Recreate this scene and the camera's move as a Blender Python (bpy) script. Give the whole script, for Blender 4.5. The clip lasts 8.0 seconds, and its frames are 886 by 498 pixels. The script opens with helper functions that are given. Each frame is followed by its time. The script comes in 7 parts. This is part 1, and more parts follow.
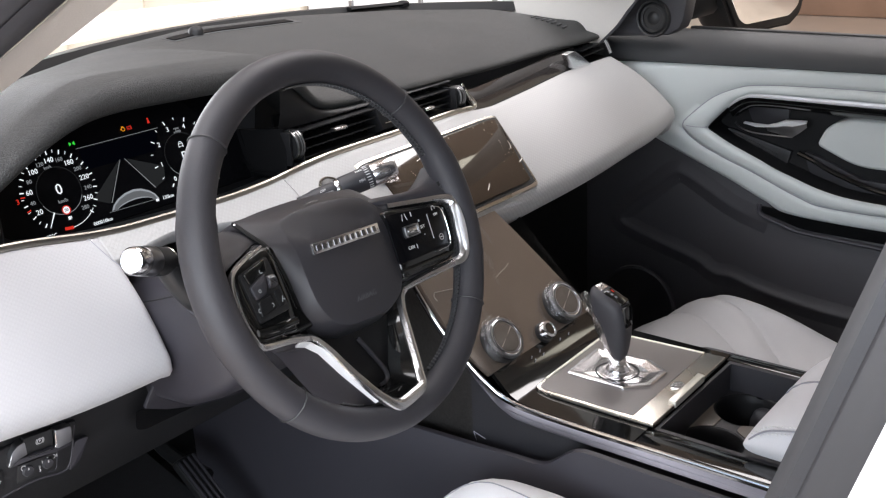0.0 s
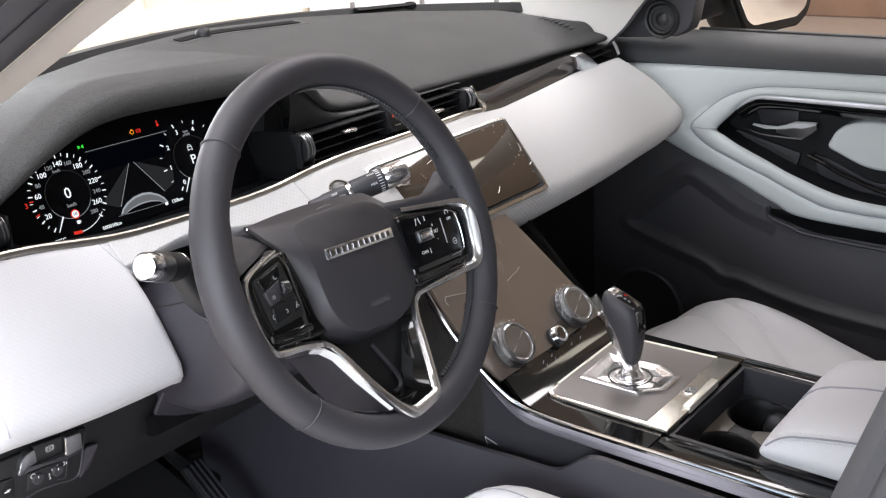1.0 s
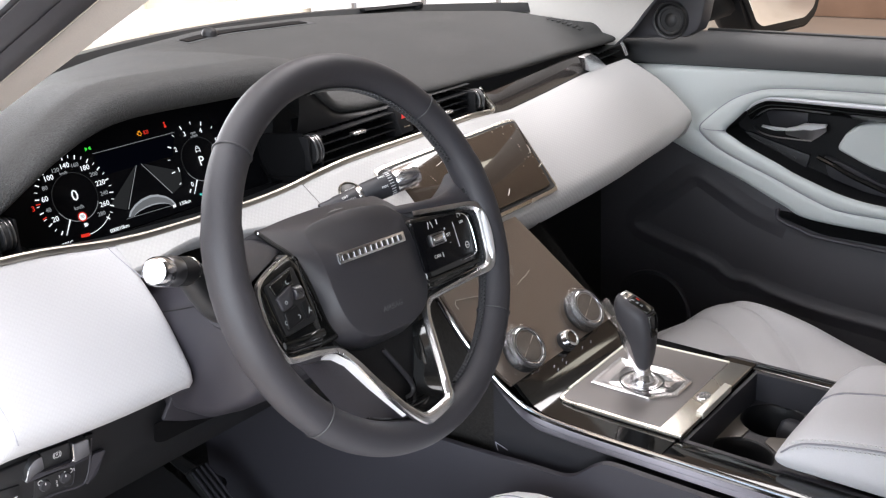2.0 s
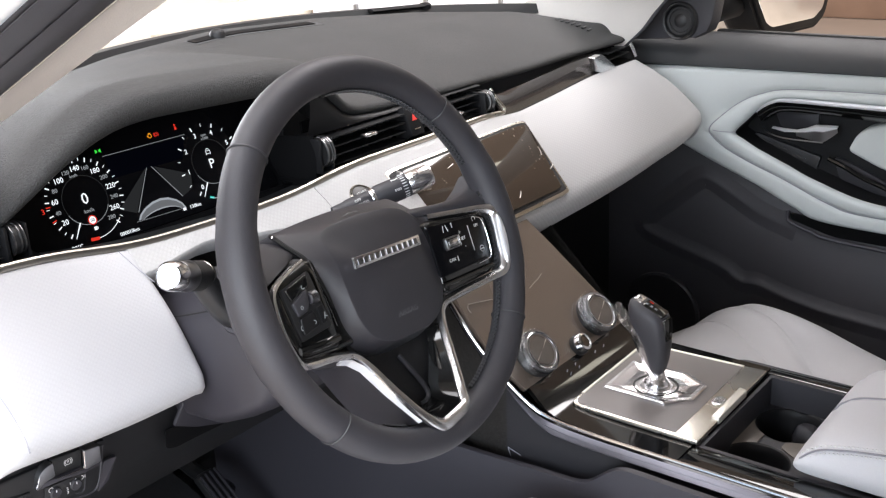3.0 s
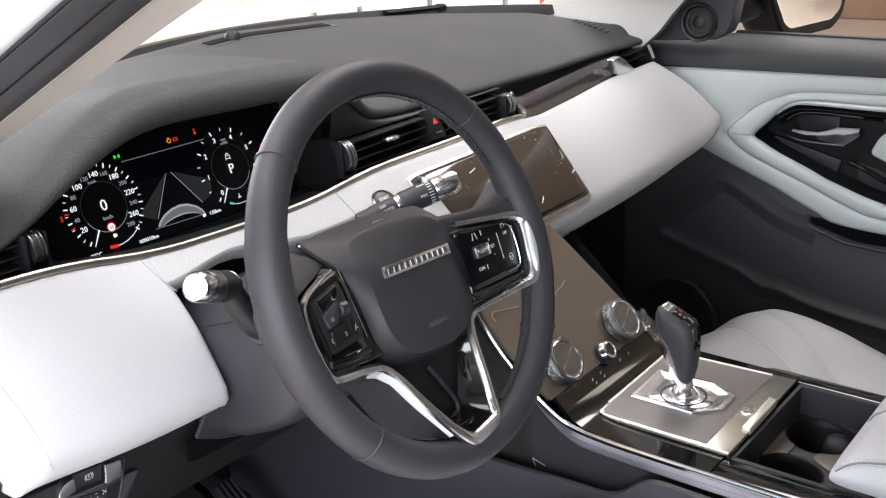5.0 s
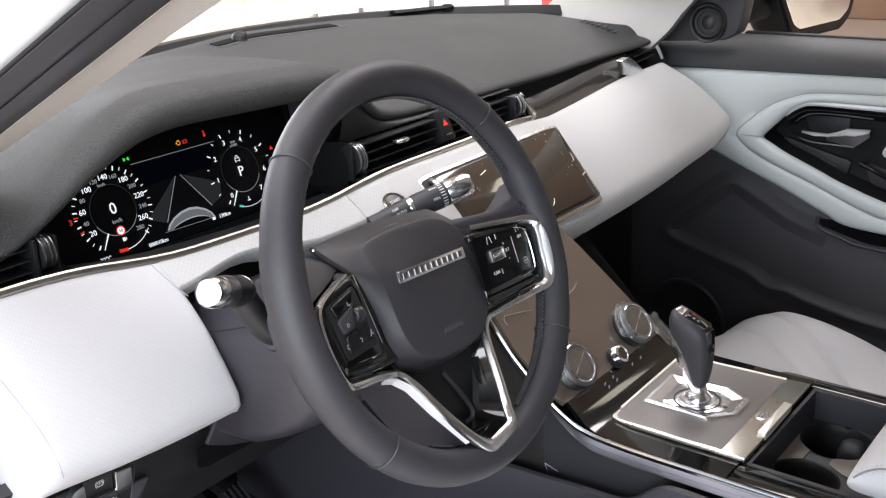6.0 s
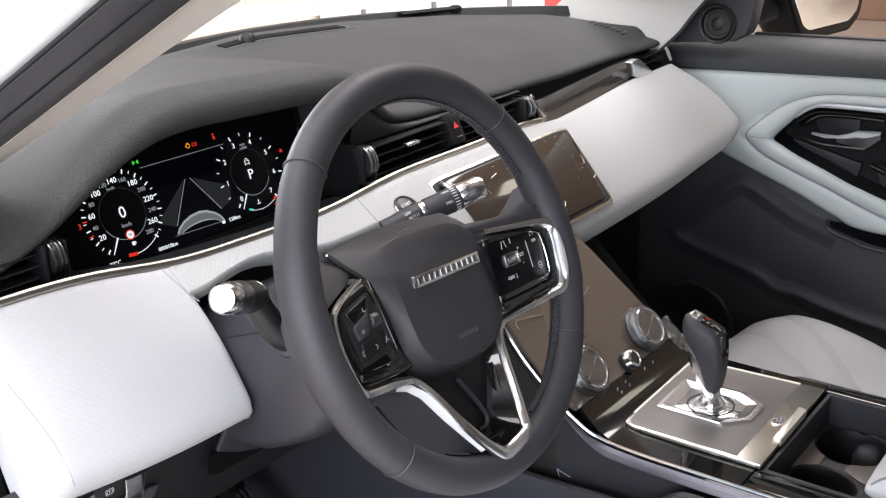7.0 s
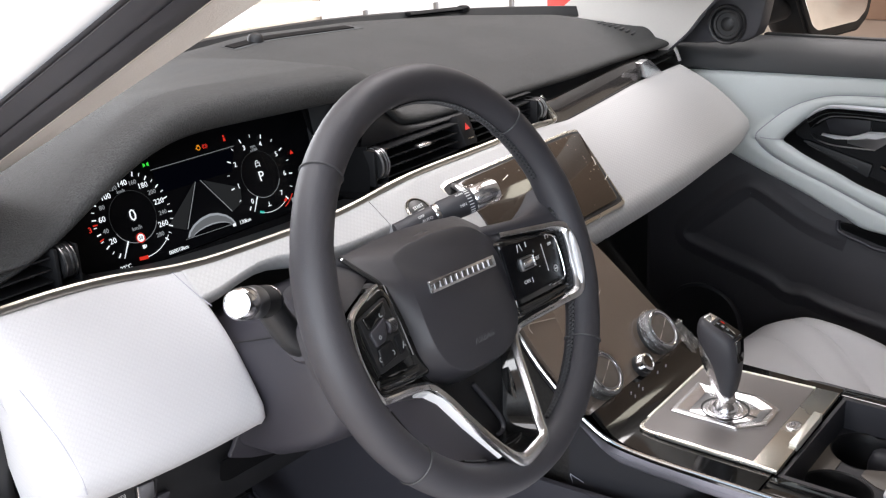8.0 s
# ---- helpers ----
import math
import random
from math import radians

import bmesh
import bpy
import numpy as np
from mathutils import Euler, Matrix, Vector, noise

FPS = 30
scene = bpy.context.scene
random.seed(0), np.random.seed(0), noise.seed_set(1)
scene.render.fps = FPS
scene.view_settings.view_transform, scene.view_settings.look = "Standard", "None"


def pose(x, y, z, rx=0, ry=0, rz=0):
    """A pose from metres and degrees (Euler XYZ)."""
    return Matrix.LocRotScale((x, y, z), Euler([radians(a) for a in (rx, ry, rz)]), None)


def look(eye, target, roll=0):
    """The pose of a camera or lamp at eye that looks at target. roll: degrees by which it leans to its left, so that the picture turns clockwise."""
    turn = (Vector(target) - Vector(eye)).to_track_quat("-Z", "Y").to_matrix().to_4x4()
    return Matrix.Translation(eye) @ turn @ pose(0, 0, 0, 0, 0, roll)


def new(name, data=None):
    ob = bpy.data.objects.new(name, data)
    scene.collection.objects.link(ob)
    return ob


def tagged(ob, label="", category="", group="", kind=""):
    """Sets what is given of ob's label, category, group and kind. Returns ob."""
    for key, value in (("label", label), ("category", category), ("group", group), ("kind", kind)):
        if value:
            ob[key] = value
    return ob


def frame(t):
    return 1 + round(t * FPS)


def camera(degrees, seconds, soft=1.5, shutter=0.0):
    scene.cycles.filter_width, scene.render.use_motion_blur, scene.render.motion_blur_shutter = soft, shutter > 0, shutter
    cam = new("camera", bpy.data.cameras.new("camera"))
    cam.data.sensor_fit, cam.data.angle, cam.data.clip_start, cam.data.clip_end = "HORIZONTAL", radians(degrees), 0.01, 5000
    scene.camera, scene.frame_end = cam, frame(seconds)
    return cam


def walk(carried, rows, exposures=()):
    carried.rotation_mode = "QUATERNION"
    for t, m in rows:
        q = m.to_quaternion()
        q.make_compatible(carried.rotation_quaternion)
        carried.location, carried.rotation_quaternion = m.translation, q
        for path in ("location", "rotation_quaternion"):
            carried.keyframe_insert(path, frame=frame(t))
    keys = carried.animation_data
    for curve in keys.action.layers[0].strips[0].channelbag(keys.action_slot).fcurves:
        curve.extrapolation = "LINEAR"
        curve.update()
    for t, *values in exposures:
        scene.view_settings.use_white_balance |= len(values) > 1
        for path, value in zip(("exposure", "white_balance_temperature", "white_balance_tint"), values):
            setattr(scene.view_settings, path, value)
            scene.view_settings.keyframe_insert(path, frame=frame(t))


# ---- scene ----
cam = camera(46.5, 8.0, soft=1.25)
PATH = [
    (0, (-1.057, -0.679, 1.328), (0.394, 0.516, 0.644), -3.1),
    (0.5, (-1.056, -0.669, 1.328), (0.395, 0.525, 0.645), -3.1),
    (1, (-1.056, -0.659, 1.329), (0.396, 0.535, 0.645), -3.1),
    (1.5, (-1.054, -0.649, 1.329), (0.398, 0.544, 0.644), -3.0),
    (3, (-1.052, -0.619, 1.328), (0.401, 0.574, 0.645), -3.0),
    (3.5, (-1.051, -0.609, 1.328), (0.402, 0.584, 0.645), -3.0),
    (4, (-1.05, -0.6, 1.329), (0.403, 0.593, 0.645), -3.0),
    (4.5, (-1.049, -0.59, 1.328), (0.404, 0.603, 0.645), -3.0),
    (6, (-1.047, -0.56, 1.328), (0.407, 0.632, 0.645), -3.0),
    (6.5, (-1.045, -0.552, 1.328), (0.408, 0.641, 0.646), -3.0),
    (7, (-1.045, -0.542, 1.328), (0.409, 0.651, 0.646), -3.0),
    (7.5, (-1.044, -0.533, 1.328), (0.409, 0.66, 0.646), -3.0),
    (8, (-1.044, -0.523, 1.328), (0.409, 0.669, 0.646), -3.0),
]
EXPOSURE = ((0.0, -0.09), (0.5, 0.02), (1.0, 0.09), (1.5, 0.11), (3.0, 0.11), (4.5, 0.09), (6.0, 0.05), (8.0, 0.0))
walk(cam, [(t, look(eye, target, roll)) for t, eye, target, roll in PATH], EXPOSURE)

from mathutils.bvhtree import BVHTree

# ---- light ----
world = bpy.data.worlds.new("showroom_sky")
scene.world = world
world.use_nodes = True
sky = world.node_tree.nodes.new("ShaderNodeTexSky")
sky.sky_type, sky.sun_disc = "NISHITA", False
sky.sun_elevation, sky.sun_rotation = radians(40), radians(250)
world.node_tree.links.new(sky.outputs[0], world.node_tree.nodes["Background"].inputs[0])
world.node_tree.nodes["Background"].inputs[1].default_value = 0.12


def area_lamp(name, place, target, sx, sy, watts, colour):
    data = bpy.data.lights.new(name, "AREA")
    data.shape, data.size, data.size_y, data.energy, data.color = "RECTANGLE", sx, sy, watts, colour
    ob = new(name, data)
    ob.matrix_world = look(place, target)
    return ob


area_lamp("window_light", (-7.6, -2.8, 2.6), (0, 0, 1.0), 9.0, 3.6, 860, (0.79, 0.88, 1.0))
area_lamp("front_window_light", (1.0, 12.5, 2.6), (0, 0, 1.2), 9.0, 3.4, 1650, (0.93, 0.95, 1.0))
area_lamp("unseen_ceiling_light", (-1.75, -2.0, 4.4), (-1.5, -1.6, 0), 3.5, 3.5, 500, (0.93, 0.95, 1.0))
area_lamp("unseen_ceiling_light", (-1.5, 1.9, 4.4), (-1.3, 1.7, 0), 3.2, 2.6, 160, (0.95, 0.95, 1.0))
# Unseen lamp, kept strong as fill for the passenger door and seat.
area_lamp("unseen_ceiling_light", (2.6, 0.7, 4.4), (2.4, 0.5, 0), 2.4, 2.8, 240, (1.0, 0.96, 0.97))
# Small unseen lamp, added only to put a glare on the touch screen.
area_lamp("unseen_ceiling_light", (4.72, -1.32, 4.4), (4.72, -1.22, 0), 0.55, 0.9, 6.5, (1.0, 0.95, 0.80))
area_lamp("unseen_ceiling_light", (2.2, -5.0, 4.4), (2.2, -4.6, 0), 5.0, 3.0, 400, (1.0, 0.97, 0.95))


# ---- materials ----
def material(name, base, rough=0.5, metal=0.0, coat=0.0, grain=0.0, scale=400.0, bump=0.0, wear=0.0, wear_scale=9.0, sheen=0.0, weave=0.0, pit_shade=0.05):
    """A principled material with fine grain, large soft variation and relief at real size."""
    m = bpy.data.materials.new(name)
    m.use_nodes = True
    n, l = m.node_tree.nodes, m.node_tree.links
    b = n["Principled BSDF"]
    b.inputs["Base Color"].default_value = (*base, 1)
    b.inputs["Roughness"].default_value = rough
    b.inputs["Metallic"].default_value = metal
    b.inputs["Coat Weight"].default_value = coat
    b.inputs["Coat Roughness"].default_value = 0.04
    b.inputs["Sheen Weight"].default_value = sheen
    tc = n.new("ShaderNodeTexCoord")
    fine = n.new("ShaderNodeTexNoise")
    fine.inputs["Scale"].default_value, fine.inputs["Detail"].default_value = scale, 3
    l.new(tc.outputs["Object"], fine.inputs["Vector"])
    broad = n.new("ShaderNodeTexNoise")
    broad.inputs["Scale"].default_value, broad.inputs["Detail"].default_value = wear_scale, 5
    l.new(tc.outputs["Object"], broad.inputs["Vector"])
    if grain or wear:
        a = n.new("ShaderNodeMath")
        a.operation = "MULTIPLY_ADD"
        a.inputs[1].default_value, a.inputs[2].default_value = 2 * grain, 1 - grain - wear
        l.new(fine.outputs[0], a.inputs[0])
        c = n.new("ShaderNodeMath")
        c.operation = "MULTIPLY_ADD"
        c.inputs[1].default_value = 2 * wear
        l.new(broad.outputs[0], c.inputs[0])
        l.new(a.outputs[0], c.inputs[2])
        mix = n.new("ShaderNodeVectorMath")
        mix.operation = "SCALE"
        mix.inputs[0].default_value = base
        l.new(c.outputs[0], mix.inputs["Scale"])
        l.new(mix.outputs[0], b.inputs["Base Color"])
        r = n.new("ShaderNodeMath")
        r.operation = "MULTIPLY_ADD"
        r.inputs[1].default_value, r.inputs[2].default_value = rough * 0.35, rough * 0.83
        l.new(broad.outputs[0], r.inputs[0])
        l.new(r.outputs[0], b.inputs["Roughness"])
    height = fine.outputs[0]
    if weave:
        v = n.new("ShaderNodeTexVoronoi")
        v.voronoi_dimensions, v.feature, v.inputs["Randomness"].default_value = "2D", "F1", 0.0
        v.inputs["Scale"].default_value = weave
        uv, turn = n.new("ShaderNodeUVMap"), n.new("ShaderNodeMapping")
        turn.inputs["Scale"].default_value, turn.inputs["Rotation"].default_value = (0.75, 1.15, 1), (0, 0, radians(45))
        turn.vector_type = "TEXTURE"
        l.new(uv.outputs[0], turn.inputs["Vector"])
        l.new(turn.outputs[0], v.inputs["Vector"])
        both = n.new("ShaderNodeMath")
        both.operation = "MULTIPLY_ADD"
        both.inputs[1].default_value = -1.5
        # Darkens the colour inside each embossed pit, standing in for the pit's shade.
        pit_darkening = n.new("ShaderNodeMapRange")
        pit_darkening.inputs[1].default_value, pit_darkening.inputs[2].default_value = 0.1, 0.5
        pit_darkening.inputs[3].default_value, pit_darkening.inputs[4].default_value = 1.01, 1.0 - pit_shade
        l.new(v.outputs[0], pit_darkening.inputs[0])
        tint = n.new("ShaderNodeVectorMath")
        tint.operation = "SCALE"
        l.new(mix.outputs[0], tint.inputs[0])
        l.new(pit_darkening.outputs[0], tint.inputs["Scale"])
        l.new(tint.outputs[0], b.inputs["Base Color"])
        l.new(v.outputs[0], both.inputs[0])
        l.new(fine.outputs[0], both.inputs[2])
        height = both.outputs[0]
    if bump:
        bp = n.new("ShaderNodeBump")
        bp.inputs["Strength"].default_value, bp.inputs["Distance"].default_value = bump, 0.001
        l.new(height, bp.inputs["Height"])
        l.new(bp.outputs[0], b.inputs["Normal"])
    return m


def glowing(name, colour, strength):
    m = bpy.data.materials.new(name)
    m.use_nodes = True
    b = m.node_tree.nodes["Principled BSDF"]
    b.inputs["Base Color"].default_value = (0.0, 0.0, 0.0, 1)
    b.inputs["Specular IOR Level"].default_value = 0.0
    b.inputs["Emission Color"].default_value = (*colour, 1)
    b.inputs["Emission Strength"].default_value = strength
    return m


def clear_film(name, share, rough, scale, bump):
    """Clear plastic film: mostly see-through, with creased gloss."""
    m = bpy.data.materials.new(name)
    m.use_nodes = True
    n, l = m.node_tree.nodes, m.node_tree.links
    n.remove(n["Principled BSDF"])
    see, gloss, mix = n.new("ShaderNodeBsdfTransparent"), n.new("ShaderNodeBsdfGlossy"), n.new("ShaderNodeMixShader")
    gloss.inputs["Roughness"].default_value = rough
    mix.inputs[0].default_value = share
    noise, bp, tc = n.new("ShaderNodeTexNoise"), n.new("ShaderNodeBump"), n.new("ShaderNodeTexCoord")
    noise.inputs["Scale"].default_value, noise.inputs["Detail"].default_value = scale, 3
    bp.inputs["Strength"].default_value, bp.inputs["Distance"].default_value = bump, 0.003
    l.new(tc.outputs["Object"], noise.inputs["Vector"])
    l.new(noise.outputs[0], bp.inputs["Height"])
    l.new(bp.outputs[0], gloss.inputs["Normal"])
    l.new(see.outputs[0], mix.inputs[1])
    l.new(gloss.outputs[0], mix.inputs[2])
    l.new(mix.outputs[0], n["Material Output"].inputs[0])
    return m


SOFT = material("soft_touch_charcoal", (0.034, 0.035, 0.037), 0.62, grain=0.22, scale=900, bump=0.35, wear=0.06)
HOOD = material("grained_charcoal_skin", (0.0212, 0.0213, 0.0215), 0.68, grain=1.5, scale=620, bump=1.5, wear=0.10)
PLASTIC = material("dark_grained_plastic", (0.030, 0.029, 0.034), 0.5, grain=0.12, scale=1200, bump=0.25, wear=0.08)
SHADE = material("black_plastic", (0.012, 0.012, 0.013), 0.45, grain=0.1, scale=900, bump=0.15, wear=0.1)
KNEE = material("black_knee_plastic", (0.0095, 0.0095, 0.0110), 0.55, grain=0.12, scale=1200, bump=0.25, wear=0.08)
GREY_PLASTIC = material("column_grey_plastic", (0.0270, 0.0251, 0.0315), 0.45, grain=0.1, scale=1400, bump=0.25, wear=0.06)
LEATHER = material("light_grey_perforated_hide", (0.415, 0.409, 0.408), 0.55, grain=0.05, scale=900, bump=0.25, wear=0.03, weave=185, pit_shade=0.06, sheen=0.1)
FINE_HIDE = material("pale_grey_fine_hide", (0.445, 0.441, 0.456), 0.55, grain=0.05, scale=900, bump=0.20, wear=0.03, weave=250, pit_shade=0.03, sheen=0.1)
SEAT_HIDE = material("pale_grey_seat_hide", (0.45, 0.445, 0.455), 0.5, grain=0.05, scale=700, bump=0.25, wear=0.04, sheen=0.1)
# Seat hide made paler, with the window's light put into its colour.
WINDOW_LIT_HIDE = material("window_lit_seat_hide", (0.68, 0.675, 0.70), 0.5, grain=0.05, scale=700, bump=0.2, wear=0.03, sheen=0.1)
DOOR_HIDE = material("cool_grey_door_hide", (0.51, 0.54, 0.533), 0.5, grain=0.05, scale=700, bump=0.25, wear=0.03, sheen=0.1)
RIM = material("black_wheel_hide", (0.0366, 0.0349, 0.0402), 0.54, grain=0.12, scale=1000, bump=0.22, wear=0.08)
HUB = material("black_airbag_skin", (0.0346, 0.0330, 0.0380), 0.42, grain=0.1, scale=1500, bump=0.25, wear=0.05)
GLOSS = material("piano_black", (0.006, 0.006, 0.006), 0.07, coat=0.3, wear=0.2, wear_scale=30)
FILM = material("film_covered_gloss_taupe", (0.130, 0.104, 0.086), 0.10, coat=1.0, wear=0.12, wear_scale=6, bump=0.03, scale=60)
SCREEN = material("film_covered_screen_glass", (0.036, 0.026, 0.019), 0.07, coat=1.0, wear=0.12, wear_scale=8, bump=0.04, scale=50)
CHROME = material("bright_chrome", (0.80, 0.80, 0.81), 0.12, metal=1.0, wear=0.06, wear_scale=20)
SATIN = material("satin_aluminium", (0.84, 0.83, 0.84), 0.22, metal=1.0, grain=0.04, scale=1500, wear=0.05)
SPOKE = material("satin_spoke_metal", (0.80, 0.80, 0.81), 0.26, metal=1.0, grain=0.04, scale=1500, wear=0.05)
CHAMPAGNE = material("champagne_metal", (0.62, 0.59, 0.53), 0.27, metal=1.0, wear=0.06, wear_scale=14)
STRIP = material("brushed_side_strip", (0.16, 0.16, 0.185), 0.36, metal=1.0, grain=0.05, scale=1200, wear=0.06)
TRIM = material("dull_champagne_trim", (0.44, 0.41, 0.36), 0.34, metal=1.0, wear=0.06, wear_scale=14)
CREAM_METAL = material("cream_anodised_metal", (0.74, 0.71, 0.63), 0.4, metal=0.6, grain=0.03, wear=0.04)
# Pale, half-metallic silver that carries a bright window reflection in its own colour.
SHEEN_SILVER = material("sheen_pale_silver", (0.82, 0.82, 0.84), 0.4, metal=0.4, grain=0.03, scale=1500, wear=0.03)
PLATE = material("warm_grey_lacquer_plate", (0.185, 0.165, 0.158), 0.4, grain=0.04, scale=900, bump=0.05, wear=0.04)
THREAD = material("grey_thread", (0.30, 0.30, 0.33), 0.7)
DARK_THREAD = material("black_thread", (0.038, 0.038, 0.041), 0.5)
GROOVE = material("black_seam_groove", (0.004, 0.004, 0.004), 0.8)
CARPET = material("black_carpet", (0.022, 0.022, 0.025), 0.95, grain=0.4, scale=500, bump=1.0, wear=0.1)
PILLAR = material("beige_pillar_fabric", (0.53, 0.505, 0.475), 0.8, grain=0.1, scale=700, bump=0.3, wear=0.03)
SEAL = material("black_rubber_seal", (0.040, 0.039, 0.045), 0.45, grain=0.1, wear=0.12)
POST = material("grey_pillar_plastic", (0.030, 0.030, 0.034), 0.55, grain=0.08, scale=900, wear=0.08)
# Cover skin made paler, so the letters' lit edges are in the colour.
EMBOSS = material("edge_lit_grey_skin", (0.085, 0.085, 0.09), 0.5, wear=0.1)
PAINT = material("white_car_paint", (0.80, 0.81, 0.83), 0.4, coat=0.3, wear=0.02)
MIRROR = material("mirror_glass", (0.9, 0.9, 0.9), 0.01, metal=1.0)
FLOOR = material("polished_tan_tile", (0.44, 0.37, 0.31), 0.16, wear=0.16, wear_scale=1.2)
RED_BOARD = material("red_lacquer", (0.55, 0.05, 0.04), 0.4, wear=0.05)
WALL = material("cream_wall", (0.74, 0.68, 0.58), 0.8, wear=0.05, wear_scale=2)
WOOD = material("brown_wood_panel", (0.17, 0.10, 0.065), 0.4, wear=0.35, wear_scale=3)
CEILING = material("taupe_ceiling", (0.34, 0.29, 0.25), 0.8, wear=0.08, wear_scale=2)
CUP = material("brown_tinted_liner", (0.13, 0.113, 0.098), 0.4, wear=0.1)
PRINT = material("white_print", (0.75, 0.75, 0.75), 0.5)
RED_PRINT = material("red_print", (0.75, 0.06, 0.05), 0.4)
DISPLAY = material("dark_display_glass", (0.004, 0.004, 0.005), 0.22)
DISPLAY.node_tree.nodes["Principled BSDF"].inputs["Specular IOR Level"].default_value = 0.12
UNSEEN_GLASS = material("unseen_dark_glass", (0.01, 0.011, 0.011), 0.05, wear=0.05)
DIM_METAL = material("dark_satin_metal", (0.30, 0.30, 0.31), 0.3, metal=1.0, wear=0.08)
WHITE_PANEL = material("white_lacquer_panel", (0.85, 0.85, 0.85), 0.4, wear=0.02)
SIDE_PLASTIC = material("charcoal_side_plastic", (0.0365, 0.0345, 0.0425), 0.5, grain=0.1, scale=1300, bump=0.3, wear=0.08)
DIAL_FACE = material("film_covered_dial_face", (0.10, 0.088, 0.078), 0.2, coat=0.8, wear=0.3, wear_scale=50, bump=0.1, scale=120)
DOOR_PLASTIC = material("grained_door_plastic", (0.043, 0.041, 0.046), 0.5, grain=0.12, scale=1000, bump=0.3, wear=0.08)
# Side plastic again, darkened for the shadow under the console strip.
POCKET_SHADE = material("shaded_pocket_plastic", (0.018, 0.0175, 0.021), 0.45, grain=0.1, scale=1300, bump=0.3, wear=0.1)
WEAVE = material("dark_woven_liner", (0.015, 0.0135, 0.0125), 0.4, grain=0.9, scale=260, bump=0.6, wear=0.1)
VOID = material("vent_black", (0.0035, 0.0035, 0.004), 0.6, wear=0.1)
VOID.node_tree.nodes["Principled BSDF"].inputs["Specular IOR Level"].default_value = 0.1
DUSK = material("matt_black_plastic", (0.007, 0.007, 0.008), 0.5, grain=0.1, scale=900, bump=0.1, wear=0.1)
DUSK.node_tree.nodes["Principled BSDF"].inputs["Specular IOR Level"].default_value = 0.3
SLAT = material("black_vent_slat", (0.011, 0.011, 0.012), 0.35, wear=0.1)
RAIL = material("smoky_gloss", (0.030, 0.026, 0.025), 0.14, coat=0.5, wear=0.1)
FILM_SCUFF = material("creased_clear_film", (0.34, 0.30, 0.26), 0.25, wear=0.2, wear_scale=60)
SCREEN.node_tree.nodes["Principled BSDF"].inputs["Specular IOR Level"].default_value = 0.3
CLEAR = clear_film("clear_protective_film", 0.12, 0.06, 30, 0.3)
CRUMPLE = clear_film("bright_crumpled_film", 0.34, 0.08, 240, 1.0)
WRAP = clear_film("crumpled_clear_film", 0.08, 0.12, 160, 1.0)
LIT_LOW = glowing("lit_low_grey", (0.75, 0.8, 0.88), 0.45)
LIT = glowing("lit_white", (0.9, 0.95, 1.0), 1.1)
LIT_DIM = glowing("lit_grey", (0.75, 0.8, 0.85), 0.35)
LIT_MID = glowing("lit_mid_grey", (0.6, 0.63, 0.68), 0.22)
LIT_FAINT = glowing("lit_faint", (0.55, 0.58, 0.62), 0.09)
LIT_LANE = glowing("lit_lane_grey", (0.55, 0.58, 0.62), 0.035)
LIT_RED = glowing("lit_red", (1.0, 0.05, 0.03), 0.7)
LIT_AMBER = glowing("lit_amber", (1.0, 0.38, 0.02), 0.9)
LIT_GREEN = glowing("lit_green", (0.06, 0.9, 0.08), 0.8)
LIT_CYAN = glowing("lit_cyan", (0.05, 0.75, 0.65), 0.7)
LIT_BLUE = glowing("lit_night_blue", (0.02, 0.025, 0.06), 0.045)


# ---- mesh helpers ----
def wm(ob):
    m = ob.matrix_basis.copy()
    return wm(ob.parent) @ ob.matrix_parent_inverse @ m if ob.parent else m


def thing(name, place, label, category, group="", kind=""):
    ob = new(name)
    ob.empty_display_size = 0.05
    ob.matrix_basis = place if isinstance(place, Matrix) else Matrix.Translation(place)
    return tagged(ob, label, category, group, kind)


def part(name, bm, mat, parent=None, label="", smooth=True, local=False, angle=40):
    """Links a bmesh, built in world places (local: in its parent's own), as one mesh object."""
    bmesh.ops.recalc_face_normals(bm, faces=bm.faces)
    me = bpy.data.meshes.new(name)
    bm.to_mesh(me)
    bm.free()
    for m in mat if isinstance(mat, (list, tuple)) else (mat,):
        me.materials.append(m)
    if smooth:
        me.polygons.foreach_set("use_smooth", [True] * len(me.polygons))
        me.set_sharp_from_angle(angle=radians(angle))
    ob = new(name, me)
    if parent:
        ob.parent = parent
        if not local:
            ob.matrix_parent_inverse = wm(parent).inverted()
    if label:
        ob["label"] = label
    return ob


def grid(rows, close_u=False, close_v=False, caps=False):
    """A mesh over rows of points; close_u joins the last row to the first, close_v the ends of each row."""
    bm = bmesh.new()
    vs = [[bm.verts.new(p) for p in row] for row in rows]
    nu, nv = len(vs), len(vs[0])
    for i in range(nu if close_u else nu - 1):
        for j in range(nv if close_v else nv - 1):
            a, b, c, d = vs[i][j], vs[(i + 1) % nu][j], vs[(i + 1) % nu][(j + 1) % nv], vs[i][(j + 1) % nv]
            bm.faces.new((a, b, c, d))
    if caps:
        bm.faces.new(vs[0])
        bm.faces.new(vs[-1])
    return bm


def thick(bm, t):
    bmesh.ops.recalc_face_normals(bm, faces=bm.faces)
    bmesh.ops.solidify(bm, geom=bm.faces[:], thickness=t)
    return bm


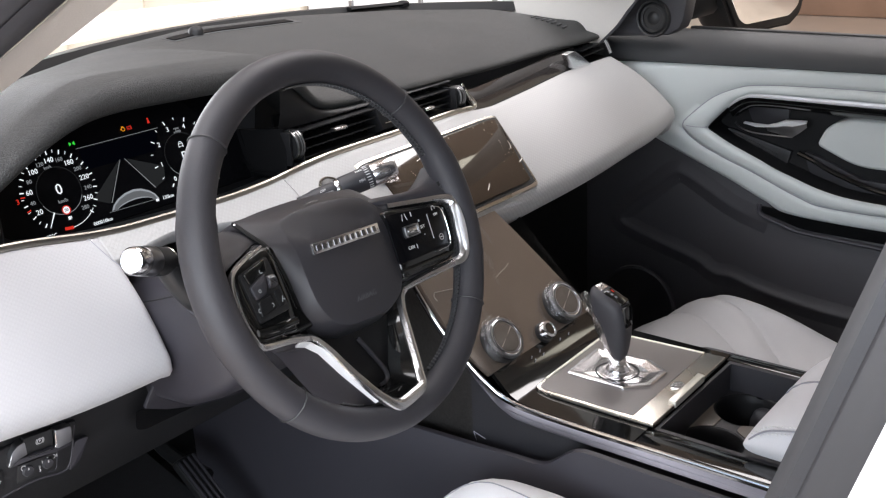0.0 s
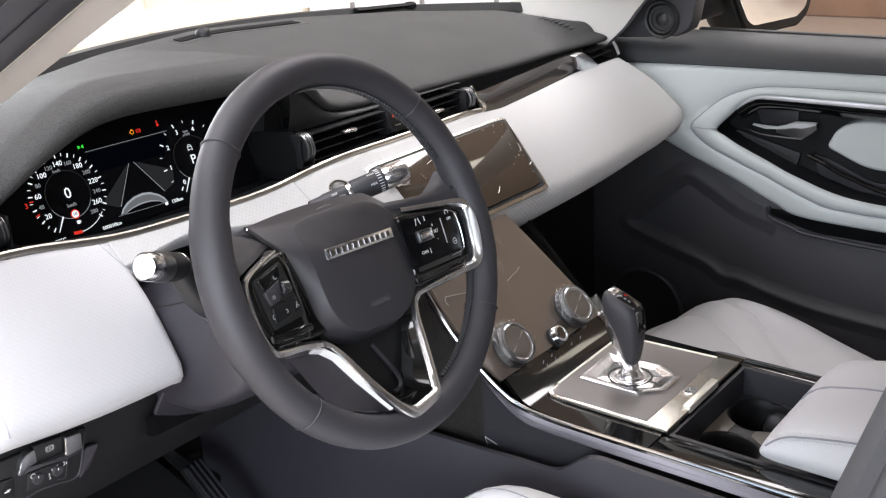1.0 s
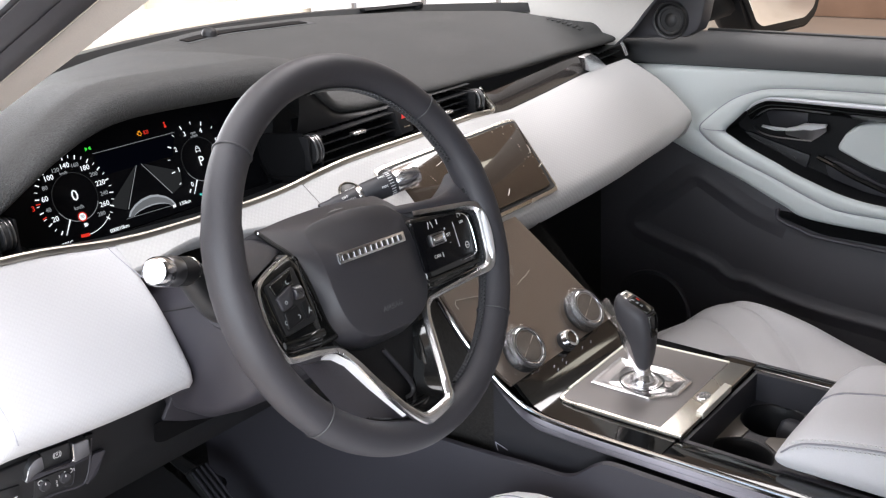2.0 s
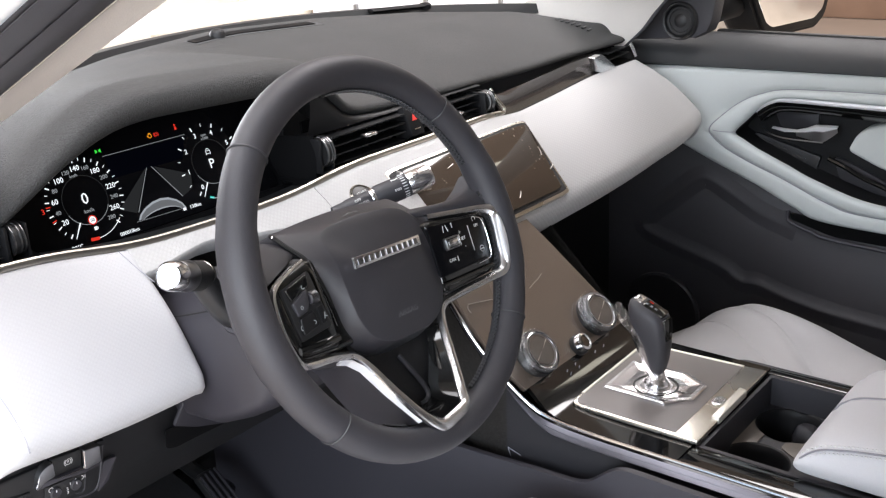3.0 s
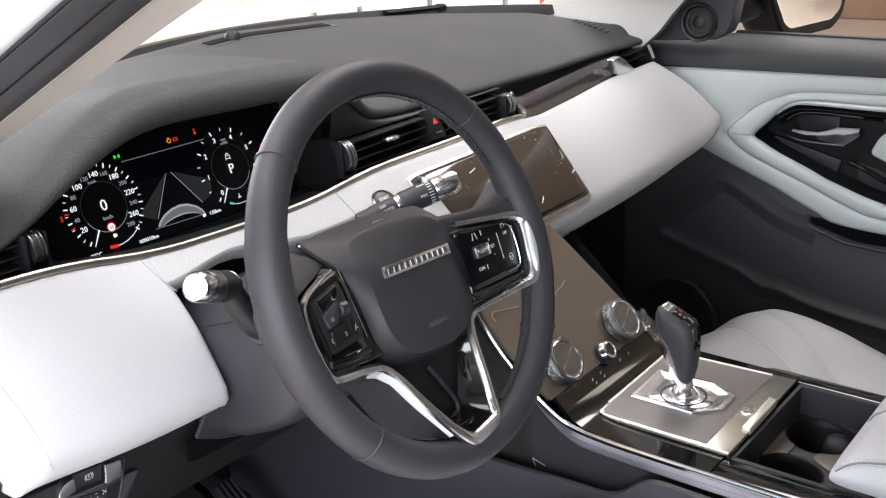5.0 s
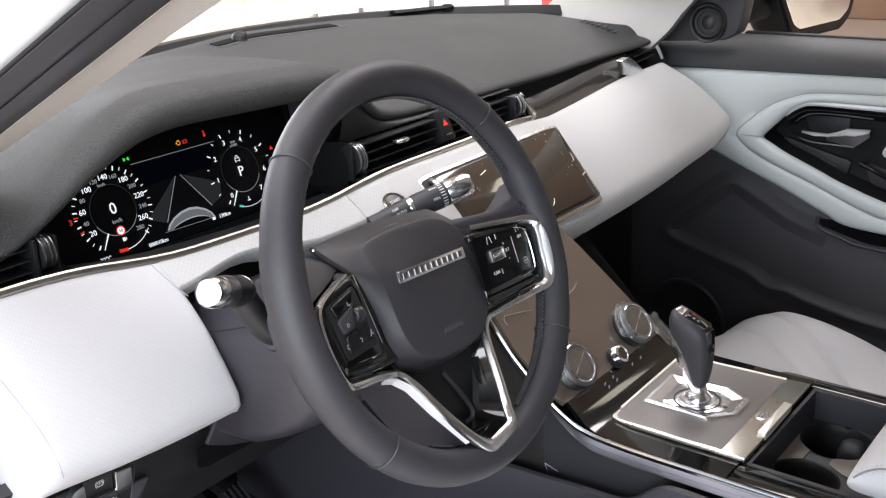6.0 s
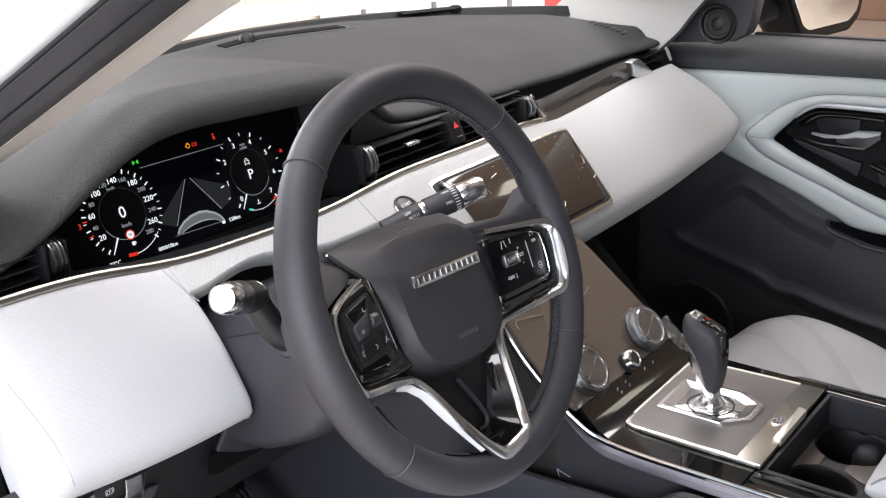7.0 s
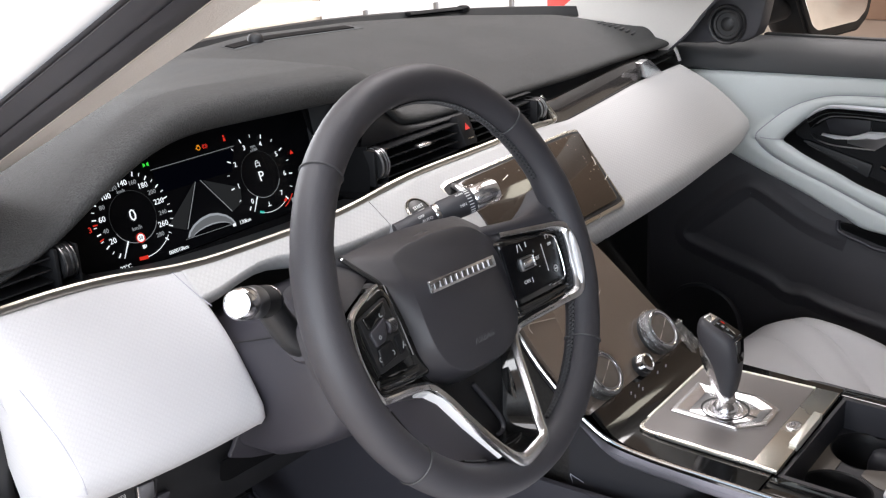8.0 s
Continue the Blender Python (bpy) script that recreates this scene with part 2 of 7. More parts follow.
def curve_through(pts, n):
    """n points on a smooth line through pts."""
    p = [Vector(q) for q in pts]
    p = [2 * p[0] - p[1]] + p + [2 * p[-1] - p[-2]]
    out, k = [], len(p) - 3
    for i in range(n):
        s = i / (n - 1) * k
        j = min(int(s), k - 1)
        t = s - j
        a, b, c, d = p[j:j + 4]
        out.append(0.5 * ((2 * b) + (c - a) * t + (2 * a - 5 * b + 4 * c - d) * t * t + (3 * b - a - 3 * c + d) * t ** 3))
    return out


def sweep(pts, rx, rz=None, n=40, sides=10, closed=False, up=(0, 0, 1), straight=False, taper=None):
    """A rod of oval section along a line."""
    rz = rz or rx
    line = [Vector(q) for q in pts] if straight else curve_through(pts + ([pts[0]] if closed else []), n)
    if closed and not straight:
        line = line[:-1]
    rows = []
    for i, c in enumerate(line):
        a = line[i - 1] if i or closed else c
        b = line[(i + 1) % len(line)] if i < len(line) - 1 or closed else c
        d = (b - a).normalized()
        s = d.cross(Vector(up)).normalized()
        w = s.cross(d).normalized()
        k = taper(i / (len(line) - 1)) if taper else 1
        rows.append([c + k * (rx * math.cos(q) * s + rz * math.sin(q) * w) for q in [2 * math.pi * j / sides for j in range(sides)]])
    return grid(rows, close_u=closed, close_v=True, caps=not closed)


def band(rows, n, h):
    """A flat strip with chamfered edges along rows of (x, y, z, half width), its face towards +z, h thick."""
    line = curve_through([q[:3] for q in rows], n)
    wide = [q.x for q in curve_through([(q[3], 0, 0) for q in rows], n)]
    out = []
    for i, c in enumerate(line):
        d = (line[min(i + 1, n - 1)] - line[max(i - 1, 0)]).normalized()
        s = d.cross(Vector((0, 0, 1))).normalized()
        w = s.cross(d).normalized()
        k = wide[i]
        out.append([c + s * (k * a) + w * (h * b) for a, b in ((-1, -1), (-1, -0.3), (-0.84, -0.03), (-0.7, 0), (-0.2, 0.03), (0.3, 0), (0.42, -0.05), (0.9, -0.55), (1, -0.7), (1, -1))])
    return grid(out, close_v=True, caps=True)


def slab(poly, frame_m, depth, bevel=0.0, segments=2, holes=()):
    """A plate with the outline poly (u, v), from 0 to depth along the frame's third axis, edges rounded."""
    bm = bmesh.new()
    lo = [bm.verts.new(frame_m @ Vector((u, v, 0))) for u, v in poly]
    hi = [bm.verts.new(frame_m @ Vector((u, v, depth))) for u, v in poly]
    bm.faces.new(lo[::-1])
    top = bm.faces.new(hi)
    n = len(poly)
    for i in range(n):
        bm.faces.new((lo[i], lo[(i + 1) % n], hi[(i + 1) % n], hi[i]))
    if bevel:
        bmesh.ops.recalc_face_normals(bm, faces=bm.faces)
        bmesh.ops.bevel(bm, geom=list(top.edges), offset=bevel, segments=segments, profile=0.5, affect="EDGES", clamp_overlap=True)
    return bm


def box(x0, x1, y0, y1, z0, z1, bevel=0.0, segments=2):
    bm = bmesh.new()
    bmesh.ops.create_cube(bm, size=1, matrix=Matrix.LocRotScale(((x0 + x1) / 2, (y0 + y1) / 2, (z0 + z1) / 2), None, (x1 - x0, y1 - y0, z1 - z0)))
    if bevel:
        bmesh.ops.bevel(bm, geom=bm.edges[:], offset=bevel, segments=segments, profile=0.5, affect="EDGES", clamp_overlap=True)
    return bm


def moved(bm, m):
    bmesh.ops.transform(bm, matrix=m, verts=bm.verts)
    return bm


def joined(*bms):
    out = bmesh.new()
    for b in bms:
        me = bpy.data.meshes.new("tmp")
        b.to_mesh(me)
        b.free()
        out.from_mesh(me)
        bpy.data.meshes.remove(me)
    return out


def lathe(profile, m, sides=40):
    """A turned body: profile rows of (radius, height) about the third axis of m."""
    rows = [[m @ Vector((r * math.cos(2 * math.pi * j / sides), r * math.sin(2 * math.pi * j / sides), h)) for j in range(sides)] for r, h in profile]
    return grid(rows, close_v=True, caps=True)


def rounded(poly, r, k=5):
    """The outline poly with its corners rounded to the radius r (or one radius a corner)."""
    out, n = [], len(poly)
    for i in range(n):
        a, b, c = Vector(poly[i - 1]), Vector(poly[i]), Vector(poly[(i + 1) % n])
        q = r[i] if isinstance(r, (list, tuple)) else r
        da, dc = (a - b), (c - b)
        q = min(q, da.length * 0.45, dc.length * 0.45)
        p0, p2 = b + da.normalized() * q, b + dc.normalized() * q
        for j in range(k + 1):
            t = j / k
            out.append(tuple((1 - t) ** 2 * p0 + 2 * t * (1 - t) * b + t * t * p2))
    return out


def frame_on(o, u, n):
    """A frame at o, first axis along u, third along n."""
    u, n = Vector(u).normalized(), Vector(n).normalized()
    v = n.cross(u).normalized()
    u = v.cross(n)
    return Matrix(((u.x, v.x, n.x, o[0]), (u.y, v.y, n.y, o[1]), (u.z, v.z, n.z, o[2]), (0, 0, 0, 1)))


def text_bm(words, size, m, depth=0.0004, shear=0.0):
    c = bpy.data.curves.new("txt", "FONT")
    c.body, c.size, c.extrude, c.align_x, c.align_y, c.shear, c.resolution_u = words, size, depth / 2, "CENTER", "CENTER", shear, 2
    o = new("txt", c)
    bpy.context.view_layer.update()
    me = bpy.data.meshes.new_from_object(o.evaluated_get(bpy.context.evaluated_depsgraph_get()))
    bpy.data.objects.remove(o)
    bpy.data.curves.remove(c)
    bm = bmesh.new()
    bm.from_mesh(me)
    bpy.data.meshes.remove(me)
    bmesh.ops.transform(bm, matrix=m, verts=bm.verts)
    return bm


def table(pairs, x):
    """Value at x on a smooth-stepped line through (x, value) pairs."""
    if x <= pairs[0][0]:
        return pairs[0][1]
    for (a, p), (b, q) in zip(pairs, pairs[1:]):
        if x <= b:
            return p + (q - p) * (x - a) / (b - a)
    return pairs[-1][1]


def flat(place):
    return Matrix.Translation(place)


def spaced(a, b, n):
    return [a + (b - a) * i / (n - 1) for i in range(n)]


# ---- showroom ----
part("floor", box(-8, 14, -9, 13, -0.1, 0.0), FLOOR, smooth=False)
part("wall_east", box(14, 14.2, -9, 13, 0, 4.6), WALL, smooth=False)
part("wall_south", box(-8, 14, -9.2, -9, 0, 4.6), WALL, smooth=False)
part("wall_north", joined(box(-8, 14, 13, 13.2, 0, 0.5), box(-8, 14, 13, 13.2, 4.2, 4.6), box(6, 14, 13, 13.2, 0.5, 4.2), box(-8, -4, 13, 13.2, 0.5, 4.2)), WALL, smooth=False)
part("wall_west", joined(box(-8.2, -8, -9, 13, 0, 0.4), box(-8.2, -8, -9, 13, 4.2, 4.6), box(-8.2, -8, 3, 13, 0.4, 4.2), box(-8.2, -8, -9, -7, 0.4, 4.2)), WALL, smooth=False)
part("ceiling", box(-8.2, 14.2, -9.2, 13.2, 4.6, 4.7), CEILING, smooth=False)
part("skirting_east", box(13.96, 14, -9, 13, 0, 0.9), WOOD, smooth=False)
for nm in ("floor", "wall_east", "wall_south", "wall_north", "wall_west", "ceiling", "skirting_east"):
    tagged(bpy.data.objects[nm], {"floor": "polished tan stone floor of a car showroom", "ceiling": "plain taupe painted showroom ceiling", "skirting_east": "dark brown wooden panelling low on the wall"}.get(nm, "cream painted showroom wall"), nm.split("_")[0], kind="structure")

bench = thing("display_counter", (8.7, 0.8, 0), "dark brown wooden display counter standing on the showroom floor", "counter")
part("body", box(8.05, 9.3, -1.2, 2.75, 0.0, 0.75, 0.02), WOOD, bench)
part("top", box(8.0, 9.35, -1.25, 2.80, 0.752, 0.8, 0.01), WALL, bench)

for nm, x0, y0, x1, y1, mat, label in (("display_wall", 4.26, 4.80, 4.70, 3.05, WHITE_PANEL, "white lacquered low display wall"), ("cream_screen", 3.55, 7.6, 4.24, 4.86, WALL, "cream painted low display wall")):
    w = thing(nm, (x0, y0, 0), label, "display wall")
    a, b = Vector((x0, y0, 0)), Vector((x1, y1, 0))
    part("panel", moved(box(0, (b - a).length, -0.05, 0.05, 0.0, 1.25, 0.01), Matrix.Translation(a) @ Matrix.Rotation(math.atan2(b.y - a.y, b.x - a.x), 4, "Z")), mat, w)
    for k in spaced(0.2, 0.8, 3):
        p = a + (b - a) * k
        part("batten", moved(box(-0.015, 0.015, -0.075, -0.051, 0.02, 1.2, 0.004), Matrix.Translation(p) @ Matrix.Rotation(math.atan2(b.y - a.y, b.x - a.x), 4, "Z")), DIM_METAL if mat is WHITE_PANEL else WALL, w)

board = thing("red_board", (4.1, 2.5, 0), "red lacquered display board standing on the showroom floor", "display board")
part("panel", box(4.07, 4.13, 2.20, 2.805, 0.12, 1.1, 0.01), RED_BOARD, board)
for y in (2.28, 2.72):
    part("foot", box(3.9, 4.3, y - 0.03, y + 0.03, 0.0, 0.12, 0.008), DIM_METAL, board)

# ---- car shell ----
shell = thing("car_body", (0, -0.6, 0.2), "white car body with dark door seals and beige pillar trims", "car body")


def ribbon(line_a, line_b, t):
    """A thick strip between two lines of places."""
    return thick(grid([line_a, line_b]), t)


def pillar(name, rings, mat, label=""):
    return part(name, grid(rings, close_v=True, caps=True), mat, shell, label, angle=50)


def at_height(line, z):
    (x0, y0, z0), (x1, y1, z1) = line
    k = (z - z0) / (z1 - z0)
    return Vector((x0 + (x1 - x0) * k, y0 + (y1 - y0) * k, z))


INNER = ((-0.608, 0.3345, 1.10), (-0.6015, -0.116, 1.30))
SEAM = ((-0.7027, 0.2682, 1.10), (-0.6418, -0.1025, 1.30))
OUTER = ((-0.7539, 0.2901, 1.10), (-0.699, -0.0828, 1.30))
heights = (1.02, 1.10, 1.2, 1.3, 1.4, 1.45)
rings = []
for z in heights:
    a, b = at_height(INNER, z), at_height(SEAM, z)
    m = (a + b) / 2 + Vector((-0.006, -0.012, 0.012))
    rings.append([a, a * 0.7 + b * 0.3 + Vector((-0.003, -0.01, 0.01)), m, b, b + Vector((-0.004, 0.03, 0.0)), a + Vector((-0.02, 0.04, 0.01))])
pillar("pillar_trim", rings, PILLAR, "beige fabric-covered windscreen pillar trim")
rings = []
for z in heights:
    b, c = at_height(SEAM, z), at_height(OUTER, z)
    d = (c - b)
    w = Vector((-0.012, -0.020, 0.012))
    rings.append([b + Vector((-0.002, 0.0, 0)), b + d * 0.06 + 0.9 * w, b + d * 0.14 + 1.3 * w, b + d * 0.22 + 1.0 * w, b + d * 0.26 - 0.1 * w, b + d * 0.31 - 0.1 * w, b + d * 0.35 + 0.9 * w, b + d * 0.46 + 1.9 * w, b + d * 0.55 + 1.6 * w, b + d * 0.60 + 0.5 * w, b + d * 0.64 + 0.5 * w, b + d * 0.70 + 1.1 * w, b + d * 0.82 + 0.9 * w, b + d * 0.93 + 0.35 * w, c, c + Vector((0.03, 0.05, 0)), b + Vector((0.015, 0.045, 0))])
pillar("door_seal", rings, SEAL, "black rubber door seal beside the pillar")
rings = []
for z in heights:
    c = at_height(OUTER, z)
    rings.append([c + Vector((0.002, 0.002, 0)), c + Vector((-0.03, 0.02, 0.0)), c + Vector((-0.06, 0.10, 0)), c + Vector((-0.02, 0.20, 0)), c + Vector((0.04, 0.14, 0)), c + Vector((0.03, 0.05, 0))])
pillar("pillar_skin", rings, PAINT, "white painted outer pillar")

rings = []
for z, ya, yb, xa, xb in ((1.00, 0.60, 0.350, 0.655, 0.70), (1.04, 0.585, 0.306, 0.655, 0.70), (1.07, 0.56, 0.281, 0.655, 0.70), (1.10, 0.52, 0.253, 0.652, 0.698), (1.2, 0.33, 0.13, 0.62, 0.68), (1.45, -0.25, -0.45, 0.54, 0.60)):
    rings.append([Vector((xa, ya, z)), Vector(((xa + xb) / 2 - 0.03, (ya + yb) / 2, z)), Vector((xb - 0.01, yb, z)), Vector((xb + 0.05, yb + 0.02, z)), Vector((xb + 0.04, ya, z))])
pillar("pillar_trim", rings, PILLAR, "pale far windscreen pillar trim")
# Roof and rails are unseen; sized to shade the dashboard and dim screen reflections.
part("unseen_roof_lining", grid([[Vector((x, y - 0.10 * (x / 0.6) ** 2 * (y > -0.1), 1.47 - 0.07 * (x / 0.62) ** 4 - 0.25 * max(0, y + 0.25) ** 2)) for x in spaced(-0.66, 0.64, 13)] for y in spaced(-2.2, 0.06, 12)]), PILLAR, shell, "pale fabric roof lining, out of view")
part("roof", grid([[Vector((x, y - 0.10 * (x / 0.6) ** 2 * (y > -0.1), 1.53 - 0.08 * (x / 0.64) ** 4 - 0.25 * max(0, y + 0.25) ** 2)) for x in spaced(-0.71, 0.70, 13)] for y in spaced(-2.3, 0.08, 12)]), PAINT, shell)
for s in (-1, 1):
    part("unseen_cant_rail", thick(grid([[Vector((s * 0.60, y, 1.40)), Vector((s * 0.655, y, 1.385)), Vector((s * 0.69, y, 1.36))] for y in spaced(-2.0, -0.12 if s < 0 else -0.02, 8)]), 0.03), PILLAR, shell, "pale trim above the doors, out of view")
# rear pillar of the door opening, leaning inwards
rings = []
for z in (0.3, 0.7, 0.9, 1.126, 1.213, 1.30, 1.5):
    y = -0.568 - 0.28 * (z - 1.126) if z > 0.9 else -0.505
    x = -0.76 + max(0, z - 1.15) * 0.32
    rings.append([Vector((x + 0.02, y, z)), Vector((x + 0.004, y - 0.002, z)), Vector((x - 0.005, y - 0.008, z)), Vector((x - 0.004, y - 0.0125, z)), Vector((x - 0.008, y - 0.0145, z)), Vector((x - 0.013, y - 0.020, z)), Vector((x - 0.03, y - 0.030, z)), Vector((x - 0.03, y - 0.16, z)), Vector((x + 0.03, y - 0.16, z))])
pillar("door_pillar", rings, POST, "dark grey door pillar trim")
rings = []
for z in (0.3, 0.7, 0.9, 1.02, 1.15, 1.30, 1.5):
    y = -0.598 - 0.276 * (z - 1.126) if z > 0.9 else -0.545
    x = -0.80 + max(0, z - 1.15) * 0.32
    rings.append([Vector((x + 0.006, y, z)), Vector((x, y - 0.006, z)), Vector((x - 0.02, y - 0.03, z)), Vector((x - 0.02, y - 0.5, z)), Vector((x + 0.006, y - 0.5, z))])
pillar("rear_side_skin", rings, PAINT, "white painted body side")
for s in (-1, 1):
    part("lower_side", box(min(s * 0.80, s * 0.93), max(s * 0.80, s * 0.93), -2.4, -1.1, 0.25, 0.98, 0.03), PAINT, shell)
    part("rear_pillar", thick(grid([[Vector((s * 0.79, -1.9, 0.98)), Vector((s * 0.62, -1.6, 1.5))], [Vector((s * 0.79, -2.4, 0.98)), Vector((s * 0.62, -2.3, 1.5))]]), 0.05), PAINT, shell)
# Unseen dark panes, added to keep bright walls out of the gloss reflections.
for s in (-1, 1):
    part("rear_side_glass", thick(grid([[Vector((s * 0.80, -0.86, 0.97)), Vector((s * 0.66, -0.86, 1.42))], [Vector((s * 0.80, -2.3, 0.97)), Vector((s * 0.66, -2.2, 1.42))]]), 0.005), UNSEEN_GLASS, shell, "dark glass out of view, added to dim reflections")
part("rear_glass", thick(grid([[Vector((-0.66, -2.42, 0.98)), Vector((-0.6, -2.2, 1.44))], [Vector((0.66, -2.42, 0.98)), Vector((0.6, -2.2, 1.44))]]), 0.005), UNSEEN_GLASS, shell)
part("tailgate", box(-0.8, 0.8, -2.5, -2.4, 0.25, 1.0, 0.02), PAINT, shell)
# Unseen pillar, added for the same reflections.
part("far_door_pillar", box(0.74, 0.80, -0.80, -0.62, 0.3, 1.5, 0.01), PILLAR, shell)
part("side_sill", box(-0.84, -0.70, -0.52, 0.75, 0.25, 0.42, 0.02), PAINT, shell)
part("floor_pan", box(-0.80, 0.82, -2.4, 0.95, 0.27, 0.30), CARPET, shell, "black carpeted car floor", smooth=False)
part("bulkhead", box(-0.80, 0.80, 0.84, 0.90, 0.28, 1.0), SHADE, shell, smooth=False)
part("footwell_side", box(-0.80, -0.748, 0.30, 0.84, 0.28, 0.98), SHADE, shell, smooth=False)
part("footwell_side", box(0.80, 0.83, 0.425, 0.84, 0.28, 1.0), SHADE, shell, smooth=False)
part("cowl", grid([[Vector((x, 0.715 - 0.42 * (x / 0.7) ** 2 * 0.55 + dy, 1.127 - 0.036 * (x / 0.7) ** 2 + dz)) for x in spaced(-0.72, 0.72, 25)] for dy, dz in ((-0.005, -0.03), (0.0, -0.012), (0.02, -0.012), (0.05, -0.03), (0.12, -0.06))]), SHADE, shell, "black cowl below the windscreen")
part("bonnet", grid([[Vector((x, 0.80 + d - 0.26 * (x / 0.85) ** 2, 1.108 - 0.012 * d - 0.07 * d * d - 0.03 * (x / 0.85) ** 4)) for x in spaced(-0.86, 0.86, 29)] for d in spaced(0, 1.15, 12)]), PAINT, shell, "white painted bonnet")

wiper = thing("windscreen_wiper", (0.41, 0.635, 1.10), "black wiper arm resting below the windscreen", "wiper")
part("arm", sweep([(0.33, 0.655, 1.1045), (0.40, 0.637, 1.1025), (0.450, 0.622, 1.1010)], 0.011, 0.0040, 16, 8), VOID, wiper)
part("pivot", lathe([(0.012, 0), (0.012, 0.007), (0.008, 0.010)], flat((0.446, 0.624, 1.0960)), 16), VOID, wiper)

# ---- dashboard ----
dash = thing("dashboard", (0, 0.3, 0.84), "two-tone car dashboard with charcoal top and light grey hide panels", "dashboard")
LIP_Z = [(-0.74, 1.008), (-0.66, 1.022), (-0.62, 1.036), (-0.588, 1.0525), (-0.5614, 1.0695), (-0.5216, 1.089), (-0.4877, 1.1025), (-0.4544, 1.1075), (-0.42, 1.1075), (-0.3472, 1.104), (-0.27, 1.1005), (-0.21, 1.097), (-0.1635, 1.087), (-0.152, 1.070), (-0.137, 1.053), (-0.117, 1.0425), (-0.07, 1.0355), (0.1, 1.031), (0.19, 1.0285), (0.3, 1.0235), (0.45, 1.0215), (0.66, 1.013), (0.72, 1.012)]
LIP_Y = [(-0.72, 0.275), (-0.6, 0.262), (-0.2, 0.264), (-0.14, 0.285), (-0.10, 0.294), (0.1, 0.292), (0.4, 0.312), (0.72, 0.342)]
REAR_Y = [(-0.72, 0.36), (-0.64, 0.42), (-0.6, 0.51), (-0.4, 0.607), (-0.2, 0.668), (0, 0.695), (0.2, 0.668), (0.4, 0.607), (0.6, 0.51), (0.64, 0.41), (0.72, 0.352)]


def smooth_table(pairs, x, r=0.012):
    return sum(table(pairs, x + d * r) for d in (-2, -1, 0, 1, 2)) / 5


rows = []
for x in spaced(-0.745, 0.715, 147):
    yf, zf, yr = smooth_table(LIP_Y, x), smooth_table(LIP_Z, x), smooth_table(REAR_Y, x)
    zr = 1.03 + 0.214 * (yr - 0.30)
    over = max(0.0, min(1.0, (zf - 1.03) / 0.08))
    row = [(x, yf + 0.085, zf + 0.004 - 0.02 * (1 - over)), (x, yf + 0.020, zf + 0.001), (x, yf + 0.006, zf)]
    for (ya, za), (yb, zb) in zip(((0.001, 0.004), (0.001, 0.006), (0.002, 0.009), (0.007, 0.012), (0.012, 0.014), (0.024, 0.018)), ((0.001, 0.004), (0.0, 0.015), (0.003, 0.025), (0.010, 0.031), (0.020, 0.0345), (0.040, 0.038))):
        row.append((x, yf + ya + (yb - ya) * over, zf + za + (zb - za) * over))
    y0, z0 = row[-1][1], row[-1][2]
    for k in spaced(0, 1, 14)[1:]:
        y = y0 + (yr - y0) * k
        row.append((x, y, z0 + (zr - z0) * k + 0.008 * math.sin(math.pi * k) * (1 - 0.4 * over)))
    row += [(x, yr + 0.01, zr - 0.012), (x, yr + 0.02, zr - 0.05)]
    rows.append(row)
part("top_pad", grid(rows), HOOD, dash, "charcoal grained soft dashboard top with a raised instrument hood", angle=70)
# defroster slots and sensor


def pad_z(x, y):
    """The height of the top pad."""
    yf, zf, yr = smooth_table(LIP_Y, x), smooth_table(LIP_Z, x), smooth_table(REAR_Y, x)
    over = max(0.0, min(1.0, (zf - 1.03) / 0.08))
    y0, z0 = yf + 0.024 + 0.016 * over, zf + 0.018 + 0.020 * over
    k = max(0.0, min(1.0, (y - y0) / (yr - y0)))
    return z0 + (1.03 + 0.214 * (yr - 0.30) - z0) * k + 0.008 * math.sin(math.pi * k) * (1 - 0.4 * over)


def on_pad_strip(x0, x1, back, wide, lift, n=40):
    """A strip lying on the pad, back metres before its rear edge."""
    rows = []
    for k in (0, 0.5, 1):
        rows.append([(x, smooth_table(REAR_Y, x) - back - wide * k, pad_z(x, smooth_table(REAR_Y, x) - back - wide * k) + lift) for x in spaced(x0, x1, n)])
    return thick(grid(rows), 0.003)


part("defroster_frame", on_pad_strip(-0.078, 0.176, 0.020, 0.033, 0.0006), SOFT, dash, "raised defroster surround")
part("defroster_slot", on_pad_strip(-0.074, 0.164, 0.026, 0.020, 0.0020), VOID, dash, "long black defroster slot")
part("sensor", lathe([(0.012, -0.004), (0.012, 0.010), (0.009, 0.015), (0.004, 0.017)], flat((-0.021, 0.652, pad_z(-0.021, 0.652) - 0.004)), 20), DUSK, dash, "small black light sensor")
for i in range(7):
    x, y = 0.604 + 0.003 * i, 0.435 - 0.0095 * i
    part("side_slot", moved(box(-0.011, 0.011, -0.0024, 0.0024, 0, 0.003, 0.001), flat((x, y, pad_z(x, y) - 0.0015)) @ pose(0, 0, 0, 12, 0, 10)), SHADE, dash)

# hide-covered face: upper line, lower lip
TOP_Y = [(-0.74, 0.236), (-0.5, 0.235), (-0.3, 0.25), (-0.1, 0.262), (0.18, 0.267), (0.70, 0.325)]
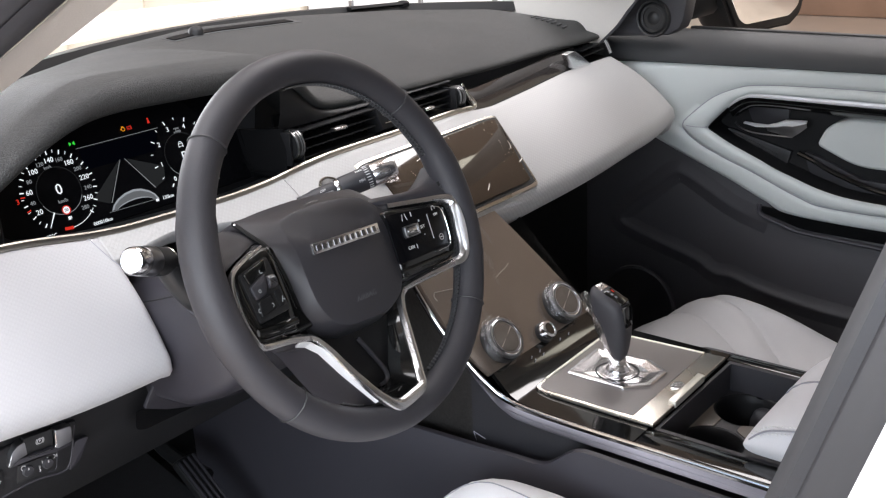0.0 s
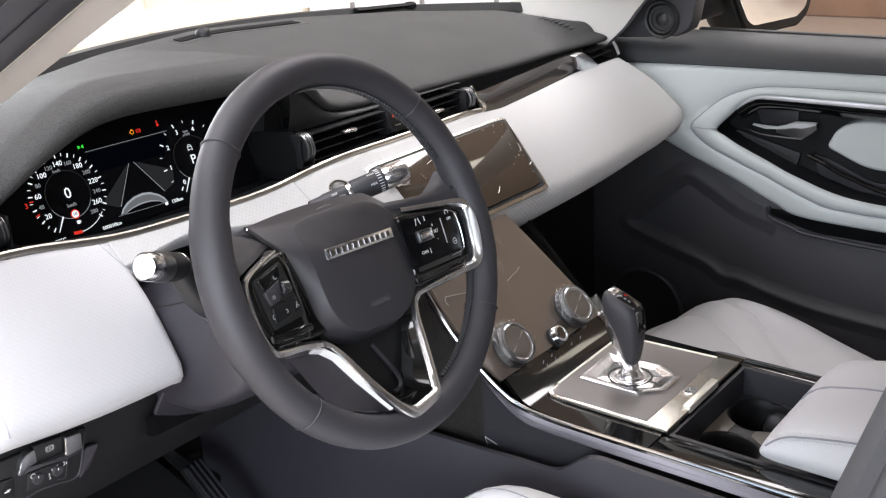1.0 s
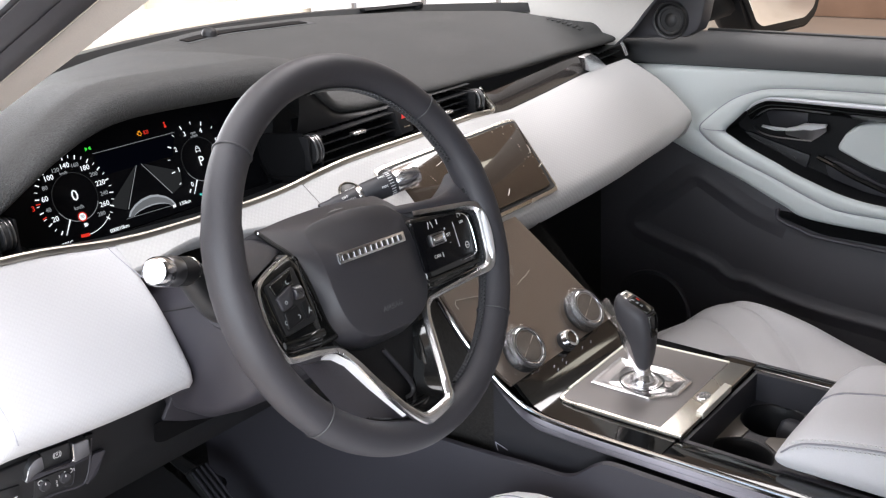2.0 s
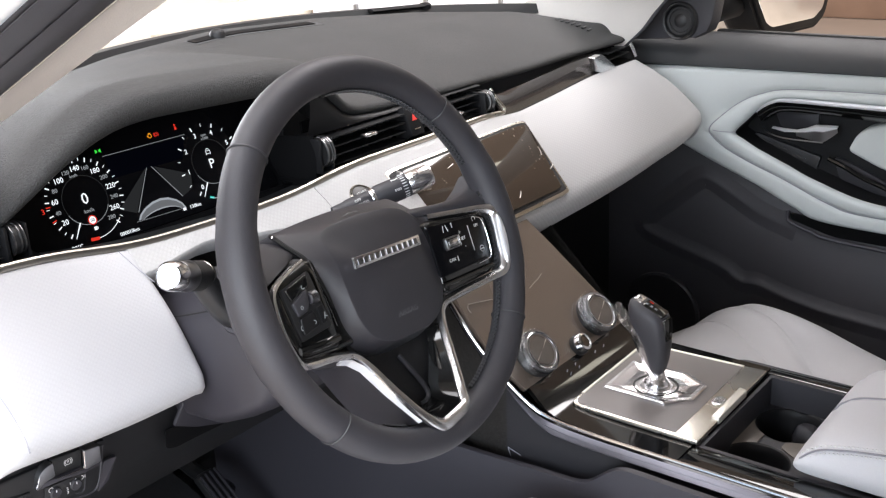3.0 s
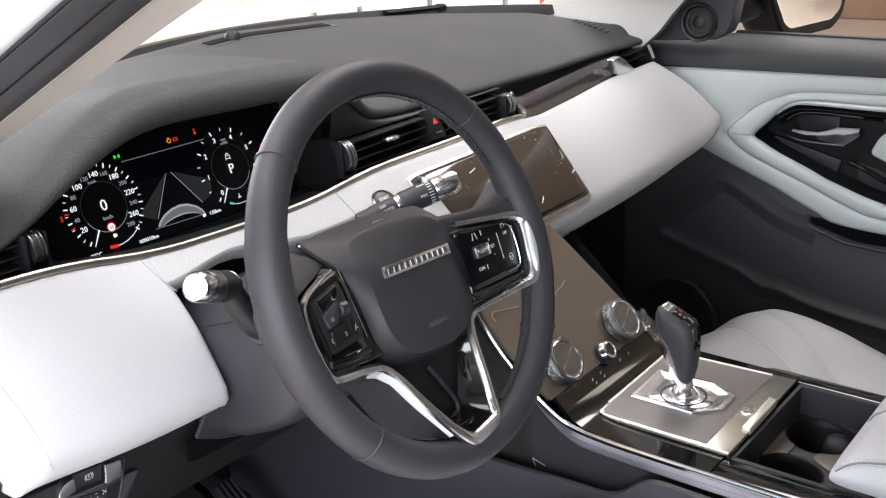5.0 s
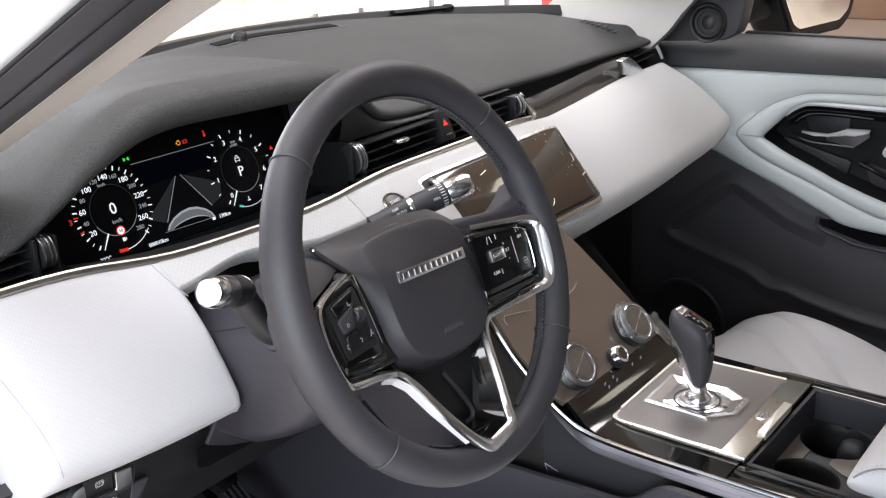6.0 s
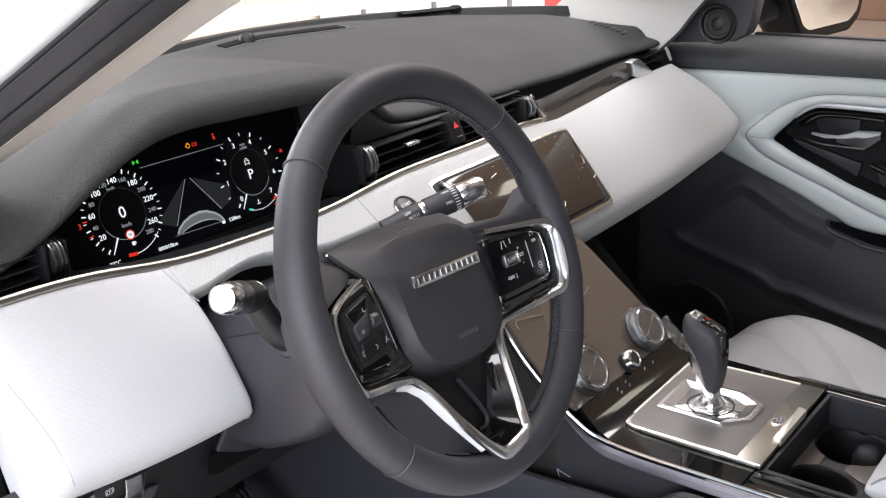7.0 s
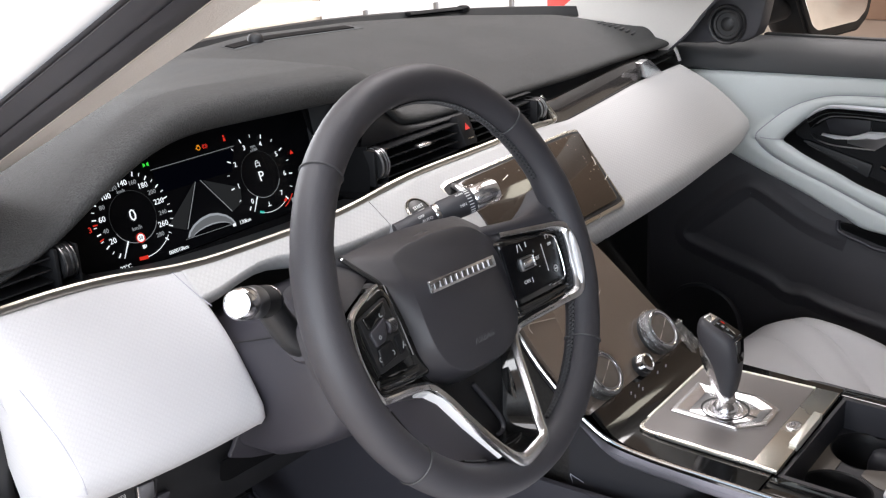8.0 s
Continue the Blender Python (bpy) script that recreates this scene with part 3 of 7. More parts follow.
TOP_Z = [(-0.74, 1.017), (-0.64, 1.014), (-0.6, 1.012), (-0.56, 1.005), (-0.5, 0.992), (-0.38, 0.984), (-0.28, 0.979), (-0.22, 0.984), (-0.17, 0.989), (0, 0.987), (0.168, 0.989), (0.20, 0.979), (0.34, 0.981), (0.5, 0.986), (0.70, 0.980)]
LOW_Y = [(-0.74, 0.142), (-0.6, 0.138), (-0.5, 0.138), (-0.2, 0.145), (0.1, 0.142), (0.4, 0.145), (0.6, 0.158), (0.70, 0.185)]
LOW_Z = [(-0.74, 0.890), (-0.68, 0.884), (-0.6, 0.876), (-0.5, 0.874), (-0.2, 0.868), (0.1, 0.868), (0.3, 0.872), (0.5, 0.882), (0.70, 0.886)]


def face(x, s, out=0.0):
    """A place on the hide face: s from 0 at the upper line to 1 at the lip, out metres proud."""
    ty, tz, ly, lz = (smooth_table(q, x, 0.02) for q in (TOP_Y, TOP_Z, LOW_Y, LOW_Z))
    d = Vector((0, ly - ty, lz - tz))
    n = Vector((0, d.z, -d.y)).normalized()
    bulge = 0.010 * math.sin(math.pi * min(1, max(0, s)))
    return Vector((x, ty, tz)) + d * s + n * (bulge + out)


def face_frame(x, s, out=0.0):
    o, d = face(x, s, out), face(x, s + 0.02, out) - face(x, s - 0.02, out)
    u = face(x + 0.02, s, out) - face(x - 0.02, s, out)
    return frame_on(o, u, u.cross(-d))


def hide(x0, x1, n, reach=1.0, end0=0.0, end1=0.0, under=0.07, drop=1.0):
    """A padded length of the face, ends rounded over end0 and end1 metres."""
    rows = []
    xs = spaced(x0, x1, n)
    for e, base, sgn in ((end0, x0, 1), (end1, x1, -1)):
        if e:
            xs = [x for x in xs if abs(x - base) > e] + [base + sgn * e * (1 - math.cos(a)) for a in spaced(0, math.pi / 2, 6)]
    for x in sorted(set(xs)):
        sink = 0.0
        for e, base in ((end0, x0), (end1, x1)):
            if e and abs(x - base) < e:
                k = 1 - abs(x - base) / e
                sink = max(sink, 0.9 * e * (1 - math.sqrt(max(0, 1 - k * k))))
        far = table(reach, x) if isinstance(reach, list) else reach
        row = [face(x, 0.0, -0.02), face(x, 0.0, -0.002 - sink)]
        row += [face(x, s * far, 0.004 - sink) for s in (0.02, 0.07, 0.15, 0.25, 0.35, 0.45, 0.55, 0.65, 0.74, 0.82, 0.89, 0.95)]
        p = face(x, far, 0.0 - sink)
        row += [p + Vector((0, y, z * drop)) for y, z in ((0.0, -0.003), (0.006, -0.011), (0.018, -0.017), (0.035, -0.018), (under, -0.014))]
        rows.append(row)
    bm = grid(rows)
    bm.verts.ensure_lookup_table()
    n = len(rows[0])
    bm.faces.new([bm.verts[j] for j in range(n)])
    bm.faces.new([bm.verts[len(rows) * n - 1 - j] for j in range(n)])
    bm.verts.index_update()
    run = []
    for row in rows:
        d = [0.0]
        for a, b in zip(row, row[1:]):
            d.append(d[-1] + (b - a).length)
        run.append(d)
    layer = bm.loops.layers.uv.new("UVMap")
    for f in bm.faces:
        for q in f.loops:
            i, j = divmod(q.vert.index, n)
            q[layer].uv = (rows[i][j].x, run[i][j])
    return bm


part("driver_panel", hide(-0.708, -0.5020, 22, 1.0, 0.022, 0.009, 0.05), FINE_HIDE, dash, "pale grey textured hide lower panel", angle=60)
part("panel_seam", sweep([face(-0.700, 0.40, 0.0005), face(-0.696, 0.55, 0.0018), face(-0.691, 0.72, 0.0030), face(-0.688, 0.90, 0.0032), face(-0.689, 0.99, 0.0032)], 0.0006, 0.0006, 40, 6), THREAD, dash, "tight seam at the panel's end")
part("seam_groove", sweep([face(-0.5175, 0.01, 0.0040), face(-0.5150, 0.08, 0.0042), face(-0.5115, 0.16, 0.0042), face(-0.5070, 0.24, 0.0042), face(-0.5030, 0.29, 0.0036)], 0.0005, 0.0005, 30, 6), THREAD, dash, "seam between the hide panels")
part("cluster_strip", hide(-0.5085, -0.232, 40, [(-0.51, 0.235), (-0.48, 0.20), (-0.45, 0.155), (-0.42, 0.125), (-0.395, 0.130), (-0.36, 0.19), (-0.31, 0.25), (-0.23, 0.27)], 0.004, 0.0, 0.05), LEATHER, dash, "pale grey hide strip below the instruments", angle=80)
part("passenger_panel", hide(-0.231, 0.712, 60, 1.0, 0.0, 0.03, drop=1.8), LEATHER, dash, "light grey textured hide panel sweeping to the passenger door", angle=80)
edge = [face(x, 0.0, 0.003) + Vector((0, 0, 0.002)) for x in spaced(-0.73, 0.176, 40)]
part("trim_line", sweep(edge, 0.0032, 0.0040, 120, 8), TRIM, dash, "thin champagne metal trim line")
part("trim_bracket", sweep([(0.177, 0.284, 1.024), (0.179, 0.276, 1.011), (0.186, 0.269, 0.998), (0.187, 0.266, 0.991), (0.176, 0.265, 0.988), (0.146, 0.265, 0.987), (0.122, 0.265, 0.988)], 0.0024, 0.0034, 40, 10), CHAMPAGNE, dash, "champagne metal bracket at the vent's end")
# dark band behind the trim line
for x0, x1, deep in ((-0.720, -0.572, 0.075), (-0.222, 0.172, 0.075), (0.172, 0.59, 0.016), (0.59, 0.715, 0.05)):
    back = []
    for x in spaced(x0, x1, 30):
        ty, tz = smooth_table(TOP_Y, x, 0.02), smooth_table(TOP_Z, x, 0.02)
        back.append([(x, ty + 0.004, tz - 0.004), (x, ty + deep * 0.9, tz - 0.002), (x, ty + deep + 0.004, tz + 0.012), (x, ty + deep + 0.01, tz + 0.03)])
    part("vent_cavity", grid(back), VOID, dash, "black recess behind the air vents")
part("cluster_ledge", grid([[(x, smooth_table(TOP_Y, x, 0.02) + 0.003, smooth_table(TOP_Z, x, 0.02) - 0.003), (x, 0.300, smooth_table(TOP_Z, x, 0.02) - 0.008), (x, 0.345, 0.958)] for x in spaced(-0.575, -0.22, 30)]), SHADE, dash, "black ledge below the instruments")
shelf = [[face(x, -0.01, -0.002), (x, smooth_table(TOP_Y, x) + 0.006, smooth_table(TOP_Z, x) + 0.010), (x, smooth_table(TOP_Y, x) + 0.014, smooth_table(TOP_Z, x) + 0.022), (x, smooth_table(TOP_Y, x) + 0.024, smooth_table(TOP_Z, x) + 0.029)] for x in spaced(0.186, 0.556, 40)]
part("gloss_band", thick(grid(shelf), 0.003), RAIL, dash, "glossy dark band above the hide panel")


# Underside of the charcoal top, coloured black because it lies in shade.
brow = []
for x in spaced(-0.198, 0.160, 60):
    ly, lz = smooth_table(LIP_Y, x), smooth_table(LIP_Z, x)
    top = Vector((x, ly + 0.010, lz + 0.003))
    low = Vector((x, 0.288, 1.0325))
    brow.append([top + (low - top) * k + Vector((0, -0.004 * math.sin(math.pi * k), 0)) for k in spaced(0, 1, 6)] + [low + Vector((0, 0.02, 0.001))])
part("vent_brow", grid(brow), DUSK, dash, "underside of the dashboard top, blackened for the shade above the vents", angle=70)


def vent(x0, x1, y0, y1, z0, z1, slats, fins, name="air_vent"):
    """A black vent: housing, level slats and upright fins, with a metal end guide."""
    at = lambda x: y0 + (y1 - y0) * (x - x0) / (x1 - x0)
    v = part(name, ribbon([(x0, at(x0) + 0.045, z0), (x1, at(x1) + 0.045, z0)], [(x0, at(x0) + 0.05, z1 + 0.01), (x1, at(x1) + 0.05, z1 + 0.01)], 0.003), VOID, dash)
    for i in range(slats):
        z = z0 + (z1 - z0) * (i + 0.7) / slats
        part("slat", thick(grid([[(x, at(x) + 0.004, z - 0.004) for x in spaced(x0, x1, 6)], [(x, at(x) + 0.012, z - 0.0045) for x in spaced(x0, x1, 6)], [(x, at(x) + 0.030, z - 0.005) for x in spaced(x0, x1, 6)]]), 0.0014), SLAT, v)
    for i in range(fins):
        x = x0 + (x1 - x0) * (i + 0.5) / fins
        part("fin", thick(grid([[(x, at(x) + 0.024, z0 + 0.003), (x, at(x) + 0.024, z1 - 0.006)], [(x, at(x) + 0.042, z0 + 0.003), (x, at(x) + 0.042, z1 - 0.006)]]), 0.002), VOID, v)
    return v


def guide(x, y, z0, z1, parent, turn=0.0):
    """A dark thumb wheel standing in a black housing at a vent's end, with two bright rims."""
    c = flat((x, y + 0.013, (z0 + z1) / 2)) @ Matrix.Rotation(radians(turn), 4, "Z") @ Matrix.Rotation(radians(90), 4, "Y")
    r = (z1 - z0) / 2 - 0.003
    g = part("roller_guide", lathe([(r * 0.5, -0.0068), (r - 0.001, -0.0062), (r, -0.005), (r, 0.005), (r - 0.001, 0.0062), (r * 0.5, 0.0068)], c, 40), SHADE, parent, "ribbed dark vent roller")
    for d, w in ((-0.0052, 0.0010), (0.0012, 0.0008), (0.0052, 0.0010)):
        part("rib", lathe([(r, d - w), (r + 0.0010, d - 0.6 * w), (r + 0.0010, d + 0.6 * w), (r, d + w)], c, 40), DIM_METAL, g)
    for i in range(7):
        part("stud", moved(box(-0.0006, 0.0006, -0.0006, 0.0006, 0, 0.0008), c @ Matrix.Rotation(radians(150 + 10 * i), 4, "Z") @ flat((r, 0, -0.002)) @ pose(0, 0, 0, 0, 90, 0)), SATIN, g, smooth=False)
    part("guide_housing", joined(box(x - 0.0125, x - 0.0085, y + 0.002, y + 0.036, z0 - 0.003, z1 - 0.003, 0.0012), box(x + 0.0085, x + 0.0115, y + 0.002, y + 0.036, z0 - 0.003, z1 - 0.004, 0.0012), box(x - 0.0085, x + 0.0085, y - 0.002, y + 0.036, z0 - 0.004, z0 - 0.0005, 0.001)), DUSK, g, "black guide housing")
v1 = vent(-0.182, -0.030, 0.266, 0.270, 0.991, 1.037, 4, 10)
guide(-0.191, 0.260, 0.994, 1.037, v1)
part("tab", box(-0.122, -0.098, 0.262, 0.272, 1.0185, 1.0225, 0.0015), SATIN, v1, "satin metal slider tab")
v2 = vent(0.008, 0.146, 0.270, 0.274, 0.992, 1.031, 4, 8)
guide(0.153, 0.264, 0.993, 1.029, v2)
part("tab", box(0.07, 0.09, 0.266, 0.276, 1.006, 1.010, 0.0015), SATIN, v2, "satin metal slider tab")
v3 = vent(-0.72, -0.612, 0.262, 0.262, 1.012, 1.044, 3, 7)
guide(-0.600, 0.258, 1.010, 1.047, v3)
v4 = vent(0.60, 0.700, 0.322, 0.334, 0.990, 1.014, 2, 6)
part("wing_tab", slab(rounded([(-0.053, 1.017), (-0.037, 0.998), (-0.033, 0.990), (0.004, 0.978), (0.054, 0.978), (-0.004, 1.010), (-0.024, 1.0185)], 0.003), frame_on((0.55, 0.312, 0), (1, 0.1, 0), (0.1, -1, 0)), 0.012, 0.004, 3), SATIN, v4, "satin metal wing-shaped vent tab", angle=30)
part("end_strip", sweep([(0.712, 0.330, 0.984), (0.708, 0.335, 1.0), (0.704, 0.340, 1.012)], 0.003, 0.004, 10, 8), CHROME, v4)
hz = thing("hazard_switch", (-0.012, 0.27, 0.99), "black hazard warning switch with a red triangle", "switch")
part("button", moved(box(-0.013, 0.013, -0.02, 0.012, -0.021, 0.021, 0.0025), flat((-0.014, 0.290, 1.011)) @ pose(0, 0, 0, -24, 0, 0)), DUSK, hz)
hzf = flat((-0.014, 0.290, 1.011)) @ pose(0, 0, 0, -24, 0, 0) @ flat((0, -0.0206, 0.003)) @ pose(0, 0, 0, 90, 0, 0)
part("triangle", slab([(-0.005, -0.004), (0.005, -0.004), (0, 0.0046)], hzf, 0.0006), RED_PRINT, hz, "red warning triangle", smooth=False)
part("bar", slab([(-0.006, -0.0165), (0.006, -0.0165), (0.006, -0.0150), (-0.006, -0.0150)], hzf, 0.0006), CHAMPAGNE, hz, smooth=False)

# ---- instruments ----
cl = thing("instrument_cluster", frame_on((-0.393, 0.340, 1.022), (1, 0, 0), (0, -0.951, 0.309)), "black digital instrument screen showing a speedometer and a rev counter", "instruments")
part("glass", slab(rounded([(-0.185, -0.052), (0.178, -0.052), (0.178, 0.085), (-0.06, 0.090), (-0.13, 0.06), (-0.175, 0.02)], 0.006), flat((0, 0, -0.012)), 0.010, 0.002), DISPLAY, cl, "black glass display", local=True)
part("surround", joined(box(0.176, 0.182, -0.06, 0.080, -0.02, 0.004), box(-0.20, -0.185, -0.06, 0.03, -0.02, 0.01), box(-0.20, 0.19, -0.075, -0.052, -0.02, 0.006)), VOID, cl, local=True, smooth=False)


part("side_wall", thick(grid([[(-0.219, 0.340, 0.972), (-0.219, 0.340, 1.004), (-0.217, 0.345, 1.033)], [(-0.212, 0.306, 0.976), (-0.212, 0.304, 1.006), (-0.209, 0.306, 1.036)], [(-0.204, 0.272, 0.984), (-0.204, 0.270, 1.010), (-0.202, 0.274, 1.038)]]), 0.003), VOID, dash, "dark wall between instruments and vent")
# Black sheet standing in for the deep shade under the hood's end.
part("hood_hollow_shade", thick(grid([[(-0.219, 0.350, 1.0335), (-0.206, 0.36, 1.095)], [(-0.210, 0.315, 1.0365), (-0.190, 0.325, 1.095)]]), 0.003), DUSK, dash, "black sheet for the shaded hollow under the hood")


def lit(name, bm, mat, label=""):
    return part(name, bm, mat, cl, label, smooth=False, local=True)


def arc(cx, cy, r0, r1, a0, a1, n=24):
    a = [radians(q) for q in spaced(a0, a1, n)]
    return grid([[(cx + r0 * math.cos(q), cy + r0 * math.sin(q), 0) for q in a], [(cx + r1 * math.cos(q), cy + r1 * math.sin(q), 0) for q in a]])


def dial(cx, cy, angle_at, majors, minors, figures, dim):
    for vs, a0, w in ((majors, 0.0408, 0.00062), (minors, 0.0422, 0.00032)):
        for v in vs:
            lit("tick", moved(slab([(a0, -w), (0.0455, -w), (0.0455, w), (a0, w)], Matrix.Identity(4), 0.0003), flat((cx, cy, 0)) @ Matrix.Rotation(radians(angle_at(v)), 4, "Z")), LIT)
    for v, s in figures:
        a = radians(angle_at(v))
        lit("numeral", text_bm(s, 0.0064 if v in dim else 0.0080, flat((cx + 0.0345 * math.cos(a), cy + 0.0345 * math.sin(a), 0))), LIT_DIM if v in dim else LIT)
    lit("inner_ring", arc(cx, cy, 0.0262, 0.0268, 205, 335), LIT_DIM)
    lit("inner_ring", arc(cx, cy, 0.0262, 0.0265, -25, 205, 60), LIT_FAINT)


speed = lambda v: 229 - 0.99 * v
dial(-0.084, 0.0, speed, range(0, 281, 20), range(10, 280, 20), [(v, str(v)) for v in range(20, 281, 20)], {40, 80, 120, 160, 200, 240, 280})
rev = lambda v: 229 - 40.3 * v
dial(0.0865, 0.001, rev, range(0, 8), [0.5 + k for k in range(7)], [(v, str(v)) for v in range(0, 8)], set())
lit("numeral", text_bm("0", 0.017, flat((-0.084, 0.001, 0))), LIT, "lit speed figure")
lit("caption", text_bm("km/h", 0.0058, flat((-0.084, -0.012, 0))), LIT_DIM)
lit("caption", text_bm("km/h", 0.0046, flat((-0.088, 0.0275, 0))), LIT_DIM)
lit("caption", text_bm("rpm", 0.0046, flat((0.088, 0.0330, 0))), LIT_DIM)
lit("caption", text_bm("x1000", 0.0042, flat((0.088, 0.0288, 0))), LIT_DIM)
lit("gear_letter", text_bm("P", 0.016, flat((0.0870, -0.002, 0))), LIT)
lit("gear_sign", joined(arc(0.0866, 0.0145, 0.0017, 0.0024, 0, 180, 12), *[slab(q, flat((0.0866, 0.0125, 0)), 0.0002) for q in ([(-0.0032, -0.0022), (0.0032, -0.0022), (0.0032, -0.0016), (-0.0032, -0.0016)], [(-0.0032, 0.0012), (0.0032, 0.0012), (0.0032, 0.0018), (-0.0032, 0.0018)], [(-0.0032, -0.0034), (-0.0026, -0.0034), (-0.0026, 0.0018), (-0.0032, 0.0018)], [(0.0026, -0.0034), (0.0032, -0.0034), (0.0032, 0.0018), (0.0026, 0.0018)])]), LIT)
lit("speed_sign", joined(arc(-0.084, -0.0225, 0.0001, 0.0042, 0, 360, 28)), LIT, "round speed limit sign")
lit("speed_sign_ring", moved(arc(-0.084, -0.0225, 0.0040, 0.0052, 0, 360, 28), flat((0, 0, 0.0004))), LIT_RED)
lit("speed_sign_figure", text_bm("50", 0.0048, flat((-0.084, -0.0225, 0.0005))), SHADE)
lit("needle", moved(slab([(0.026, -0.0008), (0.044, -0.0003), (0.044, 0.0003), (0.026, 0.0008)], Matrix.Identity(4), 0.0004), flat((-0.084, 0, 0.0003)) @ Matrix.Rotation(radians(236), 4, "Z")), LIT)
lit("needle", moved(slab([(0.026, -0.0008), (0.044, -0.0003), (0.044, 0.0003), (0.026, 0.0008)], Matrix.Identity(4), 0.0004), flat((0.0865, 0, 0.0003)) @ Matrix.Rotation(radians(236), 4, "Z")), LIT)
lit("fuel_bar", arc(-0.084, 0, 0.041, 0.0445, 258, 272), LIT_RED)
lit("fuel_arc", arc(-0.084, 0, 0.0425, 0.0432, 272, 318), LIT)
lit("heat_bar", arc(0.0865, 0, 0.041, 0.0435, 246, 254), LIT_CYAN)
lit("heat_arc", arc(0.0865, 0, 0.0425, 0.0430, 246, 300), LIT)
lit("heat_bar", arc(0.0865, 0, 0.041, 0.0440, 300, 308), LIT_RED)
lit("red_line", arc(0.0865, 0, 0.0465, 0.0475, rev(7.3), rev(6.7)), LIT_RED)
for a in (197, 176):
    lit("red_tick", arc(-0.084, 0, 0.0405, 0.0455, a - 0.8, a + 0.8, 3), LIT_RED)
lit("red_figure", text_bm("3", 0.008, flat((-0.1335, 0.000, 0))), LIT_RED)
lit("distance_text", text_bm("130km", 0.0060, flat((0.046, -0.0425, 0))), LIT)
lit("fuel_sign", slab([(0.0285, -0.0440), (0.0325, -0.0440), (0.0325, -0.0408), (0.0285, -0.0408)], Matrix.Identity(4), 0.0002), LIT)
lit("distance_text", text_bm("000010km", 0.0058, flat((-0.046, -0.0470, 0))), LIT)
lit("temperature_text", text_bm("22°C", 0.0062, flat((-0.110, -0.0455, 0))), LIT)
lit("clock_bar", slab([(0.118, -0.041), (0.126, -0.041), (0.126, -0.036), (0.118, -0.036)], Matrix.Identity(4), 0.0002), LIT_DIM)
lit("warning_lamp", joined(arc(0.0175, 0.0475, 0.0018, 0.0026, 0, 360, 14), slab([(0.0140, 0.0468), (0.0155, 0.0468), (0.0155, 0.0482), (0.0140, 0.0482)], Matrix.Identity(4), 0.0002), slab([(0.0160, 0.0500), (0.0190, 0.0500), (0.0190, 0.0507), (0.0160, 0.0507)], Matrix.Identity(4), 0.0002)), LIT_AMBER, "amber engine warning lamp")
lit("warning_lamp", joined(arc(0.0260, 0.0475, 0.0014, 0.0021, 0, 360, 14), arc(0.0260, 0.0475, 0.0027, 0.0033, -50, 50, 8), arc(0.0260, 0.0475, 0.0027, 0.0033, 130, 230, 8)), LIT_RED, "red brake warning lamp")
lit("warning_lamp", joined(arc(0.0535, 0.0525, 0.0001, 0.0012, 0, 360, 12), slab([(0.0520, 0.0470), (0.0550, 0.0470), (0.0545, 0.0508), (0.0525, 0.0508)], Matrix.Identity(4), 0.0002)), LIT_RED, "red seat belt warning lamp")
lit("warning_lamp", slab([(0.1365, 0.012), (0.1420, 0.012), (0.1392, 0.0165)], Matrix.Identity(4), 0.0002), LIT_RED, "red warning triangle")
lit("warning_lamp", joined(slab([(-0.0545, 0.0438), (-0.0520, 0.0450), (-0.0520, 0.0468), (-0.0545, 0.0480)], Matrix.Identity(4), 0.0002), slab([(-0.0500, 0.0450), (-0.0475, 0.0438), (-0.0475, 0.0480), (-0.0500, 0.0468)], Matrix.Identity(4), 0.0002)), LIT_GREEN, "green side lamp sign")
lit("header_line", slab([(-0.0477, 0.0389), (0.0631, 0.0389), (0.0631, 0.0394), (-0.0477, 0.0394)], Matrix.Identity(4), 0.0002), LIT_DIM)
lit("header_field", slab([(-0.044, 0.0135), (0.050, 0.0135), (0.062, 0.0372), (-0.046, 0.0372)], flat((0, 0, -0.0003)), 0.0002), LIT_BLUE)
lit("lane_picture", slab([(-0.0010, 0.0148), (-0.030, -0.030), (-0.049, -0.021)], flat((0, 0, -0.0002)), 0.0002), LIT_LANE, "grey lane picture")
lit("lane_picture", slab([(0.0095, 0.0138), (0.054, -0.006), (0.050, -0.022), (0.034, -0.028)], flat((0, 0, -0.0002)), 0.0002), LIT_LANE, "grey lane picture")
for x0, y0, x1, y1 in ((0.0, 0.0146, -0.028, -0.030), (0.0062, 0.0146, 0.0335, -0.0278)):
    lit("lane_edge", slab([(x0 - 0.0003, y0), (x0 + 0.0004, y0), (x1 + 0.0006, y1), (x1 - 0.0004, y1)], flat((0, 0, 0.0001)), 0.0002), LIT_DIM)
dome = [(-0.031, -0.0385), (-0.027, -0.033), (-0.019, -0.0275), (-0.008, -0.0235), (0.004, -0.0222), (0.014, -0.0240), (0.024, -0.0290), (0.030, -0.0345), (0.0335, -0.0415)]
lit("car_picture", grid([[(x, y, 0.0002) for x, y in dome], [(0.002 + (x - 0.002) * 0.93, -0.040 + (y + 0.040) * 0.86, 0.0002) for x, y in dome]]), LIT_LOW, "grey car outline picture")
lit("car_picture", grid([[(0.002 + (x - 0.002) * 0.93, -0.040 + (y + 0.040) * 0.86, 0.0001) for x, y in dome], [(0.002 + (x - 0.002) * 0.80, -0.040 + (y + 0.040) * 0.42, 0.0001) for x, y in dome]]), LIT_MID)
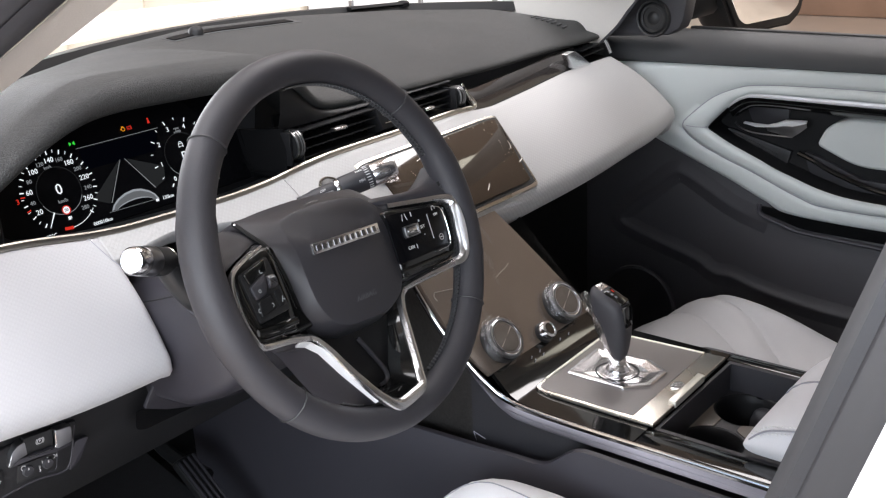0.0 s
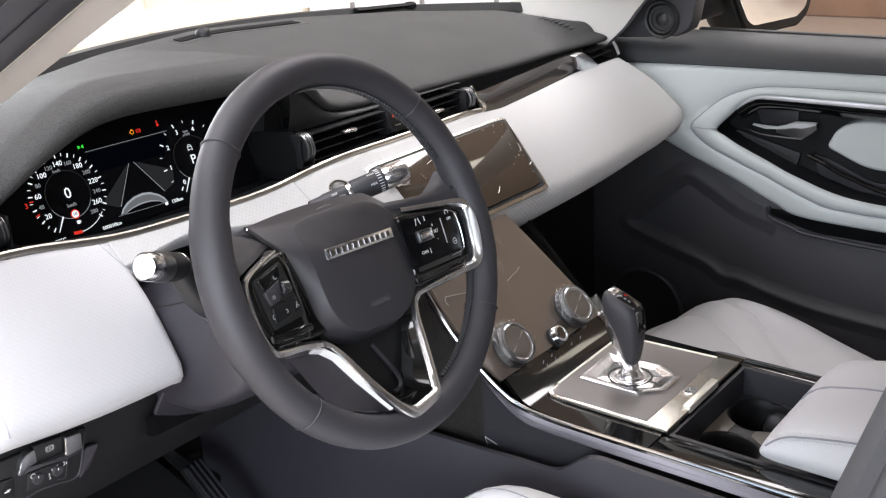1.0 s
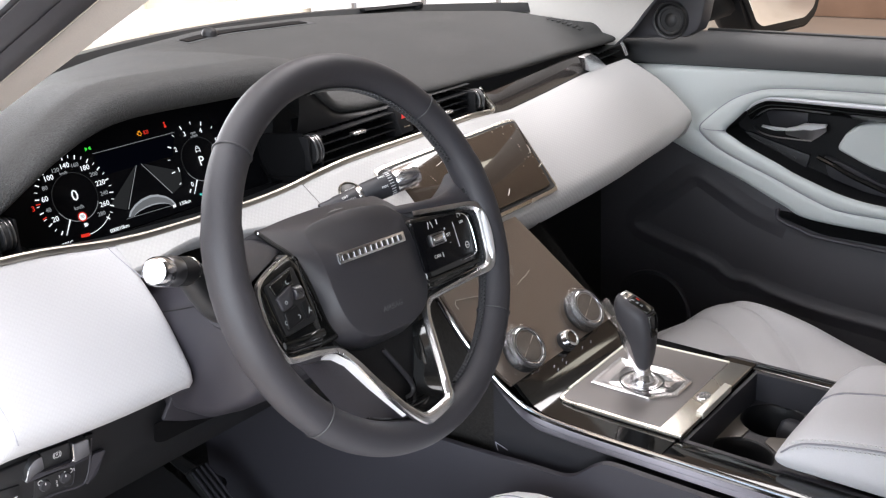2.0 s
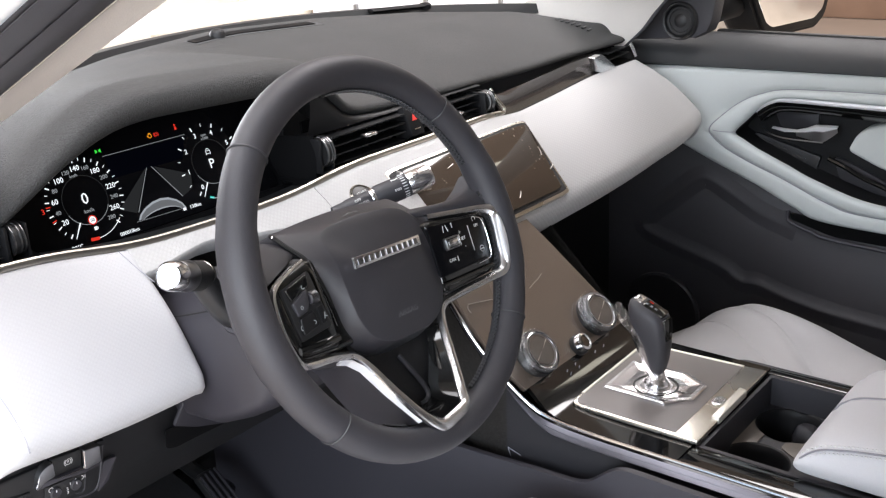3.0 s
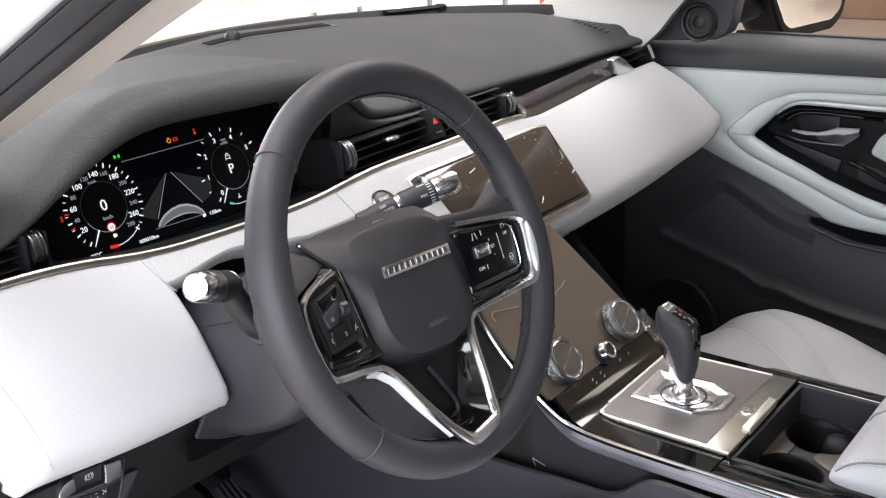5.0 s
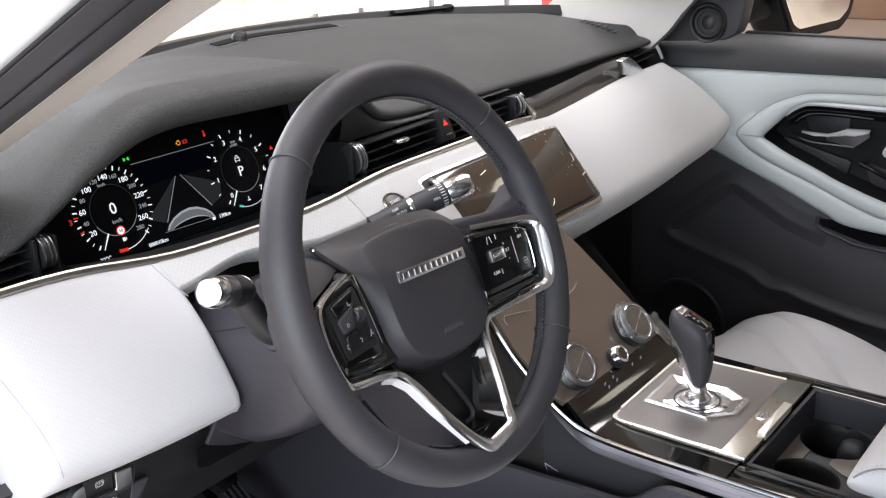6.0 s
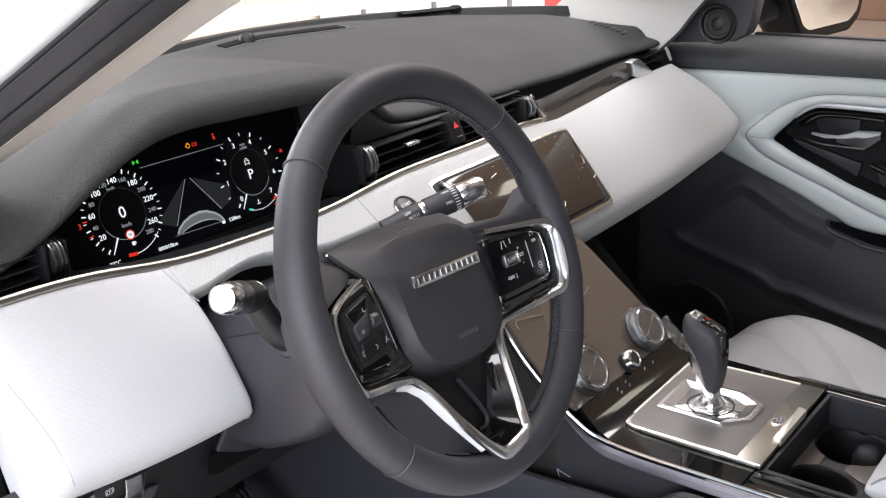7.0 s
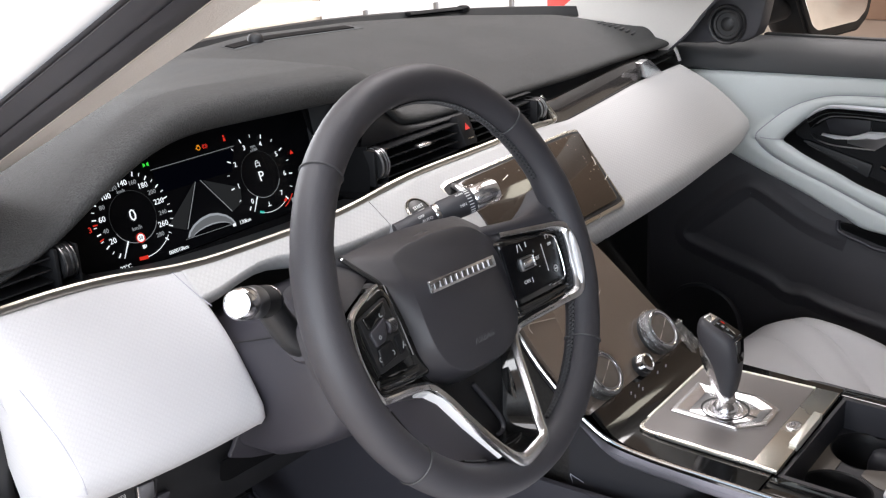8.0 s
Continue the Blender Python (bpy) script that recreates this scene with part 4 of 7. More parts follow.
lit("car_picture", grid([[(0.002 + (x - 0.002) * 0.80, -0.040 + (y + 0.040) * 0.42, 0.0002) for x, y in dome], [(0.002 + (x - 0.002) * 0.79, -0.040 + (y + 0.040) * 0.34, 0.0002) for x, y in dome]]), LIT_LOW)
lit("base_line", slab([(-0.0343, -0.0394), (0.028, -0.0408), (0.028, -0.0412), (-0.0343, -0.0398)], Matrix.Identity(4), 0.0002), LIT_DIM)
lit("pump_sign", joined(slab([(-0.0850, -0.0338), (-0.0818, -0.0338), (-0.0818, -0.0300), (-0.0850, -0.0300)], Matrix.Identity(4), 0.0002), slab([(-0.0812, -0.0330), (-0.0804, -0.0330), (-0.0804, -0.0305), (-0.0812, -0.0305)], Matrix.Identity(4), 0.0002)), LIT, "lit fuel pump sign")
lit("heat_sign", joined(slab([(0.0848, -0.0355), (0.0856, -0.0355), (0.0856, -0.0315), (0.0848, -0.0315)], Matrix.Identity(4), 0.0002), slab([(0.0828, -0.0362), (0.0876, -0.0362), (0.0876, -0.0354), (0.0828, -0.0354)], Matrix.Identity(4), 0.0002)), LIT)

# ---- screen and start button ----
scr = thing("touch_screen", face(0.045, 0.5, 0.0), "dark touch screen under scuffed protective film, set in the dashboard", "screen")


SCRF = frame_on(face(0.045, 0.5, 0.0), (1, 0.012, 0), (face(0.045, 0.1) - face(0.045, 0.95)).cross(Vector((-1, 0, 0))))


def on_face(poly, base, top, bevel=0.0015):
    """A flat plate over the hide face; poly rows are (x, s) of the face."""
    inv = SCRF.inverted()
    return slab([tuple((inv @ face(x, s))[:2]) for x, s in poly], SCRF @ flat((0, 0, base)), top - base, bevel)


SCR = rounded([(-0.098, 0.20), (0.192, 0.195), (0.163, 0.87), (-0.098, 0.87)], [0.02, 0.035, 0.02, 0.03], 8)
part("body", on_face(SCR, -0.012, 0.0045, 0.0006), SHADE, scr, "black screen housing")
part("glass", on_face([(0.0352 + (x - 0.0352) * 0.992, 0.53 + (q - 0.53) * 0.985) for x, q in SCR], 0.0046, 0.0058, 0.0005), SCREEN, scr, "dark glass under scuffed film")
part("bezel", on_face(rounded([(-0.122, 0.15), (0.1960, 0.150), (0.1765, 0.928), (-0.122, 0.928)], [0.03, 0.035, 0.02, 0.03], 8), -0.014, 0.0025, 0.001), CHAMPAGNE, scr, "thin champagne metal frame")
part("recess", on_face(rounded([(-0.119, 0.175), (0.1935, 0.173), (0.1722, 0.898), (-0.119, 0.898)], [0.03, 0.035, 0.02, 0.03], 8), -0.012, 0.0030, 0.0), SHADE, scr)
part("side_lever", sweep([face(-0.100, 0.20, 0.004), face(-0.104, 0.24, 0.010), face(-0.104, 0.32, 0.012), face(-0.098, 0.40, 0.008)], 0.005, 0.003, 16, 8), DIM_METAL, scr, "curved metal pivot cover")
rng = random.Random(4)
bits = []
for i in range(38):
    c = Vector((rng.choice((rng.uniform(-0.1, 0.15), rng.gauss(0.115, 0.02), rng.gauss(0.12, 0.02))), rng.uniform(-0.055, 0.055), 0.0060))
    s = rng.uniform(0.0003, 0.0011)
    poly = [(s * (0.6 + rng.random()) * math.cos(a), s * (0.5 + rng.random()) * math.sin(a)) for a in spaced(0, 5.2, 6)]
    bits.append(slab(poly, SCRF @ flat(c), 0.0002))
for u, v, a in ((0.12, -0.030, 0.3), (0.125, -0.005, 0.9), (0.02, -0.050, 0.5), (-0.065, 0.03, 0.2)):
    bits.append(sweep([SCRF @ Vector((u + k * math.cos(a + 20 * k), v + k * math.sin(a), 0.0060)) for k in spaced(0, 0.018, 5)], 0.0009, 0.0004, 12, 5))
crumple = lambda base, cols, rws, amp: grid([[base(i / (rws - 1), j / (cols - 1), rng.uniform(0, amp)) for j in range(cols)] for i in range(rws)])
part("film_crumple", crumple(lambda a, b, h: SCRF @ Vector((-0.147 + 0.024 * b + 0.004 * a, 0.044 - 0.030 * a - 0.004 * b, 0.0090 + h)), 9, 11, 0.0022), CRUMPLE, scr, "crumpled clear film at the screen's corner", angle=10)
tagged(part("film_scuff", joined(*bits), FILM_SCUFF, scr, "pale bubbles and creases in the film"), kind="stuff")
st = thing("start_button", face_frame(-0.180, 0.27, 0.004), "round black start and stop button in a metal ring", "button")
part("ring", lathe([(0.0185, -0.004), (0.0185, 0.002), (0.0172, 0.0035), (0.0160, 0.003), (0.0158, -0.003)], Matrix.Identity(4), 36), CHAMPAGNE, st, local=True)
part("cap", lathe([(0.0155, -0.003), (0.0155, 0.0020), (0.0140, 0.0032)], Matrix.Identity(4), 36), SHADE, st, local=True)
part("lettering", joined(text_bm("START", 0.0062, flat((0, 0.0040, 0.0036))), text_bm("STOP", 0.0055, flat((0, -0.0060, 0.0036))), slab([(-0.006, -0.0012), (0.006, -0.0012), (0.006, -0.0004), (-0.006, -0.0004)], flat((0, 0, 0.0034)), 0.0003)), PRINT, st, local=True, smooth=False)

# ---- steering wheel ----
WHEEL = frame_on((-0.3758, 0.0006, 0.9924), (math.cos(radians(2.6)), math.sin(radians(2.6)), 0), (math.sin(radians(2.6)) * math.cos(radians(21.3)), -math.cos(radians(2.6)) * math.cos(radians(21.3)), math.sin(radians(21.3)))) @ Matrix.Rotation(radians(-4), 4, "Z")
sw = thing("steering_wheel", WHEEL, "black hide steering wheel with satin metal spokes and stitched grips", "steering wheel")


def wp(name, bm, mat, label="", parent=None, **k):
    return part(name, bm, mat, parent or sw, label, local=parent is None, **k)


rows = []
for i in range(120):
    a = 2 * math.pi * i / 120
    fat = 1 + 0.06 * (math.cos(a * 2) > 0.75) * 1.0
    rows.append([((0.1780 + 0.0165 * fat * math.cos(q)) * math.cos(a), (0.1780 + 0.0165 * fat * math.cos(q)) * math.sin(a), 0.0175 * fat * math.sin(q)) for q in [2 * math.pi * j / 20 for j in range(20)]])
rim = wp("rim", grid(rows, close_u=True, close_v=True), RIM, "black hide rim")
for a in (44.5, 137.5, 223, -36):
    c = radians(a)
    ring = [((0.1780 + 0.0170 * math.cos(q)) * math.cos(c), (0.1780 + 0.0170 * math.cos(q)) * math.sin(c), 0.0180 * math.sin(q)) for q in [2 * math.pi * j / 24 for j in range(24)]]
    part("seam", sweep(ring, 0.0009, 0.0009, 24, 6, closed=True, straight=True, up=(math.cos(c + 1.3), math.sin(c + 1.3), 0.2)), DARK_THREAD, rim).matrix_parent_inverse = Matrix.Identity(4)
for a0, a1, n in ((24, 98, 46), (-70, 10, 50), (243, 252, 6)):
    bits = []
    for i in range(n):
        c = radians(a0 + (a1 - a0) * i / n)
        for s in (-1, 1):
            p = [((0.1780 + 0.0184 * math.cos(q)) * math.cos(c + s * k), (0.1780 + 0.0184 * math.cos(q)) * math.sin(c + s * k), 0.0194 * math.sin(q)) for q, k in ((3.00, 0.015), (3.19, 0.0), (3.38, -0.015))]
            bits.append(sweep(p, 0.0008, 0.0011, 4, 5, straight=True))
    c = [radians(q) for q in spaced(a0 - 1, a1 + 1, 40)]
    part("stitch_groove", sweep([((0.1780 + 0.0166 * math.cos(3.19)) * math.cos(q), (0.1780 + 0.0166 * math.cos(3.19)) * math.sin(q), 0.0176 * math.sin(3.19)) for q in c], 0.0021, 0.0021, 40, 6, straight=True), GROOVE, rim).matrix_parent_inverse = Matrix.Identity(4)
    part("stitching", joined(*bits), DARK_THREAD, rim, "black cross stitching").matrix_parent_inverse = Matrix.Identity(4)

def domed(poly, z0, z1, dome, inset, steps=5):
    """A pillow-shaped pad over an outline."""
    c = Vector((sum(p[0] for p in poly) / len(poly), sum(p[1] for p in poly) / len(poly), 0))
    rows = [[Vector((u, v, z0)) for u, v in poly], [Vector((u, v, z1 - inset)) for u, v in poly]]
    for i in range(1, steps + 1):
        a = math.pi / 2 * i / steps
        rows.append([c + (Vector((u, v, 0)) - c) * (1 - inset * 1.6 * (1 - math.cos(a)) / (Vector((u, v, 0)) - c).length) + Vector((0, 0, z1 - inset + inset * math.sin(a))) for u, v in poly])
    for k in (0.8, 0.6, 0.4, 0.2, 0.05):
        top = rows[-1] if k == 0.8 else base
        if k == 0.8:
            base = rows[-1]
        rows.append([c + Vector((p.x - c.x, p.y - c.y, 0)) * k + Vector((0, 0, z1 + dome * (1 - k * k))) for p in base])
    return grid(rows, close_v=True, caps=True)


# airbag cover: edge loop and crease loop, from the top centre down the left side
EDGE_LOOP = [(0, 0.0565, -0.062), (-0.040, 0.0550, -0.061), (-0.070, 0.0525, -0.060), (-0.083, 0.0505, -0.058), (-0.0855, 0.036, -0.038), (-0.0845, 0.019, -0.019), (-0.079, -0.005, -0.016), (-0.074, -0.028, -0.017), (-0.0715, -0.052, -0.020), (-0.0605, -0.0725, -0.024), (-0.035, -0.0865, -0.028), (0, -0.0895, -0.030)]
CREASE_LOOP = [(0, 0.046, -0.026), (-0.034, 0.044, -0.026), (-0.053, 0.040, -0.025), (-0.061, 0.034, -0.021), (-0.0645, 0.023, -0.0125), (-0.0655, 0.010, -0.0065), (-0.0655, -0.008, -0.0040), (-0.0645, -0.028, -0.0030), (-0.0605, -0.049, -0.0025), (-0.0490, -0.0670, -0.0025), (-0.0280, -0.0768, -0.0025), (0, -0.078, -0.0025)]


def both_sides(loop, n=40):
    """A smooth closed loop from its left half."""
    half = curve_through(loop, n)
    return half + [Vector((-p.x, p.y, p.z)) for p in half[-2:0:-1]]


def inset(loop, k, lift):
    return [Vector((p.x * k, -0.018 + (p.y + 0.018) * k, p.z * k ** 1.8 + lift)) for p in loop]


E_LOOP, C_LOOP = both_sides(EDGE_LOOP), both_sides(CREASE_LOOP)
mid = [e * 0.04 + c * 0.96 for e, c in zip(E_LOOP, C_LOOP)]
near_crease = [e * 0.12 + c * 0.88 + Vector((0, 0, 0.0004)) for e, c in zip(E_LOOP, C_LOOP)]
hub = [[Vector((p.x * 0.93, p.y * 0.93, p.z - 0.030)) for p in E_LOOP], [Vector((p.x * 0.985, p.y * 0.985, p.z - 0.003)) for p in E_LOOP], E_LOOP, [e * 0.93 + c * 0.07 + Vector((0, 0, 0.0008)) for e, c in zip(E_LOOP, C_LOOP)], [e * 0.5 + c * 0.5 + Vector((0, 0, 0.0012)) for e, c in zip(E_LOOP, C_LOOP)], near_crease, mid, C_LOOP]
hub += [inset(C_LOOP, k, q) for k, q in ((0.985, 0.0002), (0.94, 0.0006), (0.85, 0.0013), (0.65, 0.0024), (0.42, 0.0032), (0.2, 0.0036), (0.03, 0.0038))]
wp("airbag_cover", grid(hub, close_v=True, caps=True), HUB, "black moulded airbag cover", angle=60)
gap = curve_through([(x - 0.0006, y, z - 0.001) for x, y, z in EDGE_LOOP[3:11]], 40)
wp("cover_gap", sweep(gap, 0.0022, 0.0022, 60, 6), GROOVE, "dark gap beside the airbag cover")
# Added satin bead standing in for a glint at the cover's tip.
wp("tip_glint", lathe([(0.0007, -0.0014), (0.0016, 0.0), (0.0007, 0.0014)], flat((-0.0850, 0.0485, -0.0550)), 12), SATIN)
wp("badge", slab(rounded([(-0.048, 0.002), (0.046, 0.002), (0.046, 0.0125), (-0.048, 0.0125)], 0.001), flat((-0.004, -0.003, 0.0006)), 0.0034, 0.0008), SATIN, "satin metal badge bar")
wp("badge_marks", joined(*[slab([(-0.044 + 0.008 * i, 0.0045), (-0.0392 + 0.008 * i, 0.0045), (-0.0392 + 0.008 * i, 0.0100), (-0.044 + 0.008 * i, 0.0100)], flat((-0.004, -0.003, 0.0039)), 0.0005) for i in range(11)]), DIM_METAL, "raised badge bars", smooth=False)
wp("lettering", text_bm("AIRBAG", 0.0082, flat((-0.001, -0.0555, 0.0004)), 0.0026), EMBOSS, "moulded airbag lettering, paler for its lit edges", smooth=False)
wp("column_boss", lathe([(0.045, -0.10), (0.05, -0.06), (0.05, -0.035), (0.045, -0.030)], Matrix.Identity(4), 30), SHADE)
# side shoulders of the hub
wp("left_shoulder", domed(rounded([(-0.163, 0.012), (-0.140, 0.020), (-0.085, 0.026), (-0.072, 0.0), (-0.070, -0.055), (-0.090, -0.068), (-0.146, -0.064), (-0.164, -0.02)], 0.012), -0.050, -0.020, 0.0, 0.008), RIM)
low_line = curve_through([(-0.164, 0.002, -0.003), (-0.156, 0.009, -0.002), (-0.145, 0.014, -0.003), (-0.118, 0.0215, -0.013), (-0.090, 0.0265, -0.031), (-0.070, 0.028, -0.044)], 24)
high_line = curve_through([(-0.164, 0.030, -0.014), (-0.154, 0.040, -0.028), (-0.138, 0.045, -0.048), (-0.110, 0.048, -0.063), (-0.085, 0.046, -0.073), (-0.066, 0.044, -0.080)], 24)
rows = [[p + (q - p) * k + Vector((0, 0.2, 1)) * (0.006 * math.sin(math.pi * k) ** 0.8) for k in spaced(0, 1, 10)] for p, q in zip(low_line, high_line)]
wp("upper_shoulder", grid([[p[0] + Vector((0, 0.002, -0.03))] + p + [p[-1] + Vector((0, -0.006, -0.03))] for p in rows]), RIM, "black hide upper spoke", angle=70)
wp("right_shoulder", domed(rounded([(0.155, 0.010), (0.165, 0.014), (0.090, 0.026), (0.05, 0.03), (0.05, -0.055), (0.135, -0.066), (0.166, -0.03)], [0.01, 0.01, 0.03, 0.01, 0.01, 0.01, 0.02]), -0.048, -0.014, 0.0, 0.010), RIM)
low_line = curve_through([(0.050, 0.026, -0.024), (0.080, 0.0245, -0.015), (0.123, 0.0195, -0.006), (0.154, 0.0155, 0.000), (0.170, 0.008, 0.004), (0.178, 0.000, 0.006)], 24)
high_line = curve_through([(0.050, 0.036, -0.040), (0.085, 0.034, -0.032), (0.118, 0.031, -0.024), (0.144, 0.032, -0.018), (0.164, 0.042, -0.012), (0.178, 0.056, -0.006)], 24)
rows = [[p + (q - p) * k + Vector((0, 0.3, 1)) * (0.006 * math.sin(math.pi * k) ** 0.8) for k in spaced(0, 1, 10)] for p, q in zip(low_line, high_line)]
wp("upper_shoulder", grid([[p[0] + Vector((0, 0.002, -0.03))] + p + [p[-1] + Vector((0, -0.006, -0.03))] for p in rows]), RIM, "black hide upper spoke", angle=70)


def pad(name, poly, label):
    p = wp(name, domed(poly, -0.03, 0.001, 0.0005, 0.004), GLOSS, label)
    return p


lpad = pad("left_pad", rounded([(-0.151, 0.006), (-0.143, 0.0105), (-0.106, 0.021), (-0.098, 0.012), (-0.094, -0.030), (-0.095, -0.062), (-0.140, -0.060), (-0.152, -0.030)], 0.006), "glossy black switch pad")
rpad = pad("right_pad", rounded([(0.060, 0.018), (0.140, 0.009), (0.158, 0.004), (0.160, -0.020), (0.153, -0.044), (0.140, -0.054), (0.060, -0.056)], 0.006), "glossy black switch pad")
lid = Matrix.Identity(4)
wp("pad_well", domed(rounded([(-0.106, 0.022), (-0.080, 0.020), (-0.070, -0.030), (-0.060, -0.066), (-0.100, -0.068)], 0.005), -0.040, -0.016, 0.0, 0.004), GLOSS)
# Chrome rod shaped as the glint along the gloss well.
wp("well_glint", sweep([(-0.0905, 0.020, -0.013), (-0.087, 0.004, -0.014), (-0.083, -0.020, -0.0145), (-0.080, -0.044, -0.0145)], 0.0012, 0.0014, 20, 6), CHROME, "thin chrome rod drawn for the glint beside the hub")


def on_pad(name, bm, mat, parent, label="", **k):
    o = part(name, bm, mat, parent, label, local=True, **k)
    return o


on_pad("switch_plate", slab(rounded([(-0.1455, 0.0035), (-0.1095, 0.0130), (-0.1010, -0.0395), (-0.1395, -0.0435)], 0.003), flat((0, 0, 0.001)), 0.0032, 0.0012), SHADE, lpad)
on_pad("button", domed(rounded([(-0.1425, 0.0030), (-0.1140, 0.0110), (-0.1155, -0.0010), (-0.1285, -0.0035), (-0.1385, -0.0080)], 0.0025), 0.002, 0.0062, 0.0003, 0.0012), GLOSS, lpad, "glossy upper switch key")
on_pad("rocker", domed(rounded([(-0.1400, -0.0095), (-0.1275, -0.0045), (-0.1190, -0.0010), (-0.1205, -0.0120), (-0.1235, -0.0195), (-0.1365, -0.0225)], 0.003), 0.002, 0.0072, 0.0008, 0.0018), PLASTIC, lpad, "dark grey middle rocker")
on_pad("button", domed(rounded([(-0.1362, -0.0235), (-0.1190, -0.0205), (-0.1160, -0.0345), (-0.1370, -0.0390)], 0.0025), 0.002, 0.0068, 0.0004, 0.0014), DUSK, lpad, "dark lower switch key")
on_pad("side_key", slab(rounded([(-0.1140, -0.0200), (-0.1075, -0.0185), (-0.1055, -0.0340), (-0.1125, -0.0355)], 0.0015), flat((0, 0, 0.003)), 0.0025, 0.0008), DUSK, lpad)
roller = on_pad("thumb_roller", moved(lathe([(0.0045, -0.0052), (0.0056, -0.0040), (0.0056, 0.0040), (0.0045, 0.0052)], pose(0, 0, 0, 0, 90, 0), 24), flat((-0.1135, -0.0105, 0.003))), GREY_PLASTIC, lpad, "knurled grey roller")
on_pad("knurl", joined(*[moved(box(-0.0038, 0.0038, -0.0003, 0.0003, 0.0054, 0.0062), flat((-0.1135, -0.0105, 0.003)) @ Matrix.Rotation(radians(q), 4, "X")) for q in range(-75, 76, 12)]), DIM_METAL, roller, smooth=False)
on_pad("mark", moved(joined(arc(-0.1322, -0.0152, 0.0010, 0.0017, 0, 360, 16), arc(-0.1245, 0.0012, 0.0012, 0.0022, 120, 330, 12), arc(-0.1385, -0.0315, 0.0014, 0.0022, 90, 280, 12), arc(-0.1235, -0.0305, 0.0012, 0.0020, -90, 110, 12), slab([(-0.1118, -0.0310), (-0.1110, -0.0310), (-0.1090, -0.0255), (-0.1098, -0.0255)], lid, 0.0003), slab([(-0.1105, -0.0285), (-0.1075, -0.0300), (-0.1075, -0.0292), (-0.1105, -0.0277)], lid, 0.0003)), flat((0, 0, 0.0085))), LIT_DIM, lpad, smooth=False)
on_pad("lower_step", sweep([(-0.1440, -0.0500, 0.003), (-0.120, -0.0520, 0.004), (-0.096, -0.0520, 0.002)], 0.0035, 0.0022, 16, 8), GLOSS, lpad)
on_pad("side_ridge", sweep([(-0.1500, -0.002, 0.003), (-0.1490, -0.020, 0.0038), (-0.1440, -0.044, 0.0038)], 0.0026, 0.0022, 20, 8), GLOSS, lpad)
on_pad("display_field", slab(rounded([(0.056, 0.013), (0.132, 0.0075), (0.1455, 0.003), (0.1420, -0.038), (0.056, -0.040)], 0.005), flat((0, 0, 0.001)), 0.0025, 0.0006), DISPLAY, rpad, "matt black switch field")
on_pad("field_edge", sweep([(0.128, 0.0078, 0.0034), (0.1425, 0.0030, 0.0034), (0.1462, -0.010, 0.0034), (0.1450, -0.030, 0.0034), (0.1405, -0.0385, 0.0034), (0.120, -0.0405, 0.0034)], 0.0005, 0.0006, 40, 6), CHROME, rpad, "thin bright field edge")
on_pad("rocker", moved(box(-0.0105, 0.0095, -0.0062, 0.0062, 0, 0.006, 0.0015), flat((0.085, -0.010, 0.002))), DIM_METAL, rpad, "satin metal rocker switch")
on_pad("rocker_slot", moved(box(-0.008, 0.007, -0.0018, 0.0018, 0.0055, 0.0066, 0.0003), flat((0.085, -0.010, 0.002))), SATIN, rpad)
for v in (0.0042, -0.0042):
    on_pad("rocker_rib", moved(box(-0.0085, 0.0075, v - 0.0006, v + 0.0006, 0.0055, 0.0064, 0.0002), flat((0.085, -0.010, 0.002))), SHADE, rpad)
on_pad("rocker_edge", moved(box(0.0092, 0.0108, -0.0058, 0.0058, 0.001, 0.0066, 0.0004), flat((0.085, -0.010, 0.002))), CHROME, rpad)
marks = [slab([(0.1176, -0.026), (0.1184, -0.026), (0.1184, 0.001), (0.1176, 0.001)], lid, 0.0003)]
marks += [slab([(0.078, 0.002), (0.0788, 0.002), (0.0806, 0.009), (0.0798, 0.009)], lid, 0.0003), slab([(0.0855, 0.002), (0.0863, 0.002), (0.0842, 0.009), (0.0834, 0.009)], lid, 0.0003), slab([(0.093, 0.004), (0.0942, 0.004), (0.0942, 0.009), (0.093, 0.009)], lid, 0.0003)]
marks += [arc(0.131, 0.005, 0.0022, 0.0029, -30, 230, 16), arc(0.131, -0.027, 0.0028, 0.0035, 0, 360, 16), slab([(0.129, -0.0275), (0.133, -0.0275), (0.133, -0.0267), (0.129, -0.0267)], lid, 0.0003), slab([(0.0885, -0.030), (0.0893, -0.030), (0.0893, -0.025), (0.0885, -0.025)], lid, 0.0003)]
marks += [text_bm("SET", 0.0048, flat((0.1062, -0.010, 0)), 0.0003), text_bm("+", 0.006, flat((0.103, -0.003, 0)), 0.0003), text_bm("-", 0.006, flat((0.106, -0.018, 0)), 0.0003), text_bm("CAN", 0.0048, flat((0.080, -0.027, 0)), 0.0003), text_bm("LIM", 0.0043, flat((0.132, -0.002, 0)), 0.0003)]
on_pad("mark", moved(joined(*marks), flat((0, 0, 0.0040))), PRINT, rpad, "white switch lettering", smooth=False)
on_pad("lower_ridge", sweep([(0.055, -0.047, 0.004), (0.10, -0.0475, 0.0045), (0.140, -0.047, 0.004)], 0.0025, 0.002, 16, 8), GLOSS, rpad)


def strip(pts, w, z, n=60, h=0.004):
    return sweep([(u, v, z) for u, v in pts], w, h, n, 10)


